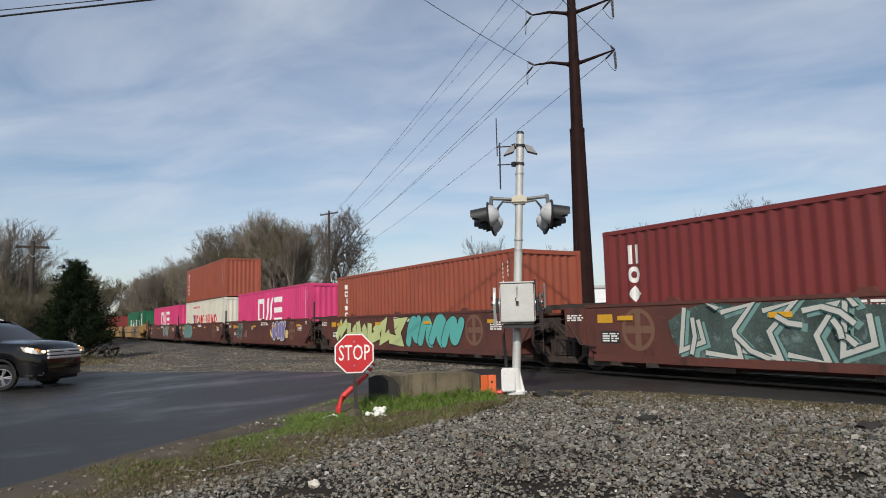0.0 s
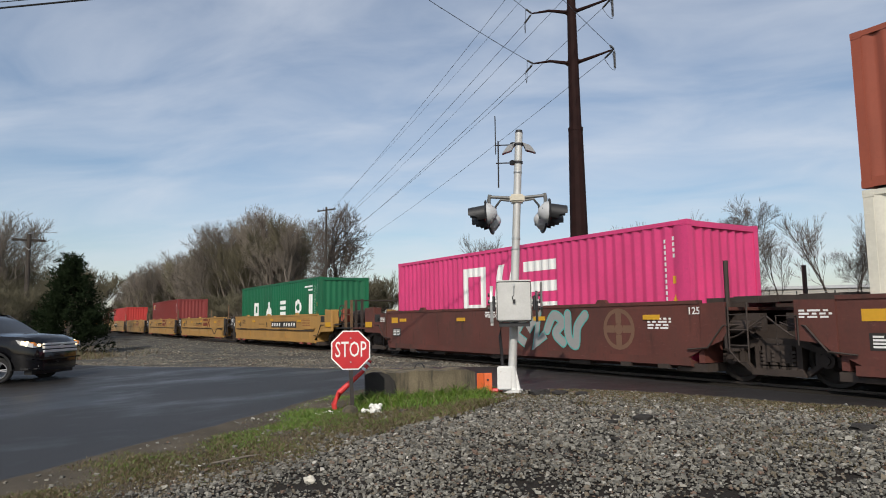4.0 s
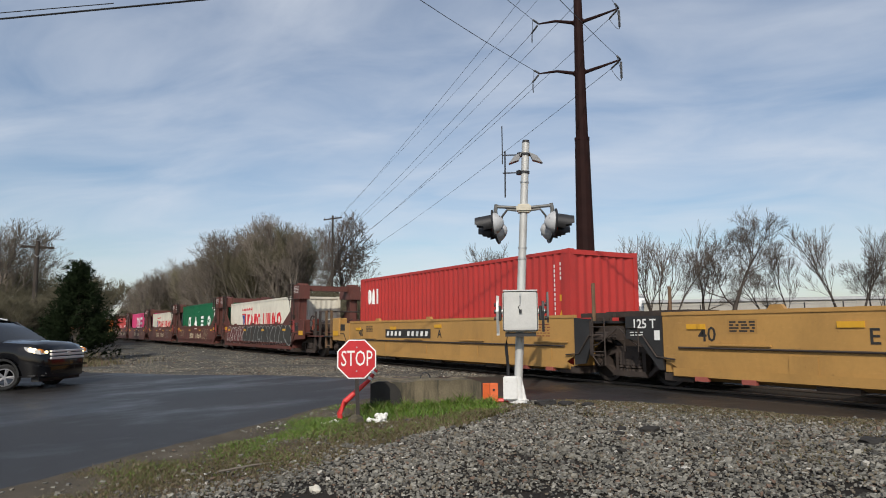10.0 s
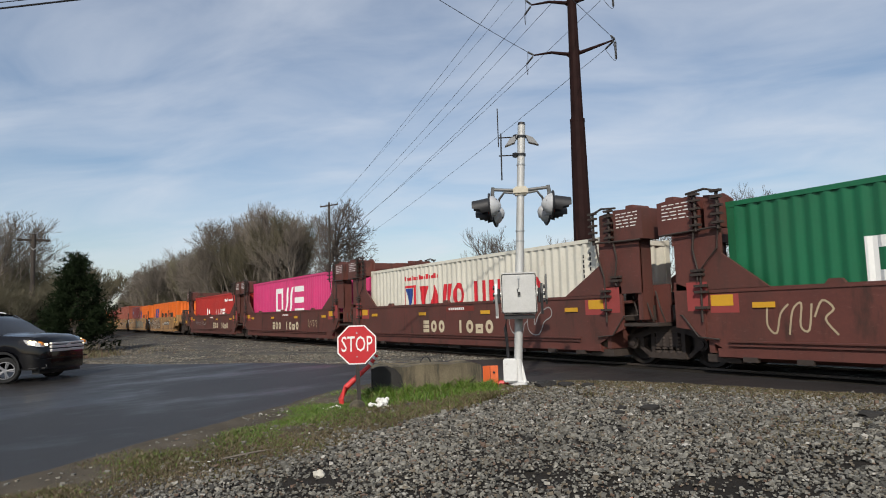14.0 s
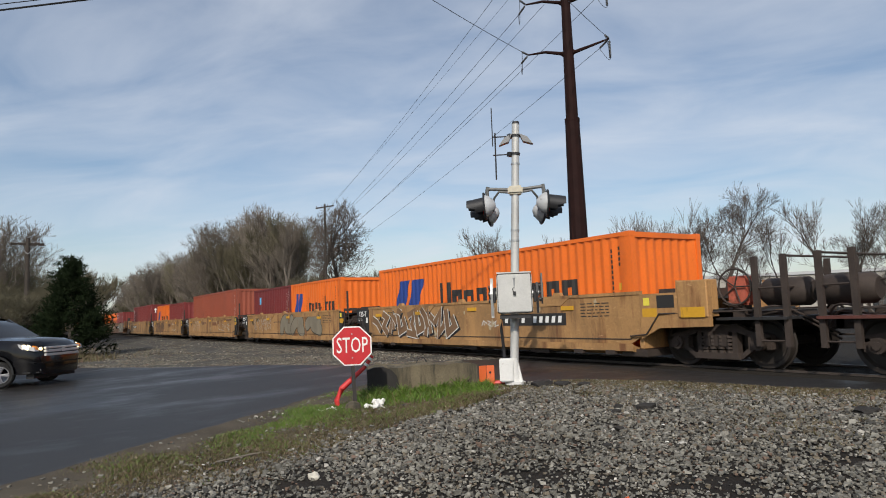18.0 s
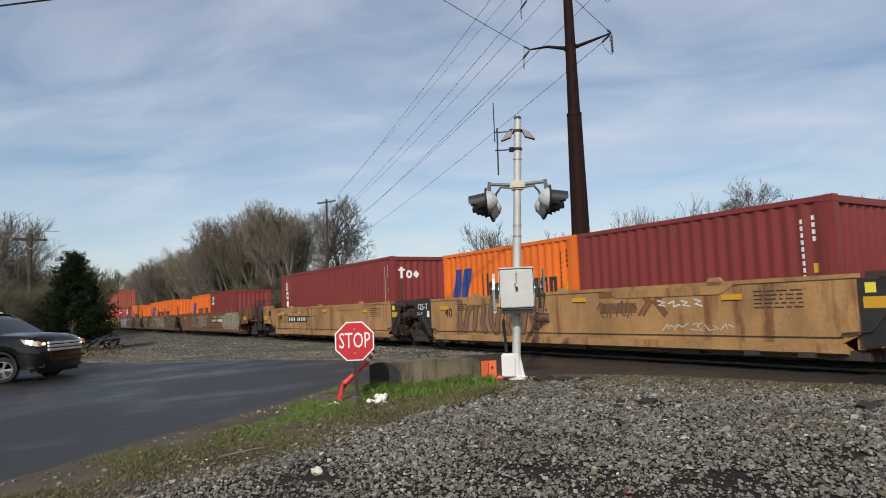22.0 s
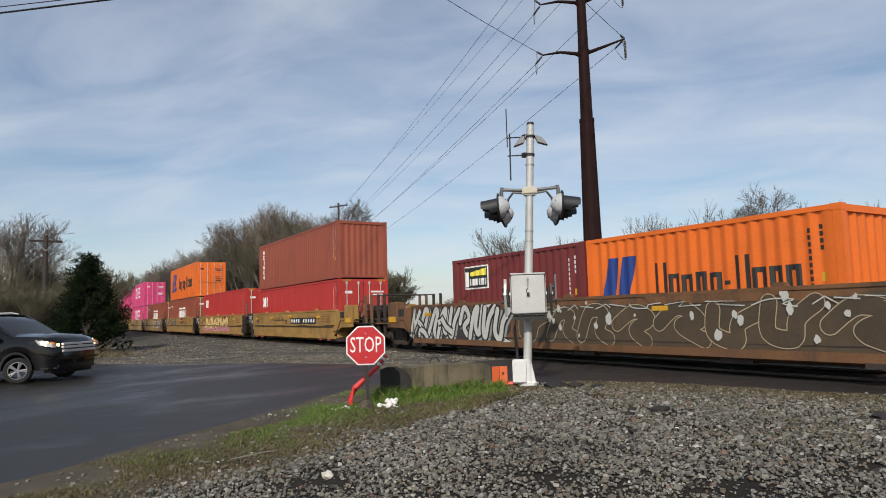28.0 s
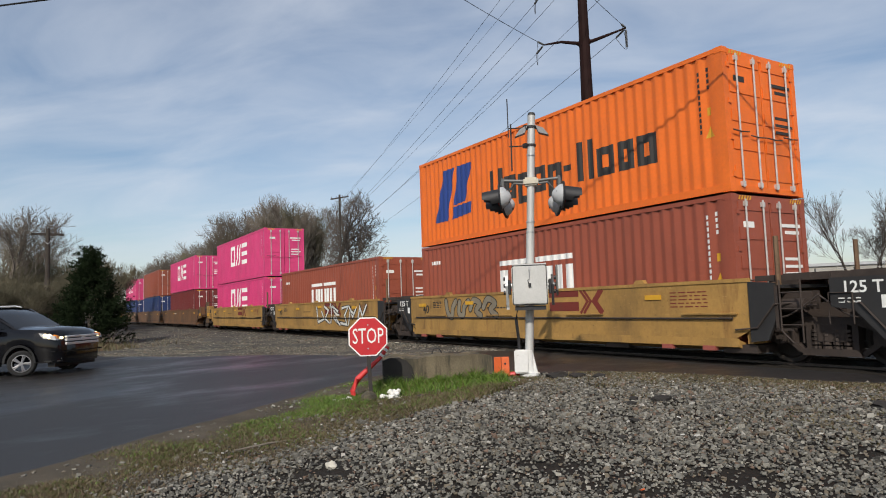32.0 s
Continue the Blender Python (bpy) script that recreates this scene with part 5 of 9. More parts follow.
# a load: colour, length, height, sign, doors towards the head of the train
CARS = [
    ("brown", P_BROWN, "red-brown well car with rusty trucks", 15.55, 6.5, [
        (209.66, [("maroon", L40, HC, "upright_big", 0)], []),
        (194.19, [("brown", L40, HC, "upright", 0)], []),
        (178.72, [("pink", L40, HC, "three_blocks", 0)], []),
        (163.16, [("cream", L40, HC, "red_row", 0)], [("brown", L40, STD, "upright", 0)]),
        (147.62, [("pink", L40, HC, "three_blocks", 0)], [])]),
    ("yellow", P_YELLOW, "mustard yellow well car with dark end panels", 15.55, 6.5, [
        (128.10, [("green", L40, HC, "four_blocks", 0)], []),
        (112.50, [], []),
        (96.87, [("dred", L40, HC, "square_badge", 0)], []),
        (81.25, [], []),
        (65.66, [("red", L40, HC, "corner_word", 0)], [])]),
    ("tall", P_BROWN, "brown well car with tall end guides", 15.55, 6.5, [
        (45.82, [("cream", L40, STD, "red_row", 0)], []),
        (30.28, [("green", L40, HC, "four_blocks_star", 0)], []),
        (14.75, [("cream", L40, STD, "red_row", 0)], []),
        (-0.85, [("pink", L40, HC, "three_blocks", 0)], []),
        (-16.30, [("red", L40, STD, "wide_row", 0)], [])]),
    ("rusty", P_RUSTY, "weathered yellow well car streaked with rust", 15.65, 6.5, [
        (-36.01, [("orange", L40, STD, "orange_row", 0)], []),
        (-51.73, [("orange", L20, STD, "orange_row_short", 0), ("maroon", L20, STD, "blue_badge", 0)], []),
        (-67.40, [("brown", L40, HC, "", 0)], []),
        (-83.18, [("dred", L20, STD, "", 0), ("orange", L20, STD, "orange_row_short", 0)], []),
        (-98.85, [("dred", L40, HC, "upright_big", 0)], [])]),
    ("long", P_DIRTY, "long dirty brown well car covered in graffiti", 19.75, 8.45, [
        (-120.34, [("dred", L20, STD, "square_badge20", 0), ("orange", L20, STD, "orange_row_short", 0)], []),
        (-140.25, [("orange", L40, STD, "orange_row", 0)], []),
        (-159.84, [("orange", L20, STD, "orange_row_short", 0), ("maroon", L20, STD, "yellow_badge", 0)], [])]),
    ("yellow", P_YELLOW2, "dull mustard yellow well car with dark end panels", 15.5, 6.5, [
        (-181.49, [("red", L40, STD, "corner_word", 1)], [("brown", L40, STD, "upright", 0)]),
        (-196.88, [("red", L40, HC, "corner_word", 1)], []),
        (-212.34, [("brown", L40, HC, "top_word", 1)], [("orange", L40, HC, "orange_row", 1)]),
        (-227.98, [("brown", L40, HC, "top_word", 1)], []),
        (-243.40, [("pink", L40, HC, "three_blocks", 1)], [("pink", L40, HC, "three_blocks", 1)])]),
    ("long", P_DIRTY, "long brown well car with two stacked containers", 20.0, 8.45, [
        (-264.00, [("maroon", L40, HC, "", 1)], [("pink", L40, HC, "three_blocks", 1)]),
        (-284.00, [("blue", L40, HC, "", 1)], [("brown", L40, HC, "", 1)]),
        (-304.00, [("blue", L40, HC, "", 1)], [("pink", L40, HC, "three_blocks", 1)])]),
]


def build_train():
    """Builds every unit and its load; each keeps its place along the train in MOVING."""
    units = []
    for kind, paint_m, label, pitch, half, loads in CARS:
        for i, (front_x, low, high) in enumerate(loads):
            mid = front_x - L40 / 2
            car = well_car(kind, paint_m, label + ("" if low else ", empty"), half, pitch / 2, i == 0, i == len(loads) - 1)
            units.append(car)
            MOVING.append((car, mid, 0.0))
            top = 0.0
            for layer, z in ((low, FLOOR), (high, None)):
                x = mid + L40 / 2
                z = FLOOR + top + 0.035 if z is None else z
                for col, length, h, sign, doors in layer:
                    m, word_ = C[col]
                    size = "twenty-foot" if length < 7 else "forty-foot"
                    where = "stacked on another container" if layer is high else "sitting in a well car"
                    box_ = container(word_ + " corrugated steel " + size + " container " + where, m, length, h, sign, bool(doors))
                    MOVING.append((box_, x - length / 2, z))
                    x -= length + 0.06
                    top = h
    return units


UNITS = build_train()

# ---- what is painted and sprayed on the cars ----
NAMES = "T1 T2 T3 C D E e1 G e2 Q H I J K L M N O U V W X Y B Z A HM P PB PC PD".split()
UNIT = dict(zip(NAMES, UNITS))
S_WHITE = paint("spray_white", (0.62, 0.62, 0.58), 0.15, 0.7, stain=(0.3, 0.27, 0.22))
S_BLACK = paint("spray_black", (0.022, 0.022, 0.024), 0.1, 0.7)
S_LIME = paint("spray_pale_green", (0.50, 0.56, 0.25), 0.12, 0.7, stain=(0.3, 0.3, 0.2))
S_TEAL = paint("spray_turquoise", (0.10, 0.40, 0.36), 0.12, 0.7, stain=(0.06, 0.2, 0.18))
S_DTEAL = paint("spray_dark_teal", (0.04, 0.085, 0.08), 0.2, 0.7)
S_SILVER = paint("spray_silver", (0.30, 0.30, 0.29), 0.3, 0.6, stain=(0.16, 0.15, 0.14))
S_PURPLE = paint("spray_violet", (0.20, 0.17, 0.36), 0.1, 0.7)
S_PINKY = paint("spray_pink", (0.55, 0.16, 0.25), 0.12, 0.7)
S_YEL = paint("spray_yellow", (0.74, 0.54, 0.22), 0.1, 0.7)
S_TAN = paint("spray_tan", (0.42, 0.34, 0.22), 0.2, 0.7)
S_DARK = paint("spray_dull_grey", (0.045, 0.043, 0.038), 0.3, 0.7)
M_LOGO = paint("dark_red_logo", (0.17, 0.03, 0.02), 0.3, 0.6)
M_CREAML = paint("cream_lettering", (0.56, 0.48, 0.33), 0.3, 0.6, stain=(0.2, 0.12, 0.08))
M_FADED = paint("faded_brown_logo", (0.20, 0.085, 0.04), 0.4, 0.6)
M_LABELBROWN = paint("stencil_brown", (0.36, 0.20, 0.06), 0.2, 0.6)
M_RING = paint("faded_ring", (0.17, 0.095, 0.06), 0.3, 0.6)


def side_text(u, text, x, z, size, m=None):
    lettering("lettering", text, size, m or M_BMARK, UNIT[u], pose(x, -HALF - 0.004, z, 90, 0, 0), bold=0.004)


def side_shapes(u, m, shapes, name="painted_sign", lift=0.0055):
    bm = bmesh.new()
    for q in shapes:
        bm.faces.new([bm.verts.new((x, -HALF - lift, z)) for x, z in q])
    ob = part(name, bm, m, UNIT[u])
    if len(shapes) > 1:
        tagged(ob, kind="stuff")


def number_plate(u, x0, x1, z0=0.94, z1=1.27, seed=1):
    side_shapes(u, M_BMARK, [quad(x0, x1, z0, z1)], "number_plate")
    n = 10
    w = (x1 - x0 - 0.16) / n
    side_shapes(u, M_WHITE, [quad(x0 + 0.08 + k * w + 0.02, x0 + 0.08 + (k + 0.62) * w, z0 + 0.07, z1 - 0.07, 0.03) for k in range(n) if k != 4], "number_stencil", 0.008)


def ring_mark(u, x, z=1.0):
    bm = bmesh.new()
    for r0, r1 in ((0.36, 0.45), (0.0, 0.12)):
        n = 28
        a = [bm.verts.new((x + r0 * math.cos(k * math.tau / n), -HALF - 0.004, z + r0 * math.sin(k * math.tau / n))) for k in range(n)] if r0 else None
        b = [bm.verts.new((x + r1 * math.cos(k * math.tau / n), -HALF - 0.004, z + r1 * math.sin(k * math.tau / n))) for k in range(n)]
        if a:
            for k in range(n):
                bm.faces.new((a[k], a[(k + 1) % n], b[(k + 1) % n], b[k]))
        else:
            bm.faces.new(b)
    for q in (quad(x - 0.08, x + 0.08, z + 0.12, z + 0.36), quad(x - 0.08, x + 0.08, z - 0.36, z - 0.12), quad(x - 0.36, x - 0.12, z - 0.08, z + 0.08), quad(x + 0.12, x + 0.36, z - 0.08, z + 0.08)):
        bm.faces.new([bm.verts.new((px, -HALF - 0.004, pz)) for px, pz in q])
    part("round_emblem", bm, M_RING, UNIT[u], "faded round painted emblem")


def t_logo(u, x0=0.9, z0=0.95, m=None):
    """A bar on two legs beside two arrowheads that meet, in one colour."""
    h = 0.56
    side_shapes(u, m or M_LOGO, [quad(x0, x0 + 1.08, z0 + h - 0.16, z0 + h), quad(x0, x0 + 1.08, z0 + 0.06, z0 + h - 0.28)], "painted_logo")
    side_shapes(u, m or M_LOGO, stroke([(x0 + 1.13, z0 + h), (x0 + 1.38, z0 + h / 2), (x0 + 1.13, z0)], 0.07) + stroke([(x0 + 1.25, z0 + h), (x0 + 1.49, z0 + h / 2), (x0 + 1.25, z0)], 0.07) + stroke([(x0 + 1.86, z0 + h), (x0 + 1.61, z0 + h / 2), (x0 + 1.86, z0)], 0.15), "painted_logo")


def sign_cars():
    for u, (*_, kind) in zip(NAMES, [(k,) for k, _, _, _, _, lo in CARS for _ in lo]):
        ob = UNIT[u]
        half = 8.45 if kind == "long" else 6.5
        if kind in ("yellow", "rusty"):
            side_text(u, "40", -5.45, 1.11, 0.40)
            if u not in ("Q", "V", "P"):
                lettering("lettering", "125-T" if kind == "rusty" else "125 T", 0.27, M_WHITE, ob, pose(-half - 0.47, -HALF - 0.034, 1.33, 90, 0, 0), bold=0.004)
                bars(ob, M_WHITE, -HALF - 0.03, [(-half - 0.2, -half - 0.06, 1.0, 1.2)], "label_plate")
                bars(ob, M_WHITE, -HALF - 0.03, text_bars(-half - 0.85, -half - 0.5, 1.08, 1.18, 2, 4, 0.35), "stencil_text")
                bars(ob, M_WHITE, -HALF - 0.03, text_bars(-half - 0.85, -half - 0.5, 1.08, 1.13, 1, 3), "number_stencil")
            bars(ob, M_LOGO if kind == "yellow" else M_BMARK, -HALF, text_bars(4.7, 5.6, 1.02, 1.38, 5, 5, 0.3), "stencil_text")
            if kind == "rusty":
                bars(ob, M_YMARK, -HALF - 0.03, [(half + 0.06, half + 0.44, 1.02, 1.2)], "reflector")
                bars(ob, M_YSIGN, -HALF - 0.03, [(half + 0.1, half + 0.26, 1.26, 1.42)], "label_plate")
            if u in ("e1", "G", "e2"):
                side_text(u, "LD LMT 123,300 PER UNIT", -0.5, 1.16, 0.16)
                bars(ob, M_LOGO, -HALF, text_bars(-1.5, 0.4, 0.98, 1.05, 1, 6), "stencil_text")
            else:
                bars(ob, M_BMARK, -HALF, text_bars(-1.9, -0.9, 1.1, 1.16, 1, 6), "stencil_text")
            side_shapes(u, M_LABELBROWN, [quad(-5.0, -4.4, 1.14, 1.40)], "stencil_panel")
            bars(ob, M_BMARK, -HALF - 0.004, text_bars(-4.96, -4.44, 1.16, 1.38, 4, 12), "stencil_text")
            if u not in ("E", "Q", "B", "M", "V", "N"):
                t_logo(u, m=M_LOGO if kind == "yellow" else M_FADED)
        elif kind == "brown":
            ring_mark(u, 4.4 if u != "T1" else -4.95)
            bars(ob, M_WHITE, -HALF, text_bars(-0.55, 0.5, 1.40, 1.47, 1, 2), "stencil_text")
            side_text(u, "WELL LD LMT 174,600", 0.05, 1.335, 0.125, M_WHITE)
            bars(ob, M_WHITE, -HALF, text_bars(5.2, 5.8, 1.0, 1.25, 4, 8), "stencil_text")
            side_shapes(u, M_YMARK, [quad(-6.12, -5.66, 1.15, 1.34)], "reflector")
            bars(ob, M_WHITE, -HALF - 0.03, text_bars(-7.1, -6.55, 1.2, 1.36, 3, 8), "stencil_text")
            side_shapes(u, M_BMARK, [quad(-6.03, -5.46, 0.70, 0.97)], "stencil_panel")
            bars(ob, M_WHITE, -HALF - 0.004, text_bars(-5.98, -5.5, 0.73, 0.94, 4, 5), "stencil_text")
            lettering("lettering", "125", 0.2, M_WHITE, ob, pose(6.35, -HALF - 0.004, 1.36, 90, 0, 0), bold=0.003)
        elif kind == "tall":
            dx = 2.5 if u == "L" else 0.0
            if u != "H":
                side_shapes(u, M_CREAML, row_of((("steps", 1.0), ("ring", 0.95), ("ring", 0.95)), -1.72 + dx, 0.65, 1.3, 0.38, 0.12, 0.11), "painted_logo")
                side_shapes(u, M_CREAML, row_of((("bar", 1.0), ("ring", 0.95), ("low_frame", 0.95), ("ring", 0.95)), 0.28 + dx, 0.65, 1.85, 0.38, 0.12, 0.11), "painted_logo")
                side_shapes(u, M_LOGO, [quad(-0.3, 1.2, 1.3, 1.45)], "red_label")
                side_shapes(u, M_WHITE, [quad(-0.15 + 0.11 * k, -0.07 + 0.11 * k, 1.34, 1.41) for k in range(8)], "number_stencil", 0.007)
        else:
            bars(ob, M_WHITE, -HALF, text_bars(-2.4, -1.2, 1.2, 1.3, 1, 2), "stencil_text")
    for u, x0, x1 in (("E", 0.25, 3.9), ("Q", -3.37, -0.19), ("B", 0.37, 4.0), ("V", -4.34, -1.89), ("M", 1.7, 4.2), ("W", 1.48, 4.39), ("H", 2.63, 5.03)):
        z = 0.86 if u in "VMWH" else 0.95
        number_plate(u, x0, x1, z, z + 0.3)
    for u, t, x, z in (("E", "B", -0.54, 1.08), ("G", "D", -2.25, 1.09), ("e2", "E", -2.45, 1.09), ("Q", "A", 0.35, 1.09), ("B", "A", -0.34, 1.05), ("W", "B", 0.85, 0.98), ("e1", "C", -2.0, 1.09)):
        side_text(u, t, x, z, 0.36, M_BMARK if u != "W" else M_LOGO)
    side_text("T3", "D", -2.2, 1.15, 0.3, M_WHITE)


sign_cars()


def spray_cars():
    g = lambda u, *a, **k: piece(UNIT[u], *a, **k)
    plum = paint("spray_dark_plum", (0.07, 0.03, 0.05), 0.1, 0.7)
    g("T1", 1, -4.0, 6.2, 0.44, 1.48, 13, S_PALE, S_DTEAL, 0.09, 0.025, S_SEA, S_CLOUD, "sharp", 0.25, extra=16)
    g("T2", 2, -5.5, 0.1, 0.44, 1.49, 6, S_LIME, S_BLACK, 0.36, 0.035, kind="sharp", lean=0.15)
    g("T2", 3, 0.5, 3.6, 0.44, 1.49, 4, S_TEAL, S_BLACK, 0.34, 0.035, kind="mixed", lean=0.15)
    g("T3", 44, 1.0, 3.9, 0.62, 1.05, 2, None, S_YEL, lw=0.22, kind="round")
    g("T3", 4, 1.55, 3.45, 0.55, 1.45, 4, S_PURPLE, S_WHITE, 0.26, 0.05, S_BLACK, kind="round", y=-HALF - 0.009)
    g("T3", 5, -5.3, -4.2, 0.5, 1.42, 3, S_DTEAL, S_PALE, 0.14, 0.022, kind="round")
    g("T3", 47, -3.7, -3.1, 0.5, 1.1, 2, None, S_WHITE, lw=0.025)
    g("C", 6, -5.6, -2.5, 0.47, 1.45, 4, S_SEA, S_DTEAL, 0.30, 0.03, mass=S_SEA, kind="mixed", extra=10)
    g("D", 7, 0.6, 3.4, 0.5, 1.45, 4, S_SILVER, S_TEAL, 0.2, 0.03, kind="mixed")
    g("H", 8, -5.6, -2.2, 0.46, 1.46, 4, S_WINE, S_WHITE, 0.30, 0.035, kind="round", lean=0.2)
    g("H", 9, -2.0, 2.5, 0.44, 1.48, 6, S_DARK, S_SILVER, 0.46, 0.04, mass=S_DARK, kind="round")
    g("H", 38, 2.5, 6.2, 0.44, 1.46, 5, S_DARK, S_SILVER, 0.46, 0.04, mass=S_DARK, kind="round")
    g("H", 39, 1.5, 2.4, 0.7, 1.3, 3, None, S_WHITE, lw=0.035, kind="mixed")
    g("I", 10, -5.3, -4.0, 0.62, 1.4, 3, None, S_TAN, lw=0.035, kind="round")
    g("I", 11, 2.6, 4.3, 0.55, 1.35, 2, P_BROWN, S_TAN, 0.26, 0.03, kind="round")
    g("I", 12, 5.2, 6.0, 1.55, 1.9, 3, None, S_TAN, lw=0.03, kind="round")
    g("J", 13, 2.9, 4.4, 0.6, 1.3, 2, P_BROWN, S_SILVER, 0.24, 0.028, kind="round")
    g("L", 14, -4.6, -1.2, 0.75, 1.2, 8, None, S_SILVER, lw=0.028, kind="sharp")
    g("M", 15, -5.5, -0.6, 0.48, 1.47, 8, S_FADE2, S_WHITE, 0.22, 0.032, S_BLACK, kind="sharp", lean=0.05, extra=3)
    g("M", 36, 0.7, 1.5, 0.75, 1.1, 3, None, S_WHITE, lw=0.03)
    g("N", 16, -0.9, 4.4, 0.46, 1.47, 3, S_FADE, S_DULL, 0.50, 0.05, kind="round")
    g("N", 41, -5.2, -2.2, 0.62, 1.42, 8, None, S_PALE, lw=0.02, kind="mixed", extra=5)
    g("O", 17, -5.0, -2.6, 0.5, 1.4, 4, None, S_PALE, lw=0.03, kind="mixed")
    g("O", 18, -2.3, -0.9, 1.0, 1.38, 5, None, plum, lw=0.045)
    g("O", 42, 2.4, 5.4, 0.6, 1.2, 4, None, S_PALE, lw=0.03)
    g("O", 43, 3.0, 5.8, 1.22, 1.46, 7, None, plum, lw=0.05)
    g("U", 19, -4.9, -1.1, 0.47, 1.45, 5, S_FADE2, plum, 0.16, 0.03, kind="round", extra=4)
    g("U", 20, 2.5, 3.7, 1.02, 1.34, 4, None, S_WHITE, lw=0.035)
    g("U", 48, 2.6, 4.3, 0.55, 0.88, 5, None, S_PALE, lw=0.022)
    g("U", 49, 0.8, 2.0, 0.8, 1.35, 4, None, S_DULL, lw=0.03, kind="mixed")
    g("V", 21, -5.5, -3.9, 1.15, 1.46, 5, None, S_WHITE, lw=0.028)
    g("V", 22, -5.5, -3.8, 0.5, 0.9, 5, None, S_PALE, lw=0.025, kind="mixed")
    g("W", 24, -4.6, -2.6, 0.5, 1.4, 2, S_DULL, S_WHITE, 0.36, 0.03, kind="round")
    g("W", 23, -2.6, 0.1, 0.46, 1.47, 7, S_FADE2, S_PALE, 0.14, 0.026, kind="sharp", lean=0.25, extra=10)
    g("W", 25, 4.6, 8.2, 0.44, 1.48, 3, S_FADE, S_PALE, 0.44, 0.035, mass=S_FADE, kind="round")
    g("W", 50, 3.3, 4.6, 0.75, 1.47, 4, None, S_PALE, lw=0.04, kind="mixed")
    g("X", 26, -6.9, -1.6, 0.46, 1.46, 5, S_MUD, S_WHITE, 0.34, 0.03, kind="mixed", lean=0.2)
    g("X", 27, -0.9, 3.2, 0.46, 1.47, 6, S_FADE, S_PALE, 0.22, 0.026, mass=S_FADE2, kind="sharp", lean=0.2, extra=8)
    g("X", 40, 3.4, 8.0, 0.5, 1.46, 5, S_MUD, S_PALE, 0.36, 0.026, mass=S_MUD, kind="mixed", lean=0.2)
    g("X", 51, -8.1, -7.2, 0.55, 0.8, 4, None, S_WHITE, lw=0.03)
    spots(UNIT["X"], S_TAN, 16, 3)
    spots(UNIT["W"], S_SILVER, 7, 4)
    spots(UNIT["O"], S_TAN, 10, 5, -5.5, 5.5)
    spots(UNIT["M"], S_TAN, 8, 6, -5.5, 5.5)
    g("Y", 28, -8.4, -2.9, 0.43, 1.49, 9, S_PALE, S_BLACK, 0.17, 0.06, S_SILVER, S_DARK, "mixed", 0.25, extra=6)
    g("Y", 29, -2.4, 8.2, 0.44, 1.40, 9, S_MUD, S_TAN, 0.30, 0.018, mass=S_MUD, kind="round", lean=0.15)
    g("Y", 52, -1.5, 7.5, 1.15, 1.47, 9, None, S_PALE, lw=0.022, kind="mixed", y=-HALF - 0.022)
    spots(UNIT["Y"], S_PALE, 22, 8, -2.0, 8.0, -HALF - 0.034)
    g("Z", 31, -4.8, 3.2, 0.43, 0.80, 9, S_ROSE, S_LOGO_EDGE, 0.12, 0.022, mass=S_PINKY, kind="sharp")
    g("Z", 30, -4.3, 2.8, 0.68, 1.47, 9, S_YEL, S_LOGO_EDGE, 0.27, 0.028, kind="sharp", lean=0.2, y=-HALF - 0.010, extra=4)
    g("A", 32, -4.2, -1.4, 0.8, 1.47, 4, S_FADE, S_BLACK, 0.16, 0.028, kind="round")
    g("HM", 33, -0.2, 5.5, 0.5, 1.4, 6, S_WHITE, S_BLACK, 0.10, 0.04, kind="mixed", extra=5)
    g("B", 34, -2.9, -0.8, 1.0, 1.36, 5, None, S_BLACK, lw=0.035, kind="sharp", extra=2)
    g("K", 35, 3.4, 4.6, 0.7, 1.2, 3, None, S_TAN, lw=0.03, kind="round")


S_PALE = paint("spray_pale_grey", (0.50, 0.50, 0.46), 0.25, 0.7, stain=(0.25, 0.22, 0.18))
S_MUD = paint("spray_muddy_brown", (0.078, 0.056, 0.034), 0.4, 0.7, stain=(0.13, 0.085, 0.045), var=0.3, grime=0.4)
S_WINE = paint("spray_dull_wine", (0.12, 0.035, 0.034), 0.2, 0.7)
S_SEA = paint("spray_sea_green", (0.17, 0.30, 0.28), 0.3, 0.7, stain=(0.08, 0.13, 0.12))
S_ROSE = paint("spray_pale_rose", (0.60, 0.34, 0.33), 0.2, 0.7)
S_FADE = paint("spray_faded_grey", (0.23, 0.20, 0.145), 0.4, 0.7, stain=(0.22, 0.13, 0.06), grime=0.4)
S_FADE2 = paint("spray_faded_brown", (0.20, 0.115, 0.06), 0.4, 0.7, stain=(0.25, 0.15, 0.07), grime=0.4)
S_DULL = paint("spray_dull_olive", (0.085, 0.07, 0.048), 0.3, 0.7)
S_CLOUD = mat("spray_clouded_teal", (0.05, 0.075, 0.068), 0.75, var=0.75, scale=1.6, bump=0.05, stain=(0.17, 0.24, 0.23), amount=0.45)
S_LOGO_EDGE = paint("spray_dark_red", (0.25, 0.03, 0.05), 0.1, 0.7)
spray_cars()


def run(t):
    """How far the train has gone at t seconds."""
    u = t - 16
    return 12.9523 * u - 0.0081354 * u * u - 0.00019612 * u ** 3


for _ob, _x, _z in MOVING:
    _ob.matrix_world = pose(_x + run(0), YC, _z)

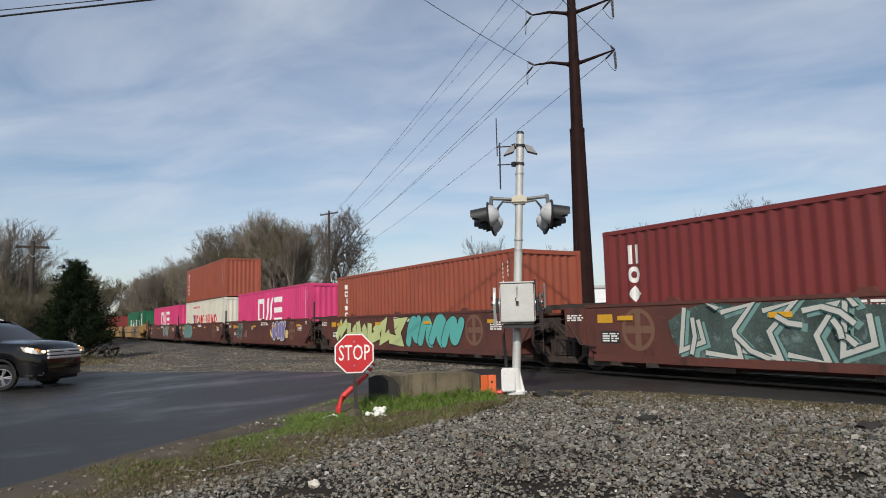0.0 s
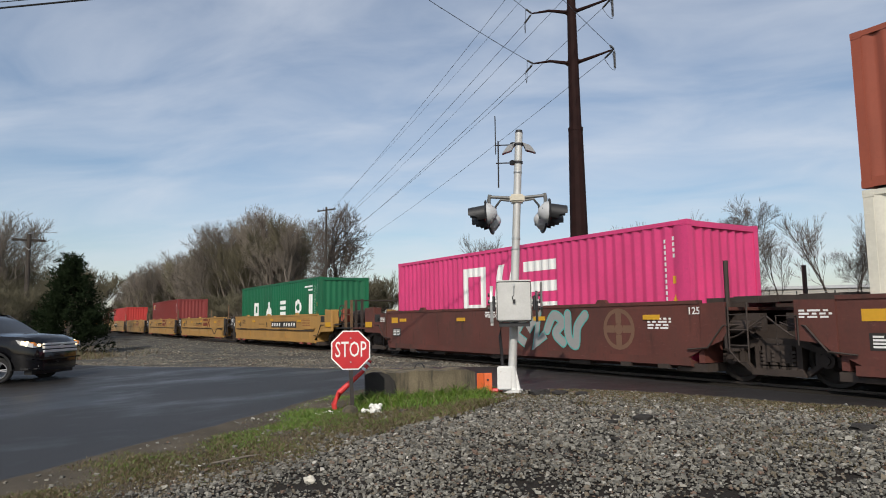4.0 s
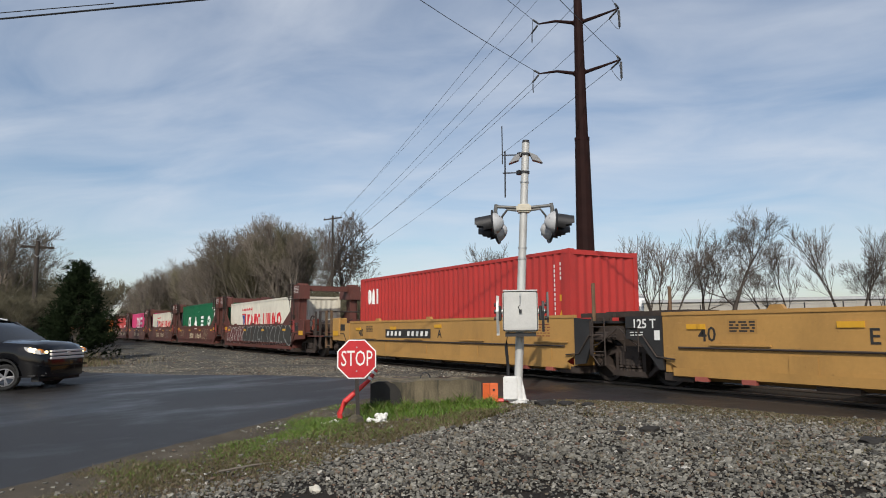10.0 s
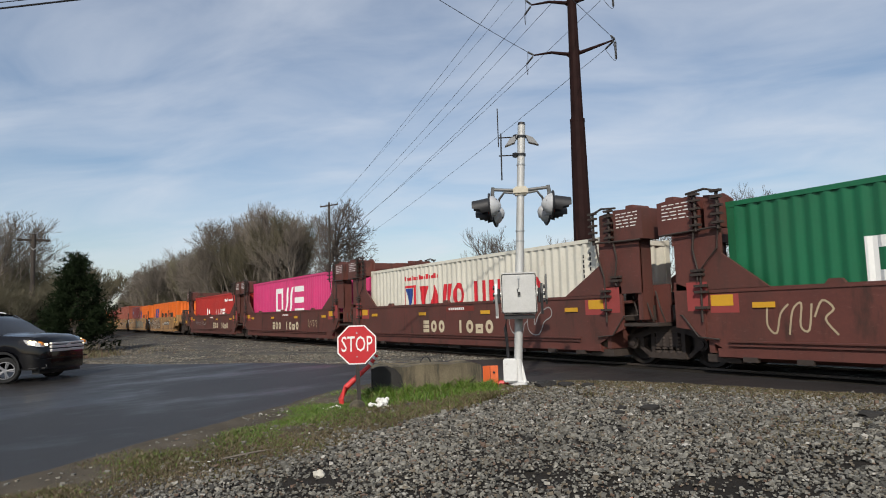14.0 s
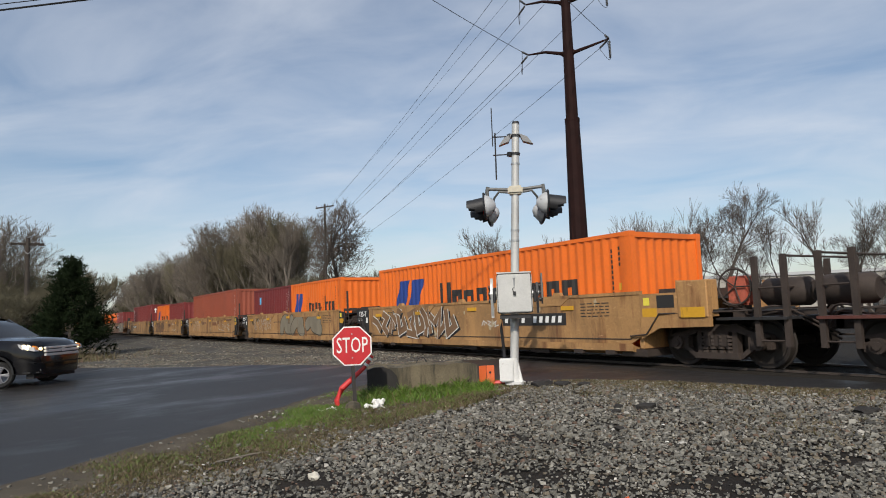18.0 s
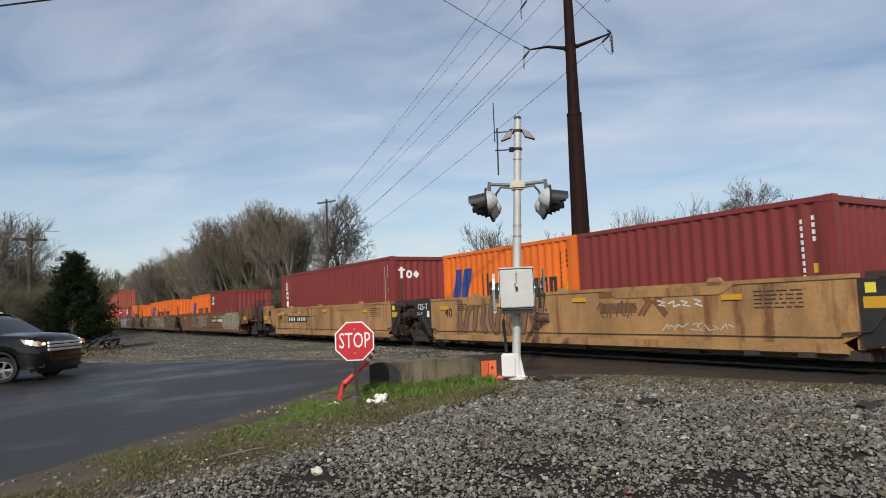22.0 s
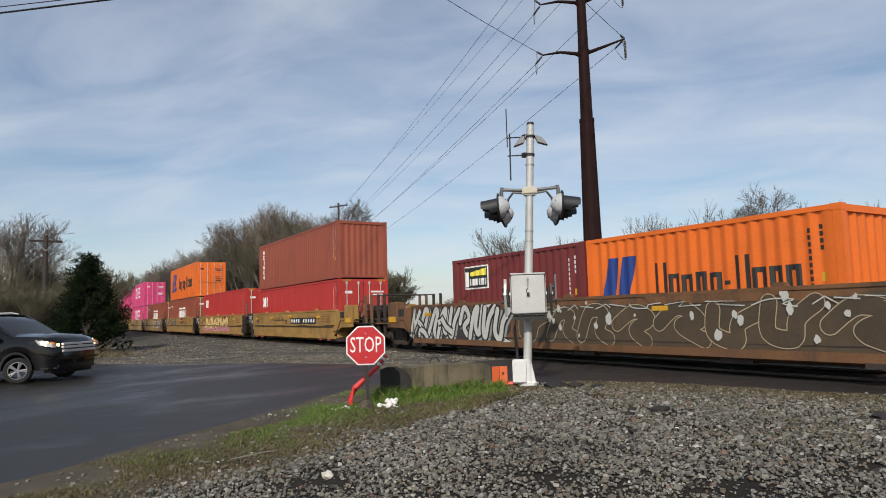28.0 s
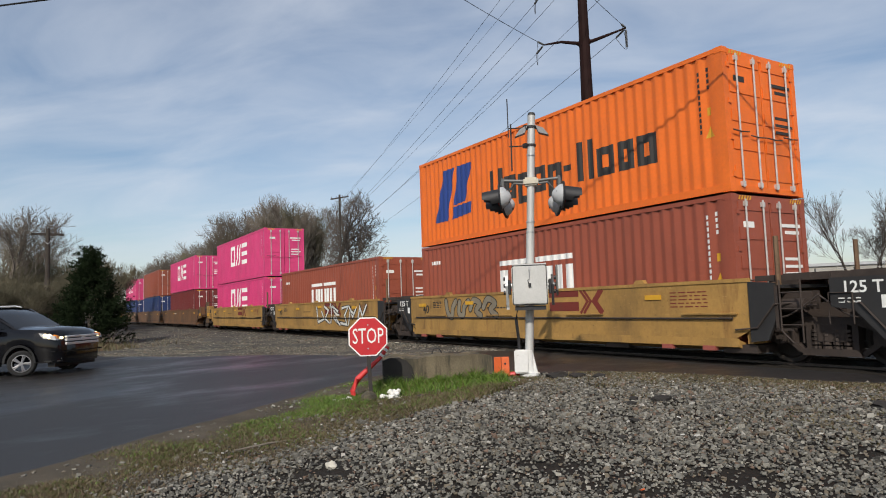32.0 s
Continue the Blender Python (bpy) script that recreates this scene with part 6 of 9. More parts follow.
# ---- by the crossing: signal mast, sign, block ----
M_ALU = mat("weathered_aluminium", (0.50, 0.50, 0.48), 0.5, metal=0.25, var=0.14, scale=3, bump=0.08, stain=(0.30, 0.28, 0.24), amount=0.25, streak=0.3)
M_LAMPGREY = mat("lamp_housing_grey", (0.46, 0.47, 0.48), 0.5, var=0.15, scale=6, stain=(0.2, 0.2, 0.2), amount=0.25)
M_HOOD = mat("black_hood", (0.018, 0.018, 0.02), 0.55, var=0.2)
M_REDPLASTIC = mat("faded_red_paint", (0.60, 0.040, 0.038), 0.5, var=0.18, scale=5, stain=(0.75, 0.3, 0.2), amount=0.15)
M_CONCRETE = mat("weathered_concrete", (0.14, 0.115, 0.072), 0.9, var=0.5, scale=2.5, bump=0.9, fine=45, bdist=0.012, stain=(0.045, 0.04, 0.027), amount=0.68, streak=0.12)
MAST = Vector((-9.58, -3.86, -0.05))
RIGHT, AWAY = Vector((0.616, 0.788, 0)), Vector((-0.788, 0.616, 0))   # across and along the line of sight at the mast


def turned(x, axis):
    """A pose whose local -y points along axis."""
    a = Vector(axis).normalized()
    return Matrix.Translation(x) @ a.to_track_quat("-Y", "Z").to_matrix().to_4x4()


def lamp_unit(parent, at, axis):
    """A flashing-light unit: round backplate, deep hood, red lens and grey housing; it looks along axis."""
    m = turned(at, axis)
    bm = bmesh.new()
    n = 28
    prof = [(0.02, 0.0), (0.02, 0.245), (0.0, 0.255), (-0.012, 0.245), (-0.012, 0.0)]
    rings = [[bm.verts.new((r * math.cos(k * math.tau / n), -o, r * math.sin(k * math.tau / n))) for k in range(n)] for o, r in prof]
    for a, b in zip(rings, rings[1:]):
        for k in range(n):
            bm.faces.new((a[k], a[(k + 1) % n], b[(k + 1) % n], b[k]))
    plate = part("backplate", bm, M_HOOD, parent)
    plate.matrix_basis = m
    bm = bmesh.new()
    prof = [(-0.012, 0.20), (-0.07, 0.185), (-0.13, 0.13), (-0.17, 0.08), (-0.19, 0.04), (-0.195, 0.0)]
    rings = [[bm.verts.new((r * math.cos(k * math.tau / n), -o, r * math.sin(k * math.tau / n))) for k in range(n)] for o, r in prof]
    for a, b in zip(rings, rings[1:]):
        for k in range(n):
            bm.faces.new((a[k], a[(k + 1) % n], b[(k + 1) % n], b[k]))
    part("housing", bm, M_LAMPGREY, plate, "grey bowl-shaped housing", True)
    bm = bmesh.new()
    for k in range(20):       # hood, open below
        a0, a1 = radians(-40 + k * 13), radians(-40 + (k + 1) * 13)
        for r0, r1 in ((0.165, 0.155),):
            v = [(r0 * math.cos(a0), -0.02, r0 * math.sin(a0)), (r0 * math.cos(a1), -0.02, r0 * math.sin(a1))]
            depth = lambda a: 0.33 if math.sin(a) > -0.1 else 0.18
            v += [(r1 * math.cos(a1), -depth(a1), r1 * math.sin(a1) - 0.02), (r1 * math.cos(a0), -depth(a0), r1 * math.sin(a0) - 0.02)]
            bm.faces.new([bm.verts.new(p) for p in v])
    bmesh.ops.remove_doubles(bm, verts=bm.verts[:], dist=1e-4)
    bmesh.ops.solidify(bm, geom=bm.faces[:], thickness=0.006)
    part("hood", bm, M_HOOD, plate, "", True)
    bm = bmesh.new()
    disc(bm, (0, -0.03, 0), (0, 1, 0), 0.15, 0.03, 20)
    part("lens", bm, mat("red_lens", (0.25, 0.01, 0.01), 0.15), plate, "unlit red lens")
    for x, y, z in ((0.06, 0.12, 0.1), (-0.11, 0.115, 0.04), (0.03, 0.145, -0.10)):
        bm = bmesh.new()
        disc(bm, (x, y, z), (x * 3, 1, z * 3), 0.024, 0.03, 10)
        part("latch", bm, M_HOOD, plate)
    return plate


def signal_mast():
    ob = thing("crossing_signal", "grey metal crossing signal mast with unlit flashing lights and gate box", "signal", Matrix.Translation(MAST))
    bm = bmesh.new()
    lean = Vector((0.15, 0.19, 0))
    pole_top = 4.74
    P = lambda z: Vector((0, 0, z)) + lean * (z / pole_top)
    tube(bm, [P(0.3), P(2.55)], 0.076, 20)
    tube(bm, [P(2.55), P(pole_top)], 0.070, 20)
    part("mast", bm, M_ALU, ob, "", True)
    bm = bmesh.new()
    tube(bm, [P(pole_top), P(pole_top + 0.05)], [0.074, 0.06], 20)
    part("cap", bm, M_HOOD, ob)
    for z in (2.56, 2.75, 3.98):
        bm = bmesh.new()
        tube(bm, [P(z), P(z + 0.03)], 0.08, 20)
        part("band", bm, M_GALV, ob)
    # cast base with fins, and conduit box
    bm = bmesh.new()
    tube(bm, [(0, 0, 0.0), (0, 0, 0.05)], 0.20, 8)
    tube(bm, [(0, 0, 0.05), (0, 0, 0.46)], [0.11, 0.092], 16)
    for k in range(4):
        a = k * math.pi / 2 + 0.5
        c, s = math.cos(a), math.sin(a)
        v = [(0.08 * c, 0.08 * s, 0.46), (0.17 * c, 0.17 * s, 0.05), (0.08 * c, 0.08 * s, 0.05)]
        w = Vector((-s, c, 0)) * 0.012
        f1 = [bm.verts.new(Vector(p) + w) for p in v]
        f2 = [bm.verts.new(Vector(p) - w) for p in v]
        bm.faces.new(f1); bm.faces.new(f2[::-1])
        for i in range(3):
            bm.faces.new((f1[i], f1[(i + 1) % 3], f2[(i + 1) % 3], f2[i]))
    part("base", bm, mat("white_base_paint", (0.68, 0.68, 0.66), 0.5, var=0.1, stain=(0.35, 0.3, 0.25), amount=0.25), ob, "white-painted cast base", True)
    bm = bmesh.new()
    box(bm, -0.12, 0.12, -0.09, 0.07, 0.06, 0.47)
    soften(bm, 0.02, 2)
    jb = part("junction_box", bm, mat("white_base_paint", (0.68, 0.68, 0.66)), ob, "white junction box")
    jb.matrix_basis = Matrix.Translation(-RIGHT * 0.13 - AWAY * 0.13) @ pose(0, 0, 0, 0, 0, 52)
    bm = bmesh.new()
    tube(bm, [-RIGHT * 0.16 + Vector((0, 0, 0.46)), -RIGHT * 0.16 + Vector((0, 0, 0.62)), -RIGHT * 0.19 - AWAY * 0.08 + Vector((0, 0, 1.0)), -RIGHT * 0.15 - AWAY * 0.2 + Vector((0, 0, 1.25))], 0.028, 8)
    part("conduit", bm, M_HOOD, ob)
    # gate mechanism box
    rot = pose(0, 0, 0, 0, 0, 52)      # local -y looks back to the road
    G = lambda dx, dy, dz: Matrix.Translation(RIGHT * dx + AWAY * dy + Vector((0.02, 0.02, dz))) @ rot
    bm = bmesh.new()
    box(bm, -0.31, 0.31, -0.17, 0.17, -0.36, 0.36)
    soften(bm, 0.045, 3)
    gb = part("gate_box", bm, M_ALU, ob, "grey metal gate mechanism box", True)
    gb.matrix_basis = G(0.045, -0.26, 1.61)
    bm = bmesh.new()
    box(bm, -0.30, 0.30, -0.186, -0.165, -0.345, 0.345)
    soften(bm, 0.01, 1)
    part("gasket", bm, M_HOOD, gb, "black rubber gasket")
    bm = bmesh.new()
    box(bm, -0.287, 0.287, -0.21, -0.184, -0.332, 0.332)
    soften(bm, 0.012, 2)
    part("door", bm, M_ALU, gb, "", True)
    bm = bmesh.new()
    box(bm, -0.30, 0.30, -0.20, -0.14, 0.350, 0.372)
    part("drip_edge", bm, M_ALU, gb)
    bm = bmesh.new()
    tube(bm, [(0.0, -0.222, 0.3), (0.0, -0.222, 0.13)], 0.012, 6)
    box(bm, -0.02, 0.02, -0.24, -0.21, 0.26, 0.31)
    part("hasp", bm, M_GALV, gb)
    bm = bmesh.new()
    box(bm, -0.024, 0.024, -0.25, -0.215, -0.03, 0.03)
    tube(bm, [(-0.02, -0.23, 0.03), (-0.03, -0.23, 0.08), (0.0, -0.23, 0.1)], 0.008, 6)
    part("padlock", bm, M_HOOD, gb)
    bars(gb, M_BMARK, -0.205, [(-0.12, 0.13, -0.16, -0.145)], "lettering_bar")
    bm = bmesh.new()
    slab(bm, [(-0.17, -0.24), (-0.06, -0.29), (-0.09, -0.31), (-0.19, -0.27)], -0.2075, -0.2055)
    part("sticker", bm, M_WHITE, gb)
    # arms, counterweight brackets and rods at the box's sides
    for sx in (-1, 1):
        bm = bmesh.new()
        tube(bm, [(sx * 0.31, 0, 0.0), (sx * 0.43, 0, 0.0)], 0.05, 12)
        part("shaft", bm, M_GALV, gb)
        bm = bmesh.new()
        slab_x(bm, [(-0.08, 0.18), (0.08, 0.18), (0.11, 0.0), (0.06, -0.36), (-0.06, -0.36), (-0.11, 0.0)], min(sx * 0.38, sx * 0.42), max(sx * 0.38, sx * 0.42))
        part("arm_bracket", bm, M_GALV if sx < 0 else M_HOOD, gb)
        bm = bmesh.new()
        box(bm, min(sx * 0.33, sx * 0.38), max(sx * 0.33, sx * 0.38), -0.1, 0.08, -0.16, 0.1)
        soften(bm, 0.012)
        part("arm_hub", bm, M_HOOD, gb)
        bm = bmesh.new()
        for z in (0.12, 0.0, -0.12):
            disc(bm, (sx * 0.445, 0.0, z), (1, 0, 0), 0.035, 0.03, 8)
        tagged(part("bolts", bm, M_HOOD, gb), kind="stuff")
    bm = bmesh.new()
    box(bm, -0.42, -0.37, -0.03, 0.05, -0.42, 0.28)
    part("push_rod", bm, M_ALU, gb)
    bm = bmesh.new()
    slab_x(bm, [(-0.05, 0.34), (0.2, 0.3), (0.2, -0.1), (0.05, -0.2), (-0.05, -0.1)], 0.47, 0.5)
    part("counterweight_plate", bm, mat("grey_pipe", (0.14, 0.14, 0.135), 0.5, metal=0.3, var=0.2), gb)
    bm = bmesh.new()
    box(bm, -0.27, 0.27, -0.12, 0.2, -0.44, -0.37)
    part("mount_plate", bm, M_HOOD, gb)
    # crossarm with its lights
    zc = 3.50
    bm = bmesh.new()
    box(bm, -0.135, 0.135, -0.12, 0.12, -0.075, 0.075)
    soften(bm, 0.03, 2)
    hub = part("crossarm_hub", bm, mat("ivory_casting", (0.52, 0.48, 0.38), 0.55, var=0.1), ob, "cream junction casting", True)
    hub.matrix_basis = Matrix.Translation(P(zc)) @ rot
    for sx in (-1, 1):
        bm = bmesh.new()
        tube(bm, [P(zc) + RIGHT * sx * 0.1 + Vector((0, 0, 0.02)), P(zc) + RIGHT * sx * 0.5 + Vector((0, 0, 0.05))], 0.03, 10)
        tube(bm, [P(zc) + RIGHT * sx * 0.14 + Vector((0, 0, -0.03)), P(zc) + RIGHT * sx * 0.30 + Vector((0, 0, -0.01)), P(zc) + RIGHT * sx * 0.40 + AWAY * 0.1 + Vector((0, 0, -0.12)), P(zc) + RIGHT * sx * 0.42 + AWAY * 0.2 + Vector((0, 0, -0.3))], 0.022, 8)
        tube(bm, [P(zc) + RIGHT * sx * 0.5 + Vector((0, 0, 0.09)), P(zc) + RIGHT * sx * 0.52 + Vector((0, 0, -0.02)), P(zc) + RIGHT * sx * 0.50 + Vector((0, 0, -0.16))], [0.036, 0.036, 0.026], 8)
        part("crossarm", bm, mat("grey_pipe", (0.14, 0.14, 0.135), 0.5, metal=0.3, var=0.2), ob, "", True)
        lamp_unit(ob, P(zc) + RIGHT * sx * 0.56 + AWAY * -0.05 + Vector((0, 0, -0.27)), RIGHT * sx * 0.99 + AWAY * 0.06 + Vector((0, 0, -0.06)))
        lamp_unit(ob, P(zc) + RIGHT * sx * 0.50 + AWAY * 0.32 + Vector((0, 0, -0.36)), RIGHT * sx * 0.96 + AWAY * 0.20 + Vector((0, 0, -0.14)))
    # aerial on two brackets
    bm = bmesh.new()
    base = P(4.4) - RIGHT * 0.42
    tube(bm, [base + Vector((0, 0, 0.68)), base + Vector((0.0, 0, -0.05))], 0.010, 8)
    tube(bm, [base + RIGHT * 0.05 + Vector((0, 0, 0.2)), base + RIGHT * 0.04 + Vector((0, 0, -0.68))], 0.014, 8)
    part("aerial", bm, M_HOOD, ob)
    for z in (0.12, -0.22):
        bm = bmesh.new()
        tube(bm, [base + Vector((0, 0, z)), P(4.4 + z) - RIGHT * 0.03], 0.012, 6)
        box(bm, *(lambda p: (p.x - 0.04, p.x + 0.04, p.y - 0.04, p.y + 0.04, p.z - 0.04, p.z + 0.04))(P(4.4 + z) - RIGHT * 0.1))
        tube(bm, [P(4.4 + z - 0.02), P(4.4 + z + 0.02)], 0.088, 14)
        part("aerial_bracket", bm, M_HOOD, ob)
    for sx in (-1, 1):
        bm = bmesh.new()
        o = P(4.55) + RIGHT * sx * 0.07
        v = [o + Vector((0, 0, 0.0)), o + RIGHT * sx * 0.14 + Vector((0, 0, -0.06)), o + RIGHT * sx * 0.24 + Vector((0, 0, -0.2)), o + RIGHT * sx * 0.06 + Vector((0, 0, -0.14))]
        a = [bm.verts.new(p - AWAY * 0.05) for p in v]
        b = [bm.verts.new(p + AWAY * 0.09) for p in v]
        bm.faces.new(a); bm.faces.new(b[::-1])
        for i in range(4):
            bm.faces.new((a[i], a[(i + 1) % 4], b[(i + 1) % 4], b[i]))
        part("confirmation_lamp", bm, mat("grey_lamp_body", (0.2, 0.205, 0.21), 0.5, var=0.15), ob)
    return ob


signal_mast()


def stop_sign():
    at = Vector((-9.74, -6.93, ground_z(0, -6.93) + 0.015))
    ob = thing("stop_sign", "worn red octagonal stop sign on a short dark post", "sign", Matrix.Translation(at) @ pose(0, 0, 0, 0, 0, 66))
    bm = bmesh.new()
    box(bm, -0.022, 0.022, -0.01, 0.012, -0.04, 1.05)
    box(bm, -0.03, -0.022, -0.012, 0.014, 0, 1.05)
    box(bm, 0.022, 0.03, -0.012, 0.014, 0, 1.05)
    po = part("post", bm, mat("dark_sign_post", (0.025, 0.02, 0.018), 0.6, var=0.3, stain=RUST, amount=0.4), ob)
    po.matrix_basis = pose(0.03, 0, 0, 0, -2.5, 0)

    def octagon(bm, r, y0, y1):
        slab(bm, [(r * math.cos(radians(22.5 + 45 * k)) / math.cos(radians(22.5)), 0.945 + r * math.sin(radians(22.5 + 45 * k)) / math.cos(radians(22.5))) for k in range(8)], y0, y1)
    bm = bmesh.new()
    octagon(bm, 0.305, -0.018, -0.014)
    plate = part("plate", bm, M_WHITE, ob, "white sign border")
    bm = bmesh.new()
    octagon(bm, 0.285, -0.022, -0.0185)
    part("face", bm, mat("stop_red", (0.50, 0.022, 0.028), 0.42, var=0.12, scale=6, stain=(0.62, 0.25, 0.22), amount=0.12), plate, "scuffed red sheeting")
    lettering("letters", "STOP", 0.345, M_WHITE, plate, pose(0, -0.0245, 0.945, 90, 0, 0) @ Matrix.Diagonal((0.60, 1.0, 1, 1)), bold=0.001)
    for z in (0.76, 1.13):
        bm = bmesh.new()
        disc(bm, (0, -0.025, z), (0, 1, 0), 0.012, 0.008, 8)
        part("bolt", bm, M_GALV, plate)
    # footing
    bm = bmesh.new()
    tube(bm, [(0.0, 0, -0.05), (0, 0, 0.04), (0.0, 0, 0.09)], [0.17, 0.14, 0.06], 9)
    for v in bm.verts:
        v.co += Vector((noise.noise(v.co * 9), noise.noise(v.co * 9 + Vector((3, 0, 0))), 0)) * 0.05
    part("footing", bm, M_CONCRETE, ob, "lump of concrete round the post")
    return ob


stop_sign()


def lump(name, label, category, at, size, material, seed, flat=0.7, sub=2, group=""):
    bm = bmesh.new()
    bmesh.ops.create_icosphere(bm, subdivisions=sub, radius=1)
    o = Vector((seed * 3.7, seed * 1.3, 0))
    for v in bm.verts:
        d = 1 + 0.45 * noise.noise(v.co * 1.3 + o) + 0.2 * noise.noise(v.co * 3.1 + o)
        v.co = Vector((v.co.x * size[0], v.co.y * size[1], v.co.z * size[2])) * d
    low = min(v.co.z for v in bm.verts)
    for v in bm.verts:
        v.co.z -= low * flat
    ob = new(name, mesh_of(name, bm, material))
    ob.matrix_world = Matrix.Translation(at)
    return tagged(ob, label, category, group)


M_WROCK = mat("whitewashed_stone", (0.74, 0.73, 0.68), 0.85, var=0.12, scale=8, bump=0.4)
rng = random.Random(4)
for k in range(64):
    c = Vector((-9.52, -6.62)) if k < 44 else Vector((-9.98, -7.25))
    f = 1 - 0.22 * (k % 4)
    x, y = c.x + rng.gauss(0, 0.085) * f, c.y + rng.gauss(0, 0.11) * f
    s = rng.uniform(0.022, 0.05)
    lump("white_stone", "whitewashed stone in a heap at the sign's foot", "stone", (x, y, ground_z(x, y) - 0.03 + (0.03 * (k % 4) if k < 44 else 0)), (s, s, s * 0.8), M_WROCK, k, 0.6, 1, "white stones by the sign")
M_TAR = mat("dark_clod", (0.022, 0.02, 0.018), 0.9, var=0.3, scale=9, bump=0.5)
for k, (x, y, sx, sy, sz) in enumerate(((-6.12, -4.42, 0.10, 0.17, 0.06), (-6.42, -4.62, 0.05, 0.08, 0.05), (-6.25, -4.85, 0.08, 0.06, 0.04), (-3.98, -3.25, 0.12, 0.2, 0.05), (-5.5, -5.6, 0.07, 0.05, 0.03), (-5.0, -6.3, 0.06, 0.05, 0.03), (-9.0, -3.7, 0.16, 0.22, 0.07), (-8.75, -3.45, 0.12, 0.18, 0.06), (-8.4, -3.3, 0.1, 0.12, 0.05))):
    lump("dirt_clod", "dark clod of dirt lying on the gravel", "clod", (x, y, ground_z(x, y) - 0.02), (sx, sy, sz), M_TAR, 40 + k, 0.5, 2, "clods on the gravel")
lump("pale_stone", "large pale stone among the gravel", "stone", (-6.18, -8.98, ground_z(0, -8.98) - 0.03), (0.06, 0.055, 0.045), mat("pale_stone", (0.5, 0.47, 0.4), 0.85, var=0.15, scale=9), 77, 0.6)


def barrier_block():
    """A cast concrete block with a rough, mossy top."""
    a, b = Vector((-10.42, -6.32)), Vector((-9.70, -4.57))
    d = (b - a).normalized()
    ang = math.degrees(math.atan2(d.y, d.x))
    ob = thing("concrete_block", "weathered concrete barrier block with dark stains, in the grass", "block", Matrix.Translation((a.x, a.y, -0.2)) @ pose(0, 0, 0, 0, 0, ang))
    L, D, H = (b - a).length, 0.62, 0.60
    bm = bmesh.new()
    nx, ny, nz = 28, 10, 8
    box(bm, 0, L, 0, D, 0, H)
    bmesh.ops.subdivide_edges(bm, edges=bm.edges[:], cuts=9, use_grid_fill=True)
    for v in bm.verts:
        if v.co.z > H - 0.001:
            v.co.z += 0.05 * noise.noise((v.co.x * 2.2, v.co.y * 2.5, 0.3)) + 0.03 * noise.noise((v.co.x * 7, v.co.y * 7, 1)) - (0.06 if v.co.x > L - 0.01 or v.co.x < 0.01 else 0) - 0.02
        v.co += Vector((noise.noise(v.co * 4), noise.noise(v.co * 4 + Vector((7, 0, 0))), 0)) * 0.014
    part("block", bm, M_CONCRETE, ob)
    bm = bmesh.new()
    pts = [(0.95 + 0.09 * math.cos(t), 0.3, H - 0.02 + 0.12 * math.sin(t)) for t in (0, 0.5, 1, 1.57, 2.1, 2.6, 3.14)]
    tube(bm, pts, 0.011, 6)
    part("lifting_loop", bm, M_HOOD, ob, "bent iron lifting loop")
    # the stop sign's shadow, put in as a dark slab over the left end
    bm = bmesh.new()
    slab(bm, [(-0.03, 0.02), (0.50, 0.02), (0.51, 0.25), (0.47, 0.42), (0.38, 0.53), (0.24, 0.585), (0.08, 0.58), (-0.03, 0.54)], -0.045, 0.1)
    bmesh.ops.subdivide_edges(bm, edges=bm.edges[:], cuts=2)
    for v in bm.verts:
        v.co += Vector((noise.noise(v.co * 6), noise.noise(v.co * 6 + Vector((3, 0, 0))), noise.noise(v.co * 6 + Vector((0, 5, 0))))) * 0.012
    part("blackened_end", bm, mat("shadow_dark_concrete", (0.022, 0.02, 0.018), 0.85, var=0.4, scale=4, bump=0.6, stain=(0.05, 0.046, 0.04), amount=0.3, streak=0.3), ob, "dark slab drawn in for the shadow on the left end")
    return ob


barrier_block()


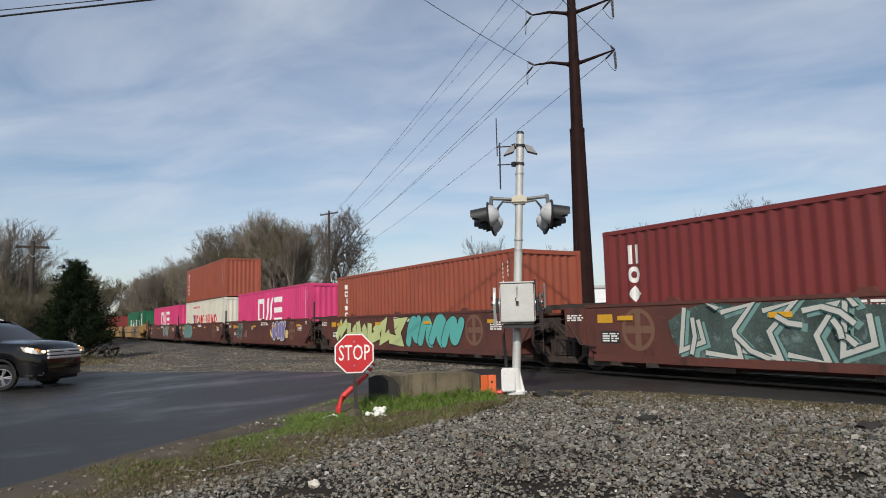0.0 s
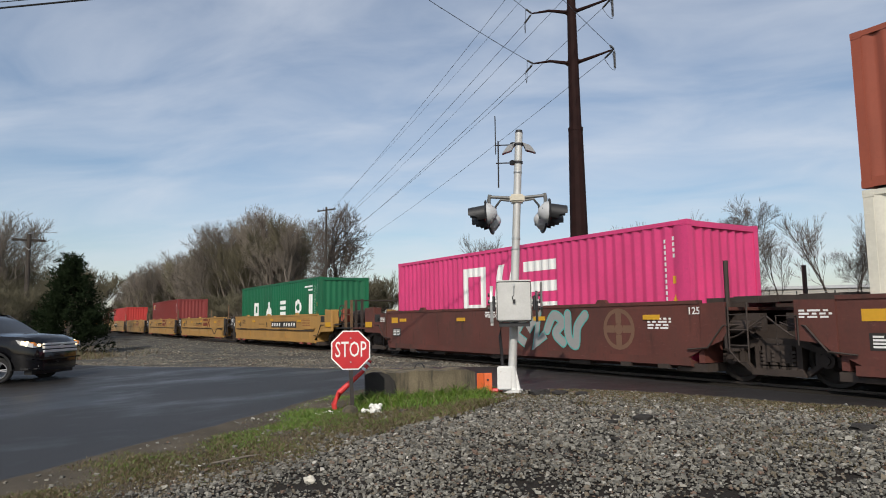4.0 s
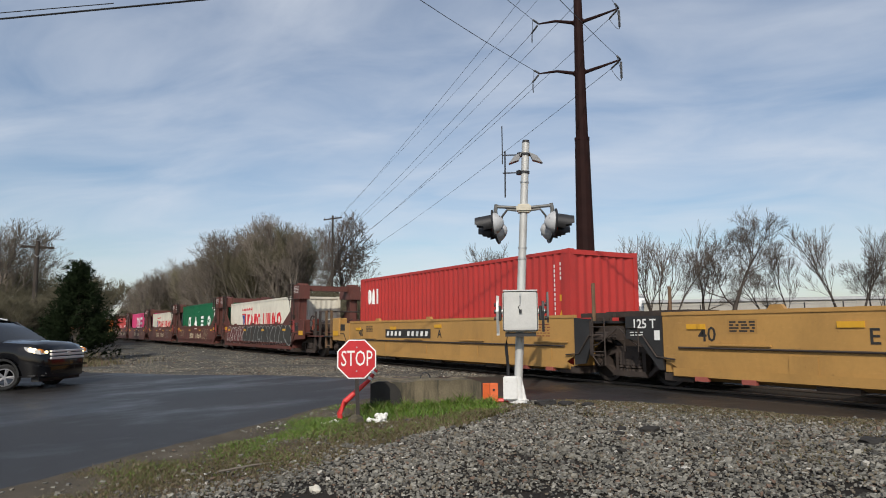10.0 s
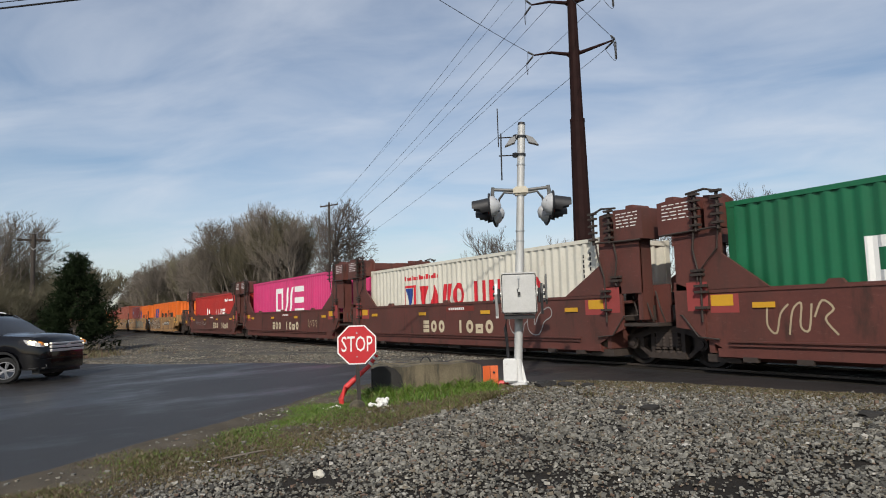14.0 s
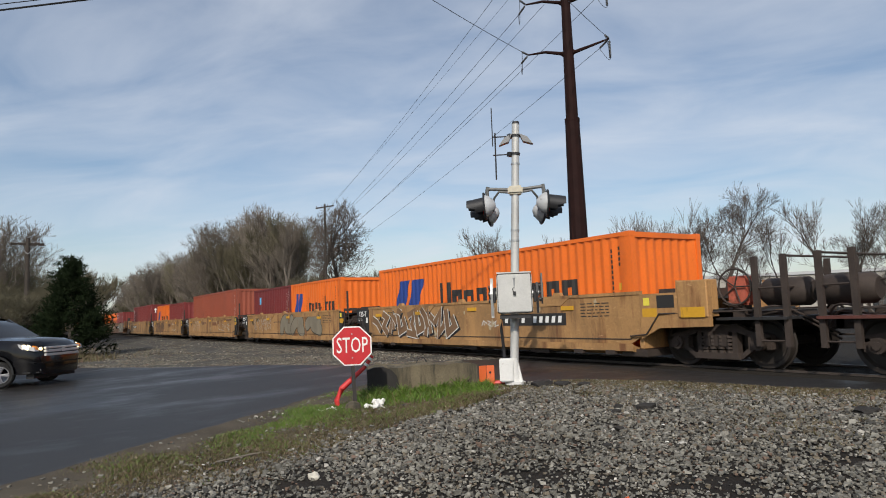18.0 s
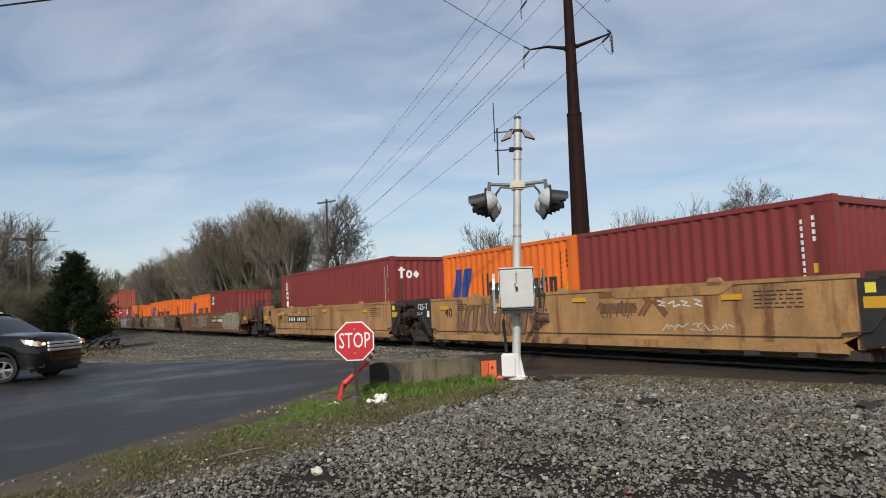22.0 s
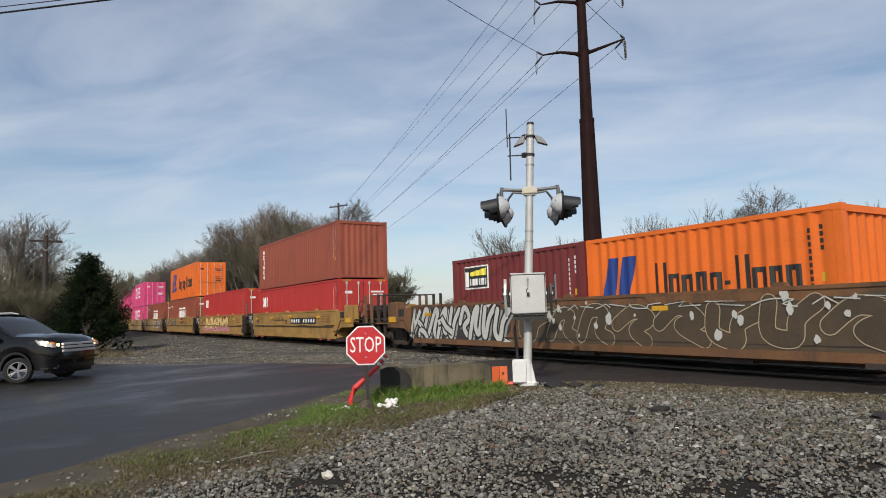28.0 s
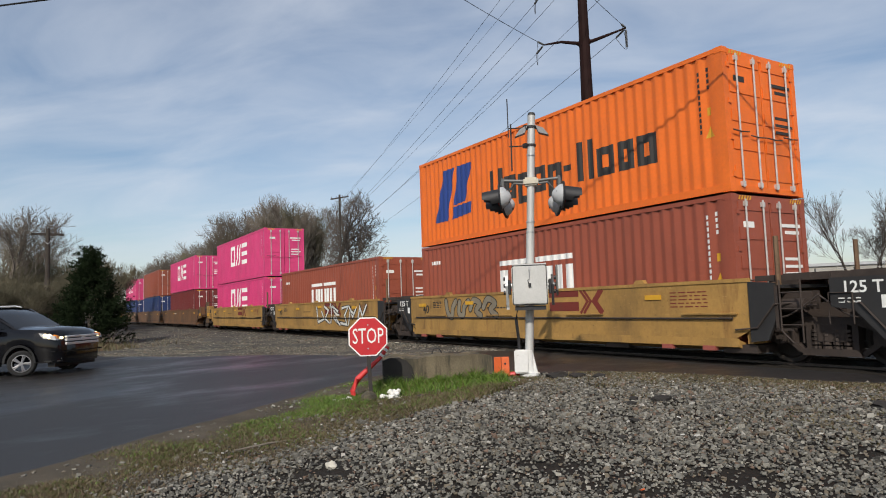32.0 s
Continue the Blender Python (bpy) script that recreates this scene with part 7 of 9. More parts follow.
def gate_arm_pieces():
    """Pieces of a broken gate arm: a bent red bar behind the sign, orange plates by the block."""
    g = ground_z(0, -6.6)
    ob = thing("broken_gate_arm", "bent red plastic arm piece leaning behind the stop sign", "gate arm", Matrix.Translation((-10.1, -6.85, g - 0.02)))
    r, aw = Vector((0.41, 0.91, 0)), Vector((-0.91, 0.41, 0))
    bm = bmesh.new()
    way = [(-0.17, -0.02), (-0.19, 0.10), (-0.10, 0.28), (0.08, 0.44), (0.27, 0.60), (0.40, 0.78)]
    tube(bm, [r * u + Vector((0, 0, z)) for u, z in way], [0.040, 0.045, 0.05, 0.042, 0.032, 0.032], 10)
    part("arm", bm, M_REDPLASTIC, ob, "", True)
    for k in (0.12, 0.62):
        bm = bmesh.new()
        p = r * (0.27 + 0.13 * k) + Vector((0, 0, 0.60 + 0.18 * k))
        tube(bm, [p, p + r * 0.026 + Vector((0, 0, 0.036))], 0.040, 10)
        part("stripe", bm, M_WHITE, ob, "white reflective stripe")
    m_or = mat("faded_orange_paint", (0.66, 0.13, 0.035), 0.5, var=0.15, scale=5, stain=(0.5, 0.25, 0.15), amount=0.2)
    at = Vector((-9.78, -4.33, ground_z(0, -4.3) - 0.03))
    ob = thing("orange_panel", "faded orange hinged panel standing against the concrete block", "panel", Matrix.Translation(at) @ pose(0, 0, 0, 0, 0, 60))
    for x0, x1, yaw in ((-0.14, 0.0, 25), (0.01, 0.15, -12)):
        bm = bmesh.new()
        box(bm, x0, x1, -0.012, 0.012, 0.02, 0.40)
        soften(bm, 0.006)
        p = part("leaf", bm, m_or, ob)
        p.matrix_basis = pose(0, 0, 0, 0, 0, yaw)
    bm = bmesh.new()
    disc(bm, (0.07, -0.03, 0.28), (0, 1, 0), 0.02, 0.03, 8)
    part("bolt", bm, M_HOOD, ob)
    ob = thing("red_arm_base", "broken red gate arm piece lying at the mast's foot", "gate arm", Matrix.Translation((-9.72, -4.12, ground_z(0, -4.1) - 0.01)))
    bm = bmesh.new()
    tube(bm, [RIGHT * -0.18 + Vector((0, 0, 0.04)), RIGHT * 0.0 + Vector((0, 0, 0.05)), RIGHT * 0.2 + Vector((0, 0, 0.06))], [0.045, 0.05, 0.04], 8)
    box(bm, 0.0, 0.1, 0.08, 0.2, 0.0, 0.13)
    part("arm", bm, M_REDPLASTIC, ob)


gate_arm_pieces()

# ---- the waiting car ----
def waiting_car():
    """A large dark sport-utility car, waiting with its lights on; local x forward, origin under the front axle."""
    g = ground_z(0, -11.6)
    ob = thing("car", "black sport utility car waiting on the road, headlights on", "car", Matrix.Translation((-22.6, -11.18, g + 0.002)) @ pose(0, 0, 0, 0, 0, 53) @ Matrix.Diagonal((1.08, 1.08, 1.08, 1)))
    M_CAR = mat("black_car_paint", (0.003, 0.003, 0.004), 0.13, var=0.1, scale=1.5, bump=0.0, coat=0.5, spec=0.2)
    M_TRIM = mat("dark_plastic", (0.012, 0.012, 0.012), 0.65, var=0.2)
    M_CHROME = mat("chrome", (0.72, 0.72, 0.72), 0.35, metal=0.5, var=0.05, bump=0)
    M_GLASS = mat("tinted_glass", (0.006, 0.007, 0.009), 0.08, var=0.1, bump=0.0, spec=0.22)
    M_TYRE = mat("tyre_rubber", (0.014, 0.014, 0.014), 0.85, var=0.2, scale=8)
    M_LIT = bpy.data.materials.new("lit_headlamp")
    M_LIT.use_nodes = True
    b = M_LIT.node_tree.nodes["Principled BSDF"]
    b.inputs["Base Color"].default_value = (0.9, 0.85, 0.7, 1)
    b.inputs["Emission Color"].default_value = (1.0, 0.74, 0.34, 1)
    b.inputs["Emission Strength"].default_value = 3.5
    M_AMB = mat("amber_lens", (0.75, 0.25, 0.02), 0.2, var=0.1)

    def bottom(x):
        z = 0.30
        for c in (0.0, -2.86):
            d = abs(x - c)
            if d < 0.41:
                z = max(z, 0.335 + math.sqrt(max(0.41 ** 2 - d * d, 0)) * 0.98)
        return z

    XB = [1.02, 0.99, 0.92, 0.80, 0.62, 0.41, 0.395, 0.33, 0.2, 0.0, -0.2, -0.33, -0.395, -0.41, -0.7, -1.2, -1.8, -2.45, -2.465, -2.53, -2.66, -2.75, -2.86, -2.97, -3.06, -3.19, -3.255, -3.27, -3.5, -3.8, -3.98, -4.02]
    top = lambda x: float(np.interp(x, [-4.02, -3.9, -1.0, -0.4, 0.6, 0.88, 1.02], [1.0, 1.14, 1.17, 1.22, 1.17, 1.09, 0.84]))
    hw = lambda x: float(np.interp(x, [-4.02, -3.8, -3.0, 0.3, 0.7, 0.95, 1.02], [0.84, 0.96, 1.0, 0.99, 0.95, 0.80, 0.66]))
    bm = bmesh.new()
    rings = []
    for x in XB:
        zb, zt, w = bottom(x), top(x), hw(x)
        pts = [(w * 0.72, zb), (w * 0.96, zb + 0.02), (w, zb + (zt - zb) * 0.3), (w * 1.0, zb + (zt - zb) * 0.62), (w * 0.97, zt - 0.12), (w * 0.90, zt - 0.02), (w * 0.6, zt + 0.035), (0, zt + 0.055)]
        ring = [(x, y, z) for y, z in pts] + [(x, -y, z) for y, z in pts[-2::-1]]
        rings.append([bm.verts.new(p) for p in ring])
    for a, b_ in zip(rings, rings[1:]):
        for k in range(len(a) - 1):
            bm.faces.new((a[k], a[k + 1], b_[k + 1], b_[k]))
        bm.faces.new((a[-1], a[0], b_[0], b_[-1]))
    bm.faces.new(rings[0]); bm.faces.new(rings[-1][::-1])
    part("body", bm, M_CAR, ob, "", True)
    # cabin: glass all round, roof and pillars
    cab = [(-0.18, 0.86, 1.21), (-0.72, 0.83, 1.53), (-1.12, 0.78, 1.72), (-1.9, 0.76, 1.78), (-3.2, 0.75, 1.77), (-3.75, 0.74, 1.65), (-3.98, 0.86, 1.16)]
    bm = bmesh.new()
    rings = []
    for x, w, z in cab:
        rings.append([bm.verts.new(p) for p in ((x, -0.92 if z > 1.2 else -w, 1.06), (x, -w, z), (x, -w * 0.5, z + 0.02), (x, 0, z + 0.03), (x, w * 0.5, z + 0.02), (x, w, z), (x, 0.92 if z > 1.2 else w, 1.06))])
    for a, b_ in zip(rings, rings[1:]):
        for k in range(6):
            bm.faces.new((a[k], a[k + 1], b_[k + 1], b_[k]))
    part("window_glass", bm, M_GLASS, ob, "dark tinted windows", True)
    bm = bmesh.new()
    rings = []
    for x, w, z in cab[2:6]:
        rings.append([bm.verts.new(p) for p in ((x, -w - 0.02, z - 0.05), (x, -w, z + 0.012), (x, -w * 0.5, z + 0.04), (x, 0, z + 0.048), (x, w * 0.5, z + 0.04), (x, w, z + 0.012), (x, w + 0.02, z - 0.05))])
    for a, b_ in zip(rings, rings[1:]):
        for k in range(6):
            bm.faces.new((a[k], a[k + 1], b_[k + 1], b_[k]))
    part("roof", bm, M_CAR, ob, "", True)
    for sy in (-1, 1):
        for p, q in (((-0.18, 0.87, 1.16), (-1.12, 0.79, 1.70)), ((-1.75, 0.925, 1.08), (-1.85, 0.78, 1.73)), ((-2.85, 0.925, 1.08), (-2.95, 0.77, 1.73))):
            bm = bmesh.new()
            tube(bm, [(p[0], sy * p[1], p[2]), (q[0], sy * q[1], q[2])], 0.045, 6)
            part("pillar", bm, M_CAR, ob)
        bm = bmesh.new()
        tube(bm, [(-1.3, sy * 0.72, 1.78), (-1.5, sy * 0.72, 1.82), (-3.3, sy * 0.72, 1.81), (-3.5, sy * 0.72, 1.77)], 0.018, 6)
        part("roof_rail", bm, M_CHROME, ob, "bright roof rail")
        bm = bmesh.new()
        box(bm, -0.75, -0.55, min(sy * 0.98, sy * 1.16), max(sy * 0.98, sy * 1.16), 1.10, 1.26)
        soften(bm, 0.04, 2)
        part("mirror", bm, M_CAR, ob, "", True)
        # lamps
        bm = bmesh.new()
        slab(bm, [(0.48, 1.08), (0.56, 0.95), (0.95, 0.89), (0.92, 0.99)], min(sy * 0.80, sy * 0.945), max(sy * 0.80, sy * 0.945))
        lamp = part("headlight", bm, mat("lamp_glass", (0.5, 0.5, 0.5), 0.1, var=0.05, coat=1.0), ob)
        for x, y, z, rad, ax in ((0.95, 0.74, 0.945, 0.035, 0.3), (0.66, 0.945, 1.015, 0.045, 1.4), (0.76, 0.93, 0.985, 0.062, 1.3)):
            bm = bmesh.new()
            disc(bm, (x, sy * y, z), (1, sy * ax, 0), rad, 0.05, 14)
            part("lit_bulb", bm, M_LIT, lamp, "lit headlamp bulb")
        bm = bmesh.new()
        slab(bm, [(0.84, 1.03), (0.84, 0.94), (0.95, 0.93), (0.93, 1.0)], min(sy * 0.82, sy * 0.90), max(sy * 0.82, sy * 0.90))
        part("turn_signal", bm, M_AMB, lamp)
        bm = bmesh.new()
        disc(bm, (0.965, sy * 0.70, 0.43), (1, sy * 0.3, 0), 0.045, 0.03, 12)
        part("fog_lamp", bm, M_CHROME, ob)
        for x in (0.0, -2.86):
            bm = bmesh.new()
            prev = None
            for k in range(13):
                a = math.pi * k / 12
                cur = [bm.verts.new((x + r * math.cos(a), sy * y, 0.335 + r * math.sin(a))) for r, y in ((0.40, 1.0), (0.46, 1.01), (0.40, 0.9))]
                if prev:
                    bm.faces.new((prev[0], cur[0], cur[1], prev[1]))
                    bm.faces.new((prev[0], cur[0], cur[2], prev[2]))
                prev = cur
            part("wheel_arch", bm, M_TRIM, ob)
        bm = bmesh.new()
        box(bm, -2.3, -0.55, min(sy * 0.9, sy * 1.01), max(sy * 0.9, sy * 1.01), 0.26, 0.36)
        part("sill", bm, M_TRIM, ob)
        for x0, x1 in ((-1.7, -0.6), (-2.85, -1.75)):
            bm = bmesh.new()
            box(bm, x0 + 0.75, x0 + 0.95, min(sy * 0.99, sy * 1.03), max(sy * 0.99, sy * 1.03), 0.9, 0.93)
            part("door_handle", bm, M_CHROME, ob)
    # grille, bumper
    for z0, z1, m in ((0.755, 0.82, M_CHROME), (0.85, 0.915, M_CHROME), (0.94, 0.99, M_CHROME)):
        bm = bmesh.new()
        slab_x(bm, [(-0.66, z0), (0.66, z0), (0.66, z1), (-0.66, z1)], 0.97, 1.05)
        soften(bm, 0.01)
        part("grille_bar", bm, m, ob, "chrome grille bar")
    bm = bmesh.new()
    box(bm, 0.95, 1.03, -0.6, 0.6, 0.77, 0.99)
    part("grille", bm, M_TRIM, ob)
    bm = bmesh.new()
    tube(bm, [(1.045, -0.0, 0.892), (1.062, 0.0, 0.892)], 0.05, 14)
    bmesh.ops.scale(bm, vec=(1, 1.9, 1), verts=bm.verts[:])
    part("badge", bm, M_CHROME, ob)
    bm = bmesh.new()
    box(bm, 0.62, 1.06, -0.93, 0.93, 0.44, 0.75)
    soften(bm, 0.14, 4)
    part("bumper", bm, M_CAR, ob, "", True)
    bm = bmesh.new()
    box(bm, 0.50, 0.98, -0.95, 0.95, 0.21, 0.52)
    soften(bm, 0.14, 4)
    part("lower_bumper", bm, M_TRIM, ob)
    # wheels
    def wheel_set(x, sy, steer):
        at = pose(x, sy * 0.88, 0.325, 0, 0, steer) @ Matrix.Diagonal((0.88, 1, 0.88, 1))
        bm = bmesh.new()
        n, prof = 28, [(-0.11, 0.24), (-0.12, 0.33), (-0.09, 0.37), (0.09, 0.37), (0.12, 0.33), (0.11, 0.24)]
        rings = [[bm.verts.new((r * math.cos(k * math.tau / n), o, r * math.sin(k * math.tau / n))) for k in range(n)] for o, r in prof]
        for a, b_ in zip(rings, rings[1:]):
            for k in range(n):
                bm.faces.new((a[k], a[(k + 1) % n], b_[(k + 1) % n], b_[k]))
        w = part("wheel", bm, M_TYRE, ob, "black tyre", True)
        w.matrix_basis = at
        bm = bmesh.new()
        for k in range(5):
            a = k * math.tau / 5
            for da in (-0.13, 0.13):
                tube(bm, [(0.04 * math.cos(a), sy * 0.10, 0.04 * math.sin(a)), (0.235 * math.cos(a + da), sy * 0.115, 0.235 * math.sin(a + da))], [0.03, 0.022], 6)
        tube(bm, [(0, sy * 0.08, 0), (0, sy * 0.125, 0)], 0.055, 12)
        for k in range(28):
            a0, a1 = k * math.tau / 28, (k + 1) * math.tau / 28
            tube(bm, [(0.24 * math.cos(a0), sy * 0.11, 0.24 * math.sin(a0)), (0.24 * math.cos(a1), sy * 0.11, 0.24 * math.sin(a1))], 0.014, 5, False)
        part("rim", bm, mat("alloy", (0.30, 0.30, 0.31), 0.5, metal=0.6, var=0.1), w, "silver alloy rim", True)
    for sy in (-1, 1):
        wheel_set(0.0, sy, 26)
        wheel_set(-2.86, sy, 0)
    return ob


waiting_car()

# ---- trees, pylon, wires, buildings ----
M_BARK = mat("grey_bark", (0.15, 0.128, 0.106), 0.95, var=0.3, scale=3, bump=0.4, spec=0.2)
M_TWIG = mat("bare_twigs", (0.165, 0.142, 0.118), 0.95, var=0.25, scale=2, bump=0.0, piece=0.25, spec=0.1)
M_BUD = mat("budding_twigs", (0.122, 0.110, 0.074), 0.95, var=0.25, scale=2, bump=0.0, piece=0.25, spec=0.1)
M_DARKBARK = mat("dark_bark", (0.065, 0.053, 0.045), 0.95, var=0.3, scale=3, bump=0.4, spec=0.2)
M_DARKTWIG = mat("dark_twigs", (0.115, 0.097, 0.083), 0.95, var=0.25, scale=2, bump=0.0, spec=0.1)


def tube_rows(vs, fs, p, q, r0, r1, n):
    d = (q - p).normalized()
    s = d.cross((0, 0, 1) if abs(d.z) < 0.9 else (1, 0, 0)).normalized()
    u = s.cross(d)
    o = len(vs)
    for c, r in ((p, r0), (q, r1)):
        for k in range(n):
            a = k * math.tau / n
            vs.append(c + (s * math.cos(a) + u * math.sin(a)) * r)
    for k in range(n):
        j = (k + 1) % n
        fs.append((o + k, o + j, o + n + j, o + n + k))


def bare_tree_meshes(seed, height, spread=1.0, stems=1, fine=5, up=0.3, thick=1.0, least=0.0065, dark=False):
    """Wood and twigs of a leafless tree, as two meshes, its foot at the origin."""
    rng = random.Random(seed)
    wood, twig = ([], []), ([], [])

    def grow(p, d, length, r, level):
        n = 3 if level < 2 else 2
        for k in range(n):
            e = (d + Vector((rng.gauss(0, 0.16), rng.gauss(0, 0.16), rng.gauss(0.05, 0.08))) * (0.35 if level == 0 else 1.0)).normalized()
            q = p + e * length / n
            r1 = r * 0.82
            sides = 6 if level == 0 else 4 if level < 3 else 3
            tube_rows(*(wood if level < 3 else twig), p, q, r, r1, sides)
            if level < fine and (k > 0 or level > 0):
                for b in range(1 if level == 0 else 2 if level < fine - 1 else 3):
                    az = rng.uniform(0, math.tau)
                    side = e.cross(Vector((math.cos(az), math.sin(az), 0.3))).normalized()
                    f = (e * rng.uniform(0.55, 1.0) + side * rng.uniform(0.5, 1.0) * spread + Vector((0, 0, up))).normalized()
                    grow(q, f, length * rng.uniform(0.5, 0.74), max(r1 * rng.uniform(0.42, 0.62), least), level + 1)
            p, d, r = q, e, r1
        if level < fine:
            grow(p, d, length * 0.62, max(r * 0.8, least), level + 1)

    for s in range(stems):
        a = rng.uniform(0, math.tau)
        tilt = 0.12 if stems == 1 else 0.38
        grow(Vector((rng.uniform(-0.3, 0.3), rng.uniform(-0.3, 0.3), 0)) * (stems > 1), Vector((math.cos(a) * tilt, math.sin(a) * tilt, 1)).normalized(), height * 0.40, height * 0.016 * thick / (1 if stems == 1 else 1.4), 0)
    out = []
    for name, (vs, fs), m in (("trunk", wood, M_DARKBARK if dark else M_BARK), ("crown", twig, M_DARKTWIG if dark else M_TWIG if seed % 2 else M_BUD)):
        top = max(v.z for v in vs)
        me = bpy.data.meshes.new(name)
        me.from_pydata(vs, [], fs)
        me.materials.append(m)
        out.append((name, me, top))
    return out, max(o[2] for o in out)


# forms: wood's trees, brush, broad tree, slim tree, fan of stems, round-crowned tree
FORMS = [bare_tree_meshes(s, 10, sp, st, fi, up, th, le) for s, sp, st, fi, up, th, le in (
    (1, 0.75, 1, 5, 0.35, 1.5, 0.008), (2, 0.7, 3, 5, 0.45, 1.5, 0.008), (3, 0.65, 1, 4, 0.4, 1.3, 0.012), (4, 0.8, 5, 4, 0.5, 1.2, 0.013), (5, 0.85, 2, 5, 0.4, 1.5, 0.008), (8, 0.5, 7, 4, 0.7, 1.1, 0.014))]
FORMS.append(bare_tree_meshes(14, 10, 1.0, 1, 5, 0.16, 2.3, 0.011, True))
FORMS.append(bare_tree_meshes(17, 10, 0.6, 1, 4, 0.4, 0.85, 0.0095, True))
FORMS.append(bare_tree_meshes(29, 10, 0.5, 6, 3, 0.55, 0.85, 0.012, True))
FORMS.append(bare_tree_meshes(33, 10, 0.9, 1, 5, 0.25, 1.3, 0.008, True))


def bare_tree(form, x, y, height, turn, label="leafless tree with a web of fine grey branches", group="bare trees by the track", wide=1.0):
    parts, top = FORMS[form]
    ob = thing("tree", label, "tree", pose(x, y, ground_z(x, y) - 0.1, 0, 0, turn) @ Matrix.Diagonal((height / top * wide, height / top * wide, height / top, 1)), group)
    for name, me, _ in parts:
        part_of(name, me, ob)
    return ob


rng = random.Random(21)
# the wood beyond the track: the height of its outline over the angle from the camera's side of the road
WOOD_AT = [5.0, 6.8, 7.9, 9.5, 11.4, 13.6, 15.8, 17.9, 20.5, 23.6, 25.6, 26.6, 28.4, 32]
WOOD_TAN = [0.02, 0.04, 0.068, 0.088, 0.098, 0.117, 0.147, 0.156, 0.162, 0.164, 0.145, 0.085, 0.06, 0.055]


def wood_spot(angle, y):
    """Where a tree of the wood stands, and how high it is."""
    d = (y + 11.4) / math.sin(radians(angle))
    return -d * math.cos(radians(angle)), d * float(np.interp(angle, WOOD_AT, WOOD_TAN)) * 1.07 + 1.3


for k in range(34):
    an = 6.2 + 13.0 * k / 33
    y = 20 + rng.uniform(-2, 5)
    x, h = wood_spot(an, y)
    bare_tree(rng.choice((0, 0, 1, 4)), x, y, h * rng.uniform(0.84, 1.03), rng.uniform(0, 360), "leafless tree in the wood behind the track", "trees of the wood", 0.95)
for k in range(60):      # undergrowth in front of them
    an = 5.6 + 20 * k / 59
    x, h = wood_spot(an, 16.5)
    bare_tree(rng.choice((1, 3, 5, 5)), x, 16.5 + rng.uniform(-1.5, 3), min(h * 0.5, 6.0) * rng.uniform(0.6, 1.1), rng.uniform(0, 360), "brushy leafless thicket below taller trees", "thicket by the track", 1.5)
for k in range(46):      # and closing the view between their trunks
    an = 5.2 + 19.6 * k / 45
    x, h = wood_spot(an, 27)
    bare_tree(rng.choice((3, 5)), x, 27 + rng.uniform(-2, 3), h * (0.62 if an < 17.5 else 0.4) * rng.uniform(0.75, 1.1), rng.uniform(0, 360), "dense leafless thicket deep in the wood", "thicket by the track", 1.7)
for k in range(14):      # a second row of the wood, farther back
    an = 7.5 + 11 * k / 13
    x, h = wood_spot(an, 36)
    bare_tree(rng.choice((0, 1, 4)), x, 36 + rng.uniform(-3, 4), h * rng.uniform(0.75, 0.95), rng.uniform(0, 360), "leafless tree in the wood behind the track", "trees of the wood", 1.1)
for an, y, k, t, wide in ((21.3, 20.5, 1.04, 75, 1.02), (18.6, 22.0, 0.98, 200, 0.85), (23.9, 23.0, 0.9, 310, 0.75)):
    x, h = wood_spot(an, y)
    bare_tree(6, x, y, h * k, t, "broad leafless tree with dark forked limbs", "trees of the wood", wide)
# single trees right and left of the pylon's foot
TREES_BY_PYLON = ((7, -46.2, 23.6, 9.0, 10), (7, -47.0, 25.9, 8.2, 70), (9, -43.0, 24.5, 7.4, 40), (7, -42.9, 27.6, 7.7, 160), (7, -43.1, 33.2, 6.0, 210), (8, -35.8, 31.7, 9.9, 30), (9, -35.8, 36.8, 8.6, 130), (9, -32.6, 35.4, 11.2, 250),
                  (7, -33.4, 45.5, 8.8, 80), (7, -29.2, 45.5, 10.1, 15), (7, -29.1, 47.8, 9.6, 200), (9, -29.7, 52.0, 7.8, 100), (7, -25.6, 49.4, 9.3, 300), (9, -37.3, 47.8, 8.1, 20), (5, -50.2, 25.0, 7.2, 60))
for f, x, y, h, t in TREES_BY_PYLON:
    bare_tree(f, x, y, h, t, "leafless tree with dark bare limbs at the field's edge", wide=1.0 if f != 9 else 1.1)
for k in range(16):       # low brush along the field's edge
    u = k / 15
    bare_tree(rng.choice((1, 3)), -56 + 40 * u + rng.uniform(-1, 1), 22 + 26 * u + rng.uniform(-2, 2), rng.uniform(1.8, 3.0), rng.uniform(0, 360), "low leafless brush at the field's edge", "thicket by the track", 1.5)
# trees beyond the car
for f, x, y, h, t in ((0, -62, -14.0, 10.8, 0), (4, -68, -16.5, 11.0, 90), (1, -66, -11.5, 8.2, 200), (3, -60, -12.2, 5.5, 140), (1, -58, -8.9, 6.0, 20), (3, -64, -7.2, 6.6, 310), (5, -70, -6.0, 7.4, 60), (1, -80, -4.5, 7.0, 10), (3, -55, -14.5, 5.0, 45), (1, -56, -17, 6.5, 250), (3, -90, -7.0, 8.0, 20), (1, -88, -13.0, 9.0, 80), (3, -52, -10.5, 3.6, 80), (1, -53, -7.5, 3.8, 190)):
    bare_tree(f, x, y, h, t, "leafless tree beyond the road", "trees beyond the road", 1.2)
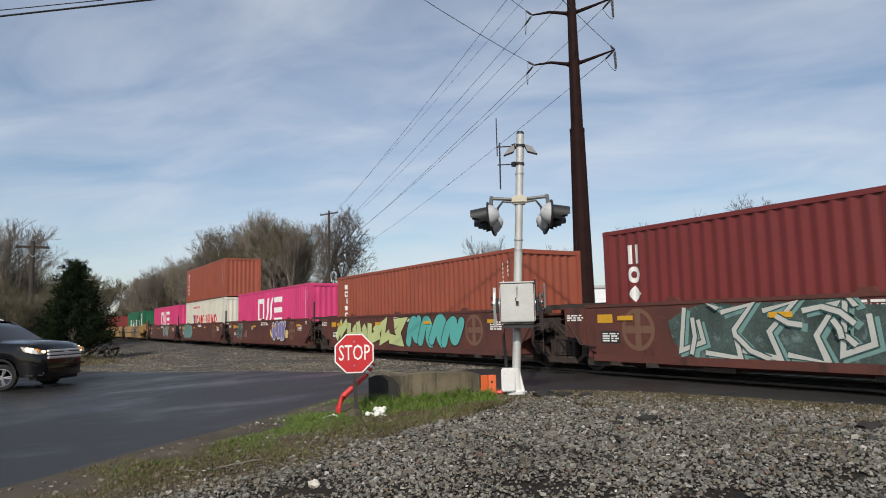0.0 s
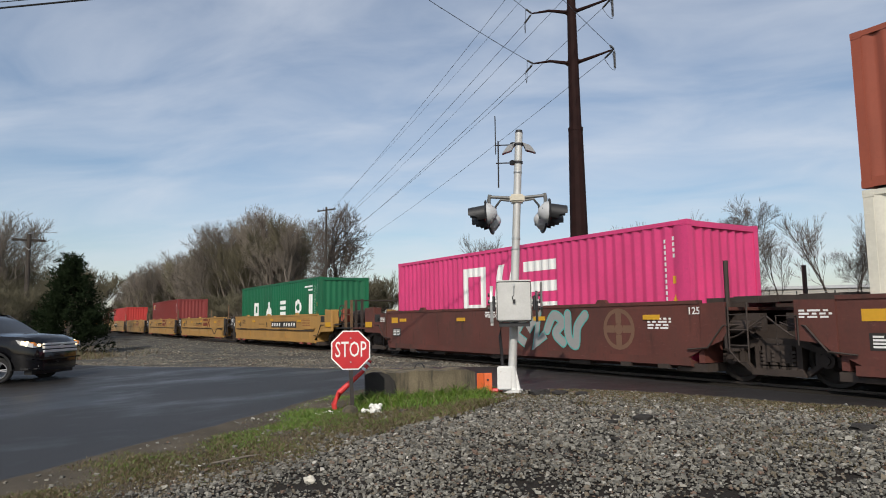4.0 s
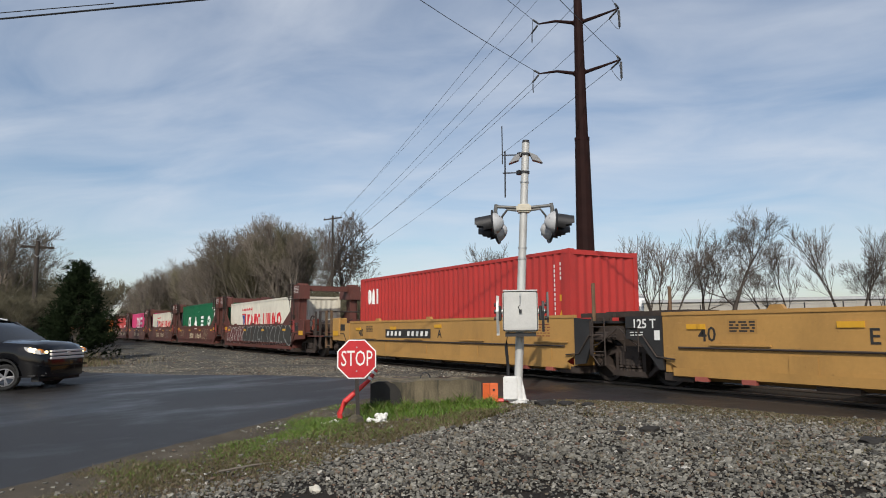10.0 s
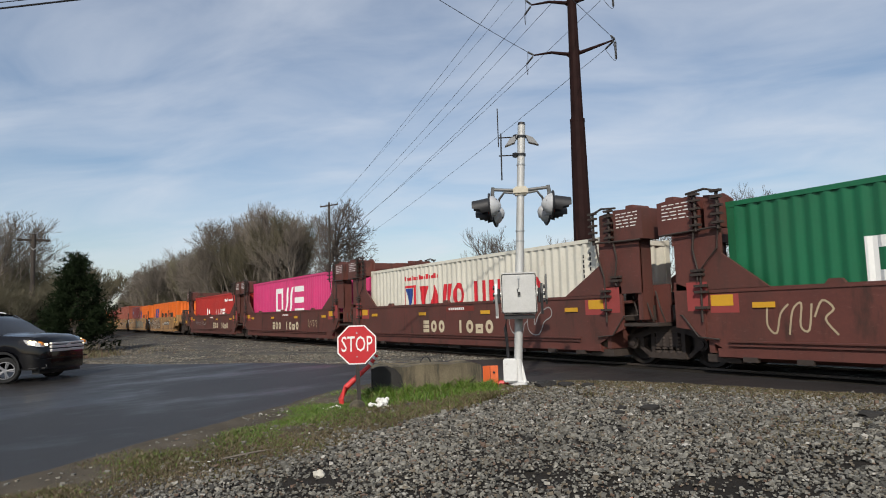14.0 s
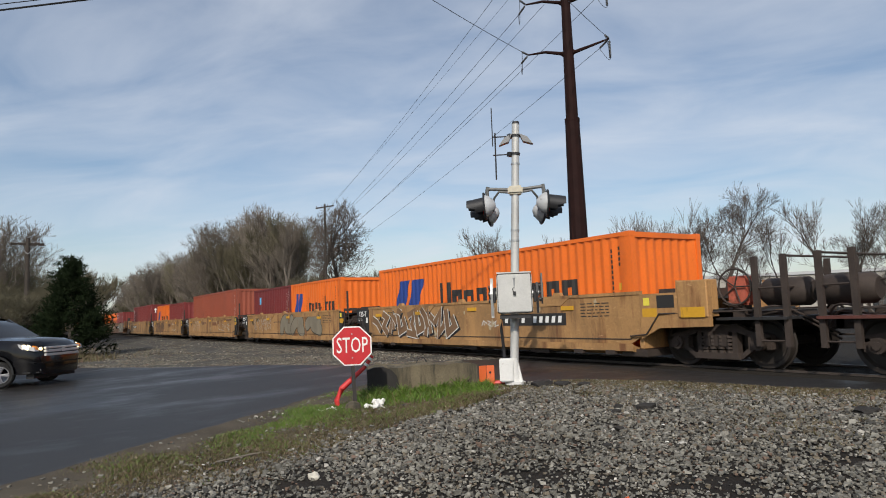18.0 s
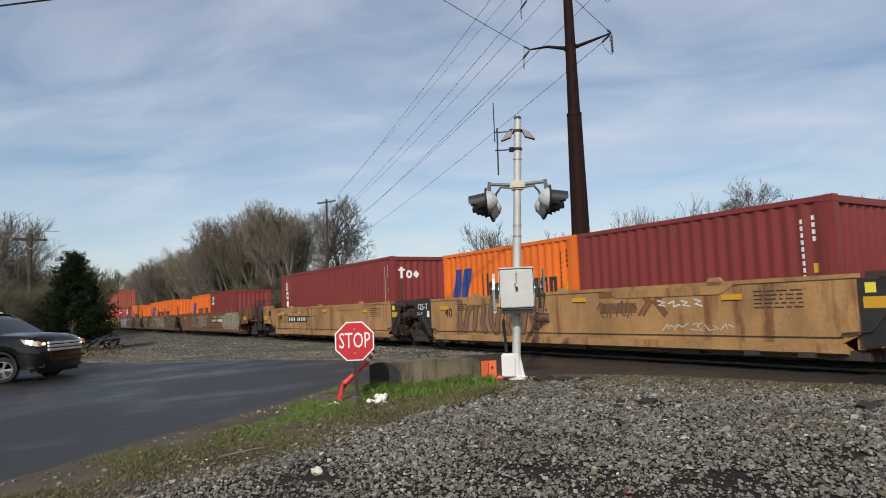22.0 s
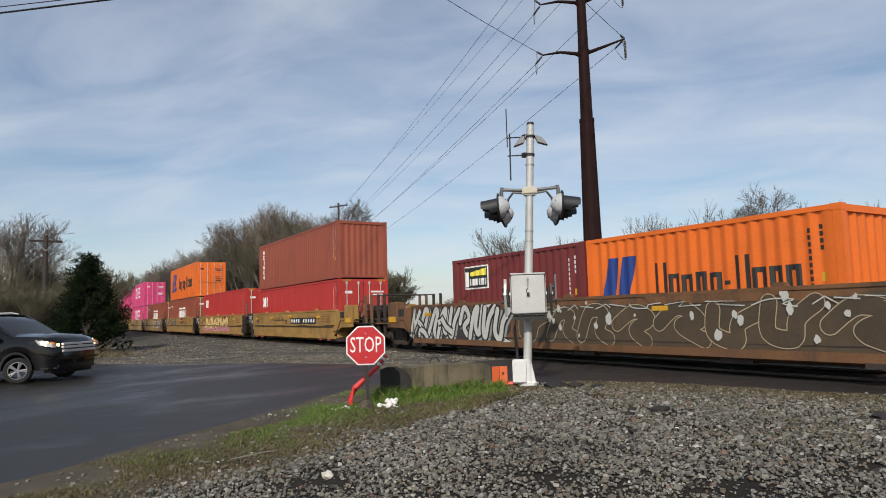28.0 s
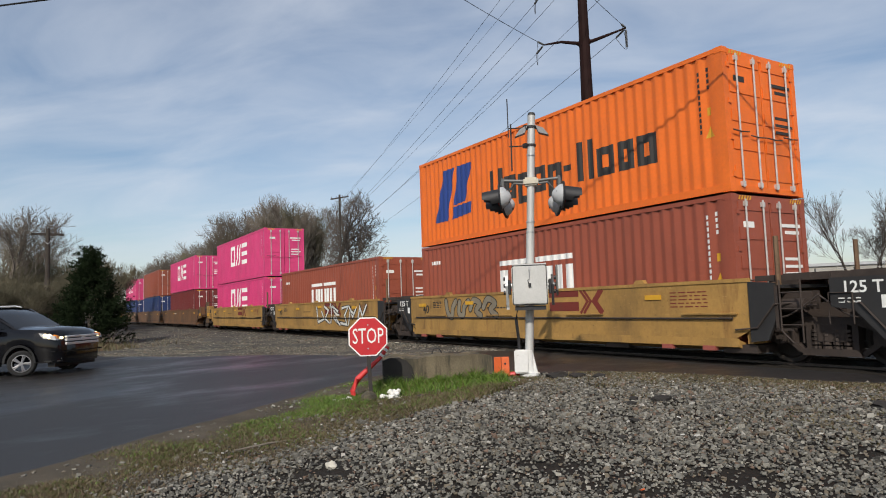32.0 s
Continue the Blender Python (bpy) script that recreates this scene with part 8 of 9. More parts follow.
for k in range(14):      # dense brush between the pole and the cedar
    bare_tree(rng.choice((1, 3, 3)), -43.5 - 12 * rng.random(), -13.2 + 3.6 * k / 13, rng.uniform(2.6, 4.4), rng.uniform(0, 360), "dense brown brush beyond the road", "brush beyond the road", 1.5)


def cedar(x, y, h):
    """A dense evergreen: trunk, and a pointed crown of many drooping sprays with gaps."""
    rng = random.Random(8)
    ob = thing("evergreen_tree", "dense dark green cedar beside the road", "tree", Matrix.Translation((x, y, ground_z(x, y) - 0.05)))
    bm = bmesh.new()
    tube(bm, [(0, 0, 0), (0.05, 0, h * 0.5), (0, 0, h * 0.97)], [0.16, 0.1, 0.015], 8)
    part("trunk", bm, M_BARK, ob)
    vs, fs = [], []
    for k in range(170):          # boughs, each of its own length
        t = (k + rng.random()) / 170
        t = t ** 0.9
        a = rng.uniform(0, math.tau)
        R = 2.15 * (1 - t) ** 0.88 * (0.6 + 0.5 * rng.random()) + 0.10
        rise = rng.uniform(0.15, 0.75)
        root = Vector((0, 0, h * (0.02 + 0.90 * t)))
        out = Vector((math.cos(a), math.sin(a), rise))
        for j in range(int(14 + 22 * R)):
            u = 0.22 + 0.78 * rng.random() ** 0.7
            c = root + out * (R * u) + Vector((rng.gauss(0, 0.16), rng.gauss(0, 0.16), rng.gauss(0, 0.13) - 0.10 * u * R))
            c.z = max(c.z, 0.12)
            d = (out.normalized() + Vector((rng.gauss(0, 0.5), rng.gauss(0, 0.5), rng.gauss(0.1, 0.4)))).normalized()
            ln = rng.uniform(0.10, 0.28)
            for i in range(6):
                dd = (d + Vector((rng.gauss(0, 0.55), rng.gauss(0, 0.55), rng.gauss(0, 0.5)))).normalized()
                w = dd.cross(Vector((rng.uniform(-1, 1), rng.uniform(-1, 1), rng.uniform(-1, 1)))).normalized() * rng.uniform(0.009, 0.022)
                o = len(vs)
                vs += [c - w, c + w, c + dd * ln * 0.6 + w * 0.7, c + dd * ln, c + dd * ln * 0.6 - w * 0.7]
                fs += [(o, o + 1, o + 2, o + 4), (o + 4, o + 2, o + 3)]
    me = bpy.data.meshes.new("crown")
    me.from_pydata(vs, [], fs)
    me.materials.append(mat("cedar_green", (0.014, 0.023, 0.009), 0.85, spec=0.1, var=0.5, scale=1.5, bump=0, fine=9))
    part_of("crown", me, ob)
    return ob


cedar(-37.9, -9.15, 5.25)

# steel pylon
M_CORTEN = mat("brown_weathering_steel", (0.020, 0.0085, 0.0075), 0.75, var=0.35, scale=1.2, bump=0.2, stain=(0.036, 0.016, 0.013), amount=0.3, streak=0.1, spec=0.12)
M_INSUL = mat("grey_porcelain", (0.12, 0.12, 0.12), 0.3, var=0.1)
M_WIRE = mat("dull_wire", (0.045, 0.045, 0.05), 0.6, var=0.1, bump=0)
PY = Vector((-39.45, 26.95, -0.1))
PR, PA = Vector((0.755, 0.656, 0)), Vector((-0.656, 0.755, 0))    # along its arms, and away


def sag_wire(a, b, sag, r, n=28):
    bm = bmesh.new()
    tube(bm, [a + (b - a) * (k / n) - Vector((0, 0, sag * 4 * (k / n) * (1 - k / n))) for k in range(n + 1)], r, 5, False)
    return bm


def pylon():
    ob = thing("transmission_pole", "tall tapered brown steel transmission pole with three pairs of arms", "pylon", Matrix.Translation(PY))
    segs = [(0.0, 0.86), (16.9, 0.60), (16.9, 0.52), (33.0, 0.30)]
    for n, (s0, s1) in enumerate(((0, 1), (2, 3))):
        bm = bmesh.new()
        tube(bm, [(0, 0, segs[s0][0]), (0, 0, segs[s1][0])], [segs[s0][1], segs[s1][1]], 12)
        part("shaft", bm, M_CORTEN, ob)
    bm = bmesh.new()
    tube(bm, [(0, 0, 16.7), (0, 0, 16.95)], 0.63, 12)
    part("joint_flange", bm, M_CORTEN, ob)
    bm = bmesh.new()
    for k in range(60):
        p = Vector((0.1, -0.35, 2.5 + k * 0.42))
        tube(bm, [p, p + PR * -0.15 - PA * (0.25 + 0.0 * k)], 0.012, 4)
    tagged(part("step_bolts", bm, M_CORTEN, ob), kind="stuff")
    ends = []
    for z in (22.55, 27.0, 31.3):
        rad = float(np.interp(z, [16.9, 33], [0.52, 0.30]))
        for sx in (-1, 1):
            bm = bmesh.new()
            tip = PR * sx * 3.35 + Vector((0, 0, z + (0.75 if sx > 0 else 0.35)))
            tube(bm, [PR * sx * rad * 0.8 + Vector((0, 0, z)), PR * sx * 1.9 + Vector((0, 0, z + 0.38)), tip], [0.17, 0.12, 0.07], 8)
            arm = part("arm", bm, M_CORTEN, ob, "", True)
            bm = bmesh.new()
            tube(bm, [PR * sx * rad * 0.7 + Vector((0, 0, z - 0.25)), PR * sx * rad * 1.25 + Vector((0, 0, z)), PR * sx * rad * 0.7 + Vector((0, 0, z + 0.3))], [0.1, 0.2, 0.1], 8)
            part("arm_bracket", bm, M_CORTEN, arm)
            strings = []
            for target, ln in ((DIR_A, 1.5), (DIR_B, 1.5)):
                d = target.normalized()
                e = tip + d * ln - Vector((0, 0, 0.16 * ln))
                bm = bmesh.new()
                for k in range(11):
                    c = tip + (e - tip) * (0.2 + 0.07 * k)
                    disc(bm, c, e - tip, 0.085, 0.06, 8)
                tube(bm, [tip, e], 0.025, 5)
                part("insulator_string", bm, M_INSUL, arm)
                strings.append(e)
            if sx > 0:
                bm = bmesh.new()
                q = tip + Vector((0, 0, -1.75))
                for k in range(12):
                    disc(bm, tip + Vector((0, 0, -0.25 - 0.12 * k)), (0, 0, 1), 0.1, 0.07, 8)
                tube(bm, [tip, q], 0.025, 5)
                part("insulator_string", bm, M_INSUL, arm)
                mid = q
            else:
                mid = (strings[0] + strings[1]) / 2 + Vector((0, 0, -1.4))
            bm = bmesh.new()
            a, b = strings
            pts = []
            for k in range(13):
                t = k / 12
                pts.append(a * (1 - t) ** 2 + (mid * 2 - (a + b) / 2) * 2 * t * (1 - t) + b * t * t)
            tube(bm, pts, 0.022, 5)
            part("jumper", bm, M_WIRE, arm)
            ends.append((strings[0] + PY, strings[1] + PY))
    return ends


DIR_A = Vector((-0.9705, 0.241, 0.0))      # the line that follows the wood
DIR_B = Vector((0.5025, -0.8646, 0.0))     # the line that crosses the track and the road
for a, b in pylon():
    for p, d, ln, sag in ((a, DIR_A, 260, 4.2), (b, DIR_B, 150, 5.5)):
        w = new("power_line", mesh_of("power_line", sag_wire(p, p + d.normalized() * ln, sag, 0.022), M_WIRE))
        tagged(w, "thin dark power line hung from the steel pole", "wire", "power lines")
for sx in (-1, 1):
    p = PY + Vector((0, 0, 32.9))
    d = (DIR_A, DIR_B)[sx > 0]
    w = new("power_line", mesh_of("power_line", sag_wire(p, p + d.normalized() * 230, (2.0, 7.0)[sx > 0], 0.016), M_WIRE))
    tagged(w, "thin dark power line hung from the steel pole", "wire", "power lines")


def wooden_pole(x, y, h, arm, turn, label):
    m_w = mat("old_pole_wood", (0.045, 0.036, 0.029), 0.9, var=0.3, scale=3, bump=0.3)
    ob = thing("utility_pole", label, "utility pole", pose(x, y, ground_z(x, y) - 0.1, 0, 0, turn), "wooden utility poles")
    bm = bmesh.new()
    tube(bm, [(0, 0, 0), (0, 0, h)], [0.17, 0.12], 10)
    part("pole", bm, m_w, ob)
    bm = bmesh.new()
    box(bm, -arm / 2, arm / 2, -0.06, 0.06, h - 0.45, h - 0.30)
    ca = part("crossarm", bm, m_w, ob)
    for k in range(4):
        bm = bmesh.new()
        xx = -arm / 2 + 0.12 + k * (arm - 0.24) / 3
        tube(bm, [(xx, 0, h - 0.30), (xx, 0, h - 0.12)], [0.03, 0.045], 8)
        part("insulator", bm, M_INSUL, ca)
    for sx in (-1, 1):
        bm = bmesh.new()
        tube(bm, [(sx * arm * 0.3, -0.07, h - 0.42), (0, -0.14, h - 1.0)], 0.018, 5)
        part("brace", bm, M_GALV, ob)
    return ob


wooden_pole(-48.0, -10.95, 7.2, 1.75, 92, "old wooden utility pole with a crossarm beyond the road")
wooden_pole(-73.9, 19.3, 14.9, 2.9, 24, "old wooden utility pole with a crossarm among the trees")
# black service cable over the road, on two poles beyond the view
wooden_pole(-42.75, -31.38, 12.2, 1.6, 45, "old wooden utility pole that carries the service cable")
wooden_pole(12.98, 13.75, 5.7, 1.6, 45, "old wooden utility pole that carries the service cable")
d = Vector((0.77395, 0.62673, -0.09062))
p = Vector((-13.338, -7.563, 8.43))
M_CABLE = mat("black_cable", (0.012, 0.012, 0.013), 0.6, var=0.1, bump=0)
w = new("overhead_cable", mesh_of("overhead_cable", sag_wire(p - d * 38 + Vector((0, 0, 0.4)), p - d * 4, 0.0, 0.012, 6), M_CABLE))
tagged(w, "thin tie line running up to the black service cable", "cable")
w = new("overhead_cable", mesh_of("overhead_cable", sag_wire(p - d * 38, p + d * 34, 0.12, 0.024, 30), M_CABLE))
tagged(w, "black service cable strung over the road and track", "cable")


def far_building(name, label, x0, x1, y, depth, h, m, turn, at, bays, window=True):
    ob = thing(name, label, "building", pose(*at, 0, 0, turn))
    bm = bmesh.new()
    box(bm, x0, x1, y, y + depth, 0, h)
    part("wall", bm, m, ob)
    bm = bmesh.new()
    box(bm, x0 - 0.3, x1 + 0.3, y - 0.3, y + depth + 0.3, h, h + 0.45)
    part("roof", bm, mat("roof_metal", (0.4, 0.41, 0.42), 0.5, var=0.1), ob)
    for k in range(bays):
        bm = bmesh.new()
        xx = x0 + (k + 0.5) * (x1 - x0) / bays
        box(bm, xx - 0.08, xx + 0.08, y - 0.12, y, 0, h)
        part("pilaster", bm, m, ob)
    return ob


M_WHITEWALL = mat("white_metal_cladding", (0.75, 0.76, 0.77), 0.6, var=0.06, scale=0.5)
M_BEIGE = mat("beige_block_wall", (0.36, 0.34, 0.30), 0.85, var=0.15, scale=0.4)
far_building("warehouse", "white metal-clad warehouse far behind the trees", -6, 5, 0, 20, 6.6, M_WHITEWALL, 44, (-83, 76, -0.1), 5)
far_building("warehouse", "long low beige industrial building behind the trees", -16, 22, 0, 18, 5.4, M_BEIGE, 38, (-66, 88, -0.1), 9)
far_building("warehouse", "pale flat-roofed building beyond the field", -20, 22, 0, 18, 5.2, M_WHITEWALL, 30, (-28, 104, -0.1), 8)
tank = thing("storage_tank", "white ribbed storage tank far behind the trees", "tank", Matrix.Translation((-86, 63.5, -0.1)))
bm = bmesh.new()
tube(bm, [(0, 0, 0), (0, 0, 8.3)], 1.5, 24)
part("shell", bm, M_WHITEWALL, tank, "", True)
for k in range(7):
    bm = bmesh.new()
    tube(bm, [(0, 0, 2 + k), (0, 0, 2.18 + k)], 1.56, 24)
    part("hoop", bm, M_GALV, tank)
bm = bmesh.new()
tube(bm, [(0, 0, 8.3), (0, 0, 8.9)], [1.5, 0.3], 24)
part("lid", bm, M_GALV, tank)
# fence posts before the buildings
fence = thing("wire_fence", "wire fence with steel posts along the field", "fence", Matrix.Translation((0, 0, 0)))
for k in range(16):
    bm = bmesh.new()
    x, y = -46 + 2.4 * k, 33 + 1.0 * k
    tube(bm, [(x, y, -0.1), (x, y, 3.1)], 0.05, 6)
    part("post", bm, M_HOOD, fence)
for z in (1.0, 2.0, 3.0):
    bm = bmesh.new()
    tube(bm, [(-46, 33, z), (-10, 48, z)], 0.012, 4)
    part("wire", bm, M_GALV, fence)

# ---- gravel, grass, litter of the verge ----
def stone_field(name, label, points, sizes, material, seed):
    """Many small angular stones in one mesh of kind stuff."""
    rs = np.random.RandomState(seed)
    base = np.array([(x, y, z) for z in (-1, 1) for x, y in ((-1, -1), (1, -1), (1, 1), (-1, 1))]) * 0.74
    tri = np.array([(4, 5, 6), (4, 6, 7), (0, 1, 5), (0, 5, 4), (1, 2, 6), (1, 6, 5), (2, 3, 7), (2, 7, 6), (3, 0, 4), (3, 4, 7)])
    n, nv = len(points), len(base)
    shapes = base[None] * (1 + rs.uniform(-0.75, 0.42, (40, nv, 3)))
    v = shapes[rs.randint(0, 40, n)] * rs.uniform(0.62, 1.25, (n, 1, 3)) * np.array([1, 1, 0.66])
    a = rs.uniform(0, 2 * np.pi, n)
    t = rs.uniform(-0.5, 0.5, n)
    c, s, ct, st = np.cos(a), np.sin(a), np.cos(t), np.sin(t)
    x, y, z = v[..., 0], v[..., 1] * ct[:, None] - v[..., 2] * st[:, None], v[..., 1] * st[:, None] + v[..., 2] * ct[:, None]
    v = np.stack([x * c[:, None] - y * s[:, None], x * s[:, None] + y * c[:, None], z], -1) * sizes[:, None, None] + points[:, None]
    f = (tri[None] + (np.arange(n) * nv)[:, None, None]).reshape(-1, 3)
    me = bpy.data.meshes.new(name)
    me.vertices.add(n * nv)
    me.vertices.foreach_set("co", v.reshape(-1).astype(np.float32))
    me.loops.add(len(f) * 3)
    me.loops.foreach_set("vertex_index", f.reshape(-1).astype(np.int32))
    me.polygons.add(len(f))
    me.polygons.foreach_set("loop_start", np.arange(0, len(f) * 3, 3, dtype=np.int32))
    me.update(calc_edges=True)
    me.shade_flat()
    me.materials.append(material)
    return tagged(new(name, me), label, "gravel", kind="stuff")


def gravel_mat(name, tones):
    m = bpy.data.materials.new(name)
    m.use_nodes = True
    n, l = m.node_tree.nodes, m.node_tree.links
    bs = n["Principled BSDF"]
    bs.inputs["Roughness"].default_value = 0.85
    geo = n.new("ShaderNodeNewGeometry")
    ramp = n.new("ShaderNodeValToRGB")
    ramp.color_ramp.interpolation = "CONSTANT"
    els = ramp.color_ramp.elements
    for k, (pos, col) in enumerate(tones):
        e = els[k] if k < 2 else els.new(pos)
        e.position, e.color = pos, (*col, 1)
    l.new(geo.outputs["Random Per Island"], ramp.inputs[0])
    tc = n.new("ShaderNodeTexCoord")
    ns = n.new("ShaderNodeTexNoise")
    ns.inputs["Scale"].default_value, ns.inputs["Detail"].default_value = 40, 4
    l.new(tc.outputs["Object"], ns.inputs["Vector"])
    big = n.new("ShaderNodeTexNoise")
    big.inputs["Scale"].default_value, big.inputs["Detail"].default_value = 0.8, 4
    l.new(tc.outputs["Object"], big.inputs["Vector"])
    sm = n.new("ShaderNodeMath"); sm.operation = "MULTIPLY_ADD"; sm.inputs[1].default_value = 0.9
    l.new(ns.outputs["Fac"], sm.inputs[0]); l.new(big.outputs["Fac"], sm.inputs[2])
    mr = n.new("ShaderNodeMapRange")
    mr.inputs["From Min"].default_value, mr.inputs["From Max"].default_value = 0.5, 1.4
    mr.inputs["To Min"].default_value, mr.inputs["To Max"].default_value = 0.6, 1.35
    l.new(sm.outputs[0], mr.inputs["Value"])
    hsv = n.new("ShaderNodeHueSaturation")
    l.new(ramp.outputs[0], hsv.inputs["Color"]); l.new(mr.outputs[0], hsv.inputs["Value"])
    l.new(hsv.outputs[0], bs.inputs["Base Color"])
    bp = n.new("ShaderNodeBump")
    bp.inputs["Strength"].default_value, bp.inputs["Distance"].default_value = 0.5, 0.006
    l.new(ns.outputs["Fac"], bp.inputs["Height"]); l.new(bp.outputs[0], bs.inputs["Normal"])
    return m


GREYS = [(0.0, (0.159, 0.151, 0.129)), (0.26, (0.111, 0.106, 0.091)), (0.44, (0.206, 0.197, 0.167)), (0.60, (0.056, 0.053, 0.046)), (0.73, (0.151, 0.127, 0.093)), (0.84, (0.282, 0.268, 0.23)), (0.94, (0.151, 0.101, 0.073)), (0.985, (0.423, 0.403, 0.363))]
M_GRAVEL = gravel_mat("mixed_grey_gravel", GREYS)


def scatter_gravel():
    rs = np.random.RandomState(5)
    n = 275000
    x, y = rs.uniform(-12.2, 5.0, n), rs.uniform(-15.0, -0.8, n)
    keep = x > np.interp(y, EDGE_Y, EDGE_X) + 0.03
    inside = x - verge_edge(y) + rs.normal(0, 0.18, n)
    keep &= (inside > 0) | (rs.rand(n) < 0.10)
    # thinner behind the stand
    keep &= ((y + 11.4) > (x + 1.2) * 1.2 - 0.3) | (rs.rand(n) < 0.2)
    x, y = x[keep], y[keep]
    n = len(x)
    patch = np.array([noise.noise((a * 1.6, b * 1.6, 2.2)) + 0.5 * noise.noise((a * 4, b * 4, 5.2)) for a, b in zip(x, y)])
    # worn hollows where the black earth shows between few stones
    bare = 0 * x
    for cx, cy, rx, ry in ((-6.0, -9.1, 0.5, 0.5), (-4.7, -7.5, 0.55, 0.4), (-3.5, -6.65, 0.45, 0.4), (-5.3, -9.9, 0.5, 0.4), (-3.7, -7.5, 0.3, 0.25)):
        bare = np.maximum(bare, np.exp(-((x - cx) / rx) ** 2 - ((y - cy) / ry) ** 2))
    keep = rs.rand(n) < np.clip(0.88 + 1.1 * np.minimum(patch + 0.12, 0) - bare * np.clip(0.62 + 1.5 * patch, 0, 0.85), 0.08, 1.0)
    x, y = x[keep], y[keep]
    size = np.clip(rs.lognormal(-4.25, 0.36, len(x)), 0.006, 0.036) * np.interp(np.hypot(x, y + 11.4), [2, 6, 9], [0.8, 0.94, 1.15])
    z = np.array([ground_z(0, b) for b in y]) - 0.03 + size * rs.uniform(0.05, 0.8, len(x)) + 0.012
    stone_field("gravel", "grey crushed stone spread over dark earth", np.stack([x, y, z], 1), size, M_GRAVEL, 6)
    # ballast field between the road and the track
    n = 62000
    y = rs.uniform(-9.6, -0.2, n)
    x = np.interp(y, FAR_Y, FAR_X) - rs.exponential(9.0, n) + 0.2
    keep = x > -75
    x, y = x[keep], y[keep]
    size = np.clip(rs.lognormal(-4.15, 0.4, len(x)), 0.010, 0.06) * np.interp(-x, [15, 30, 60], [0.85, 1.05, 1.7])
    z = np.array([ground_z(0, b) for b in y]) - 0.03 + size * rs.uniform(0.0, 0.4, len(x))
    stone_field("ballast", "brown-grey ballast stones along the track", np.stack([x, y, z], 1), size, gravel_mat("brown_ballast", [(p, (c[0] * 1.0, c[1] * 0.96, c[2] * 0.9)) for p, c in GREYS]), 7)


scatter_gravel()


def grass_field(name, label, x, y, height, material, seed, wide=0.006):
    rs = np.random.RandomState(seed)
    n = len(x)
    a, lean = rs.uniform(0, 2 * np.pi, n), rs.uniform(0.05, 0.6, n)
    w = np.stack([np.cos(a), np.sin(a), 0 * a], 1) * wide * rs.uniform(0.6, 1.5, n)[:, None]
    b = rs.uniform(0, 2 * np.pi, n)
    d = np.stack([np.cos(b) * lean, np.sin(b) * lean, np.ones(n)], 1) * height[:, None]
    p = np.stack([x, y, np.array([ground_z(0, v) for v in y]) - 0.035], 1)
    bend = np.stack([np.cos(b), np.sin(b), -0.25 * np.ones(n)], 1) * (height * 0.25)[:, None]
    v = np.stack([p - w, p + w, p + d * 0.6 + w * 0.7, p + d * 0.6 - w * 0.7, p + d + bend], 1)
    o = np.arange(n) * 5
    loops = np.concatenate([np.stack([o, o + 1, o + 2, o + 3], 1), np.stack([o + 3, o + 2, o + 4, o + 4], 1)[:, :3]], 1).reshape(-1)
    me = bpy.data.meshes.new(name)
    me.vertices.add(n * 5)
    me.vertices.foreach_set("co", v.reshape(-1).astype(np.float32))
    me.loops.add(len(loops))
    me.loops.foreach_set("vertex_index", loops.astype(np.int32))
    starts = np.stack([np.arange(n) * 7, np.arange(n) * 7 + 4], 1).reshape(-1)
    me.polygons.add(2 * n)
    me.polygons.foreach_set("loop_start", starts.astype(np.int32))
    me.update(calc_edges=True)
    me.materials.append(material)
    return tagged(new(name, me), label, "grass", kind="stuff")


def grass_mat(name, tones):
    m = gravel_mat(name, tones)
    m.node_tree.nodes["Principled BSDF"].inputs["Roughness"].default_value = 0.6
    return m


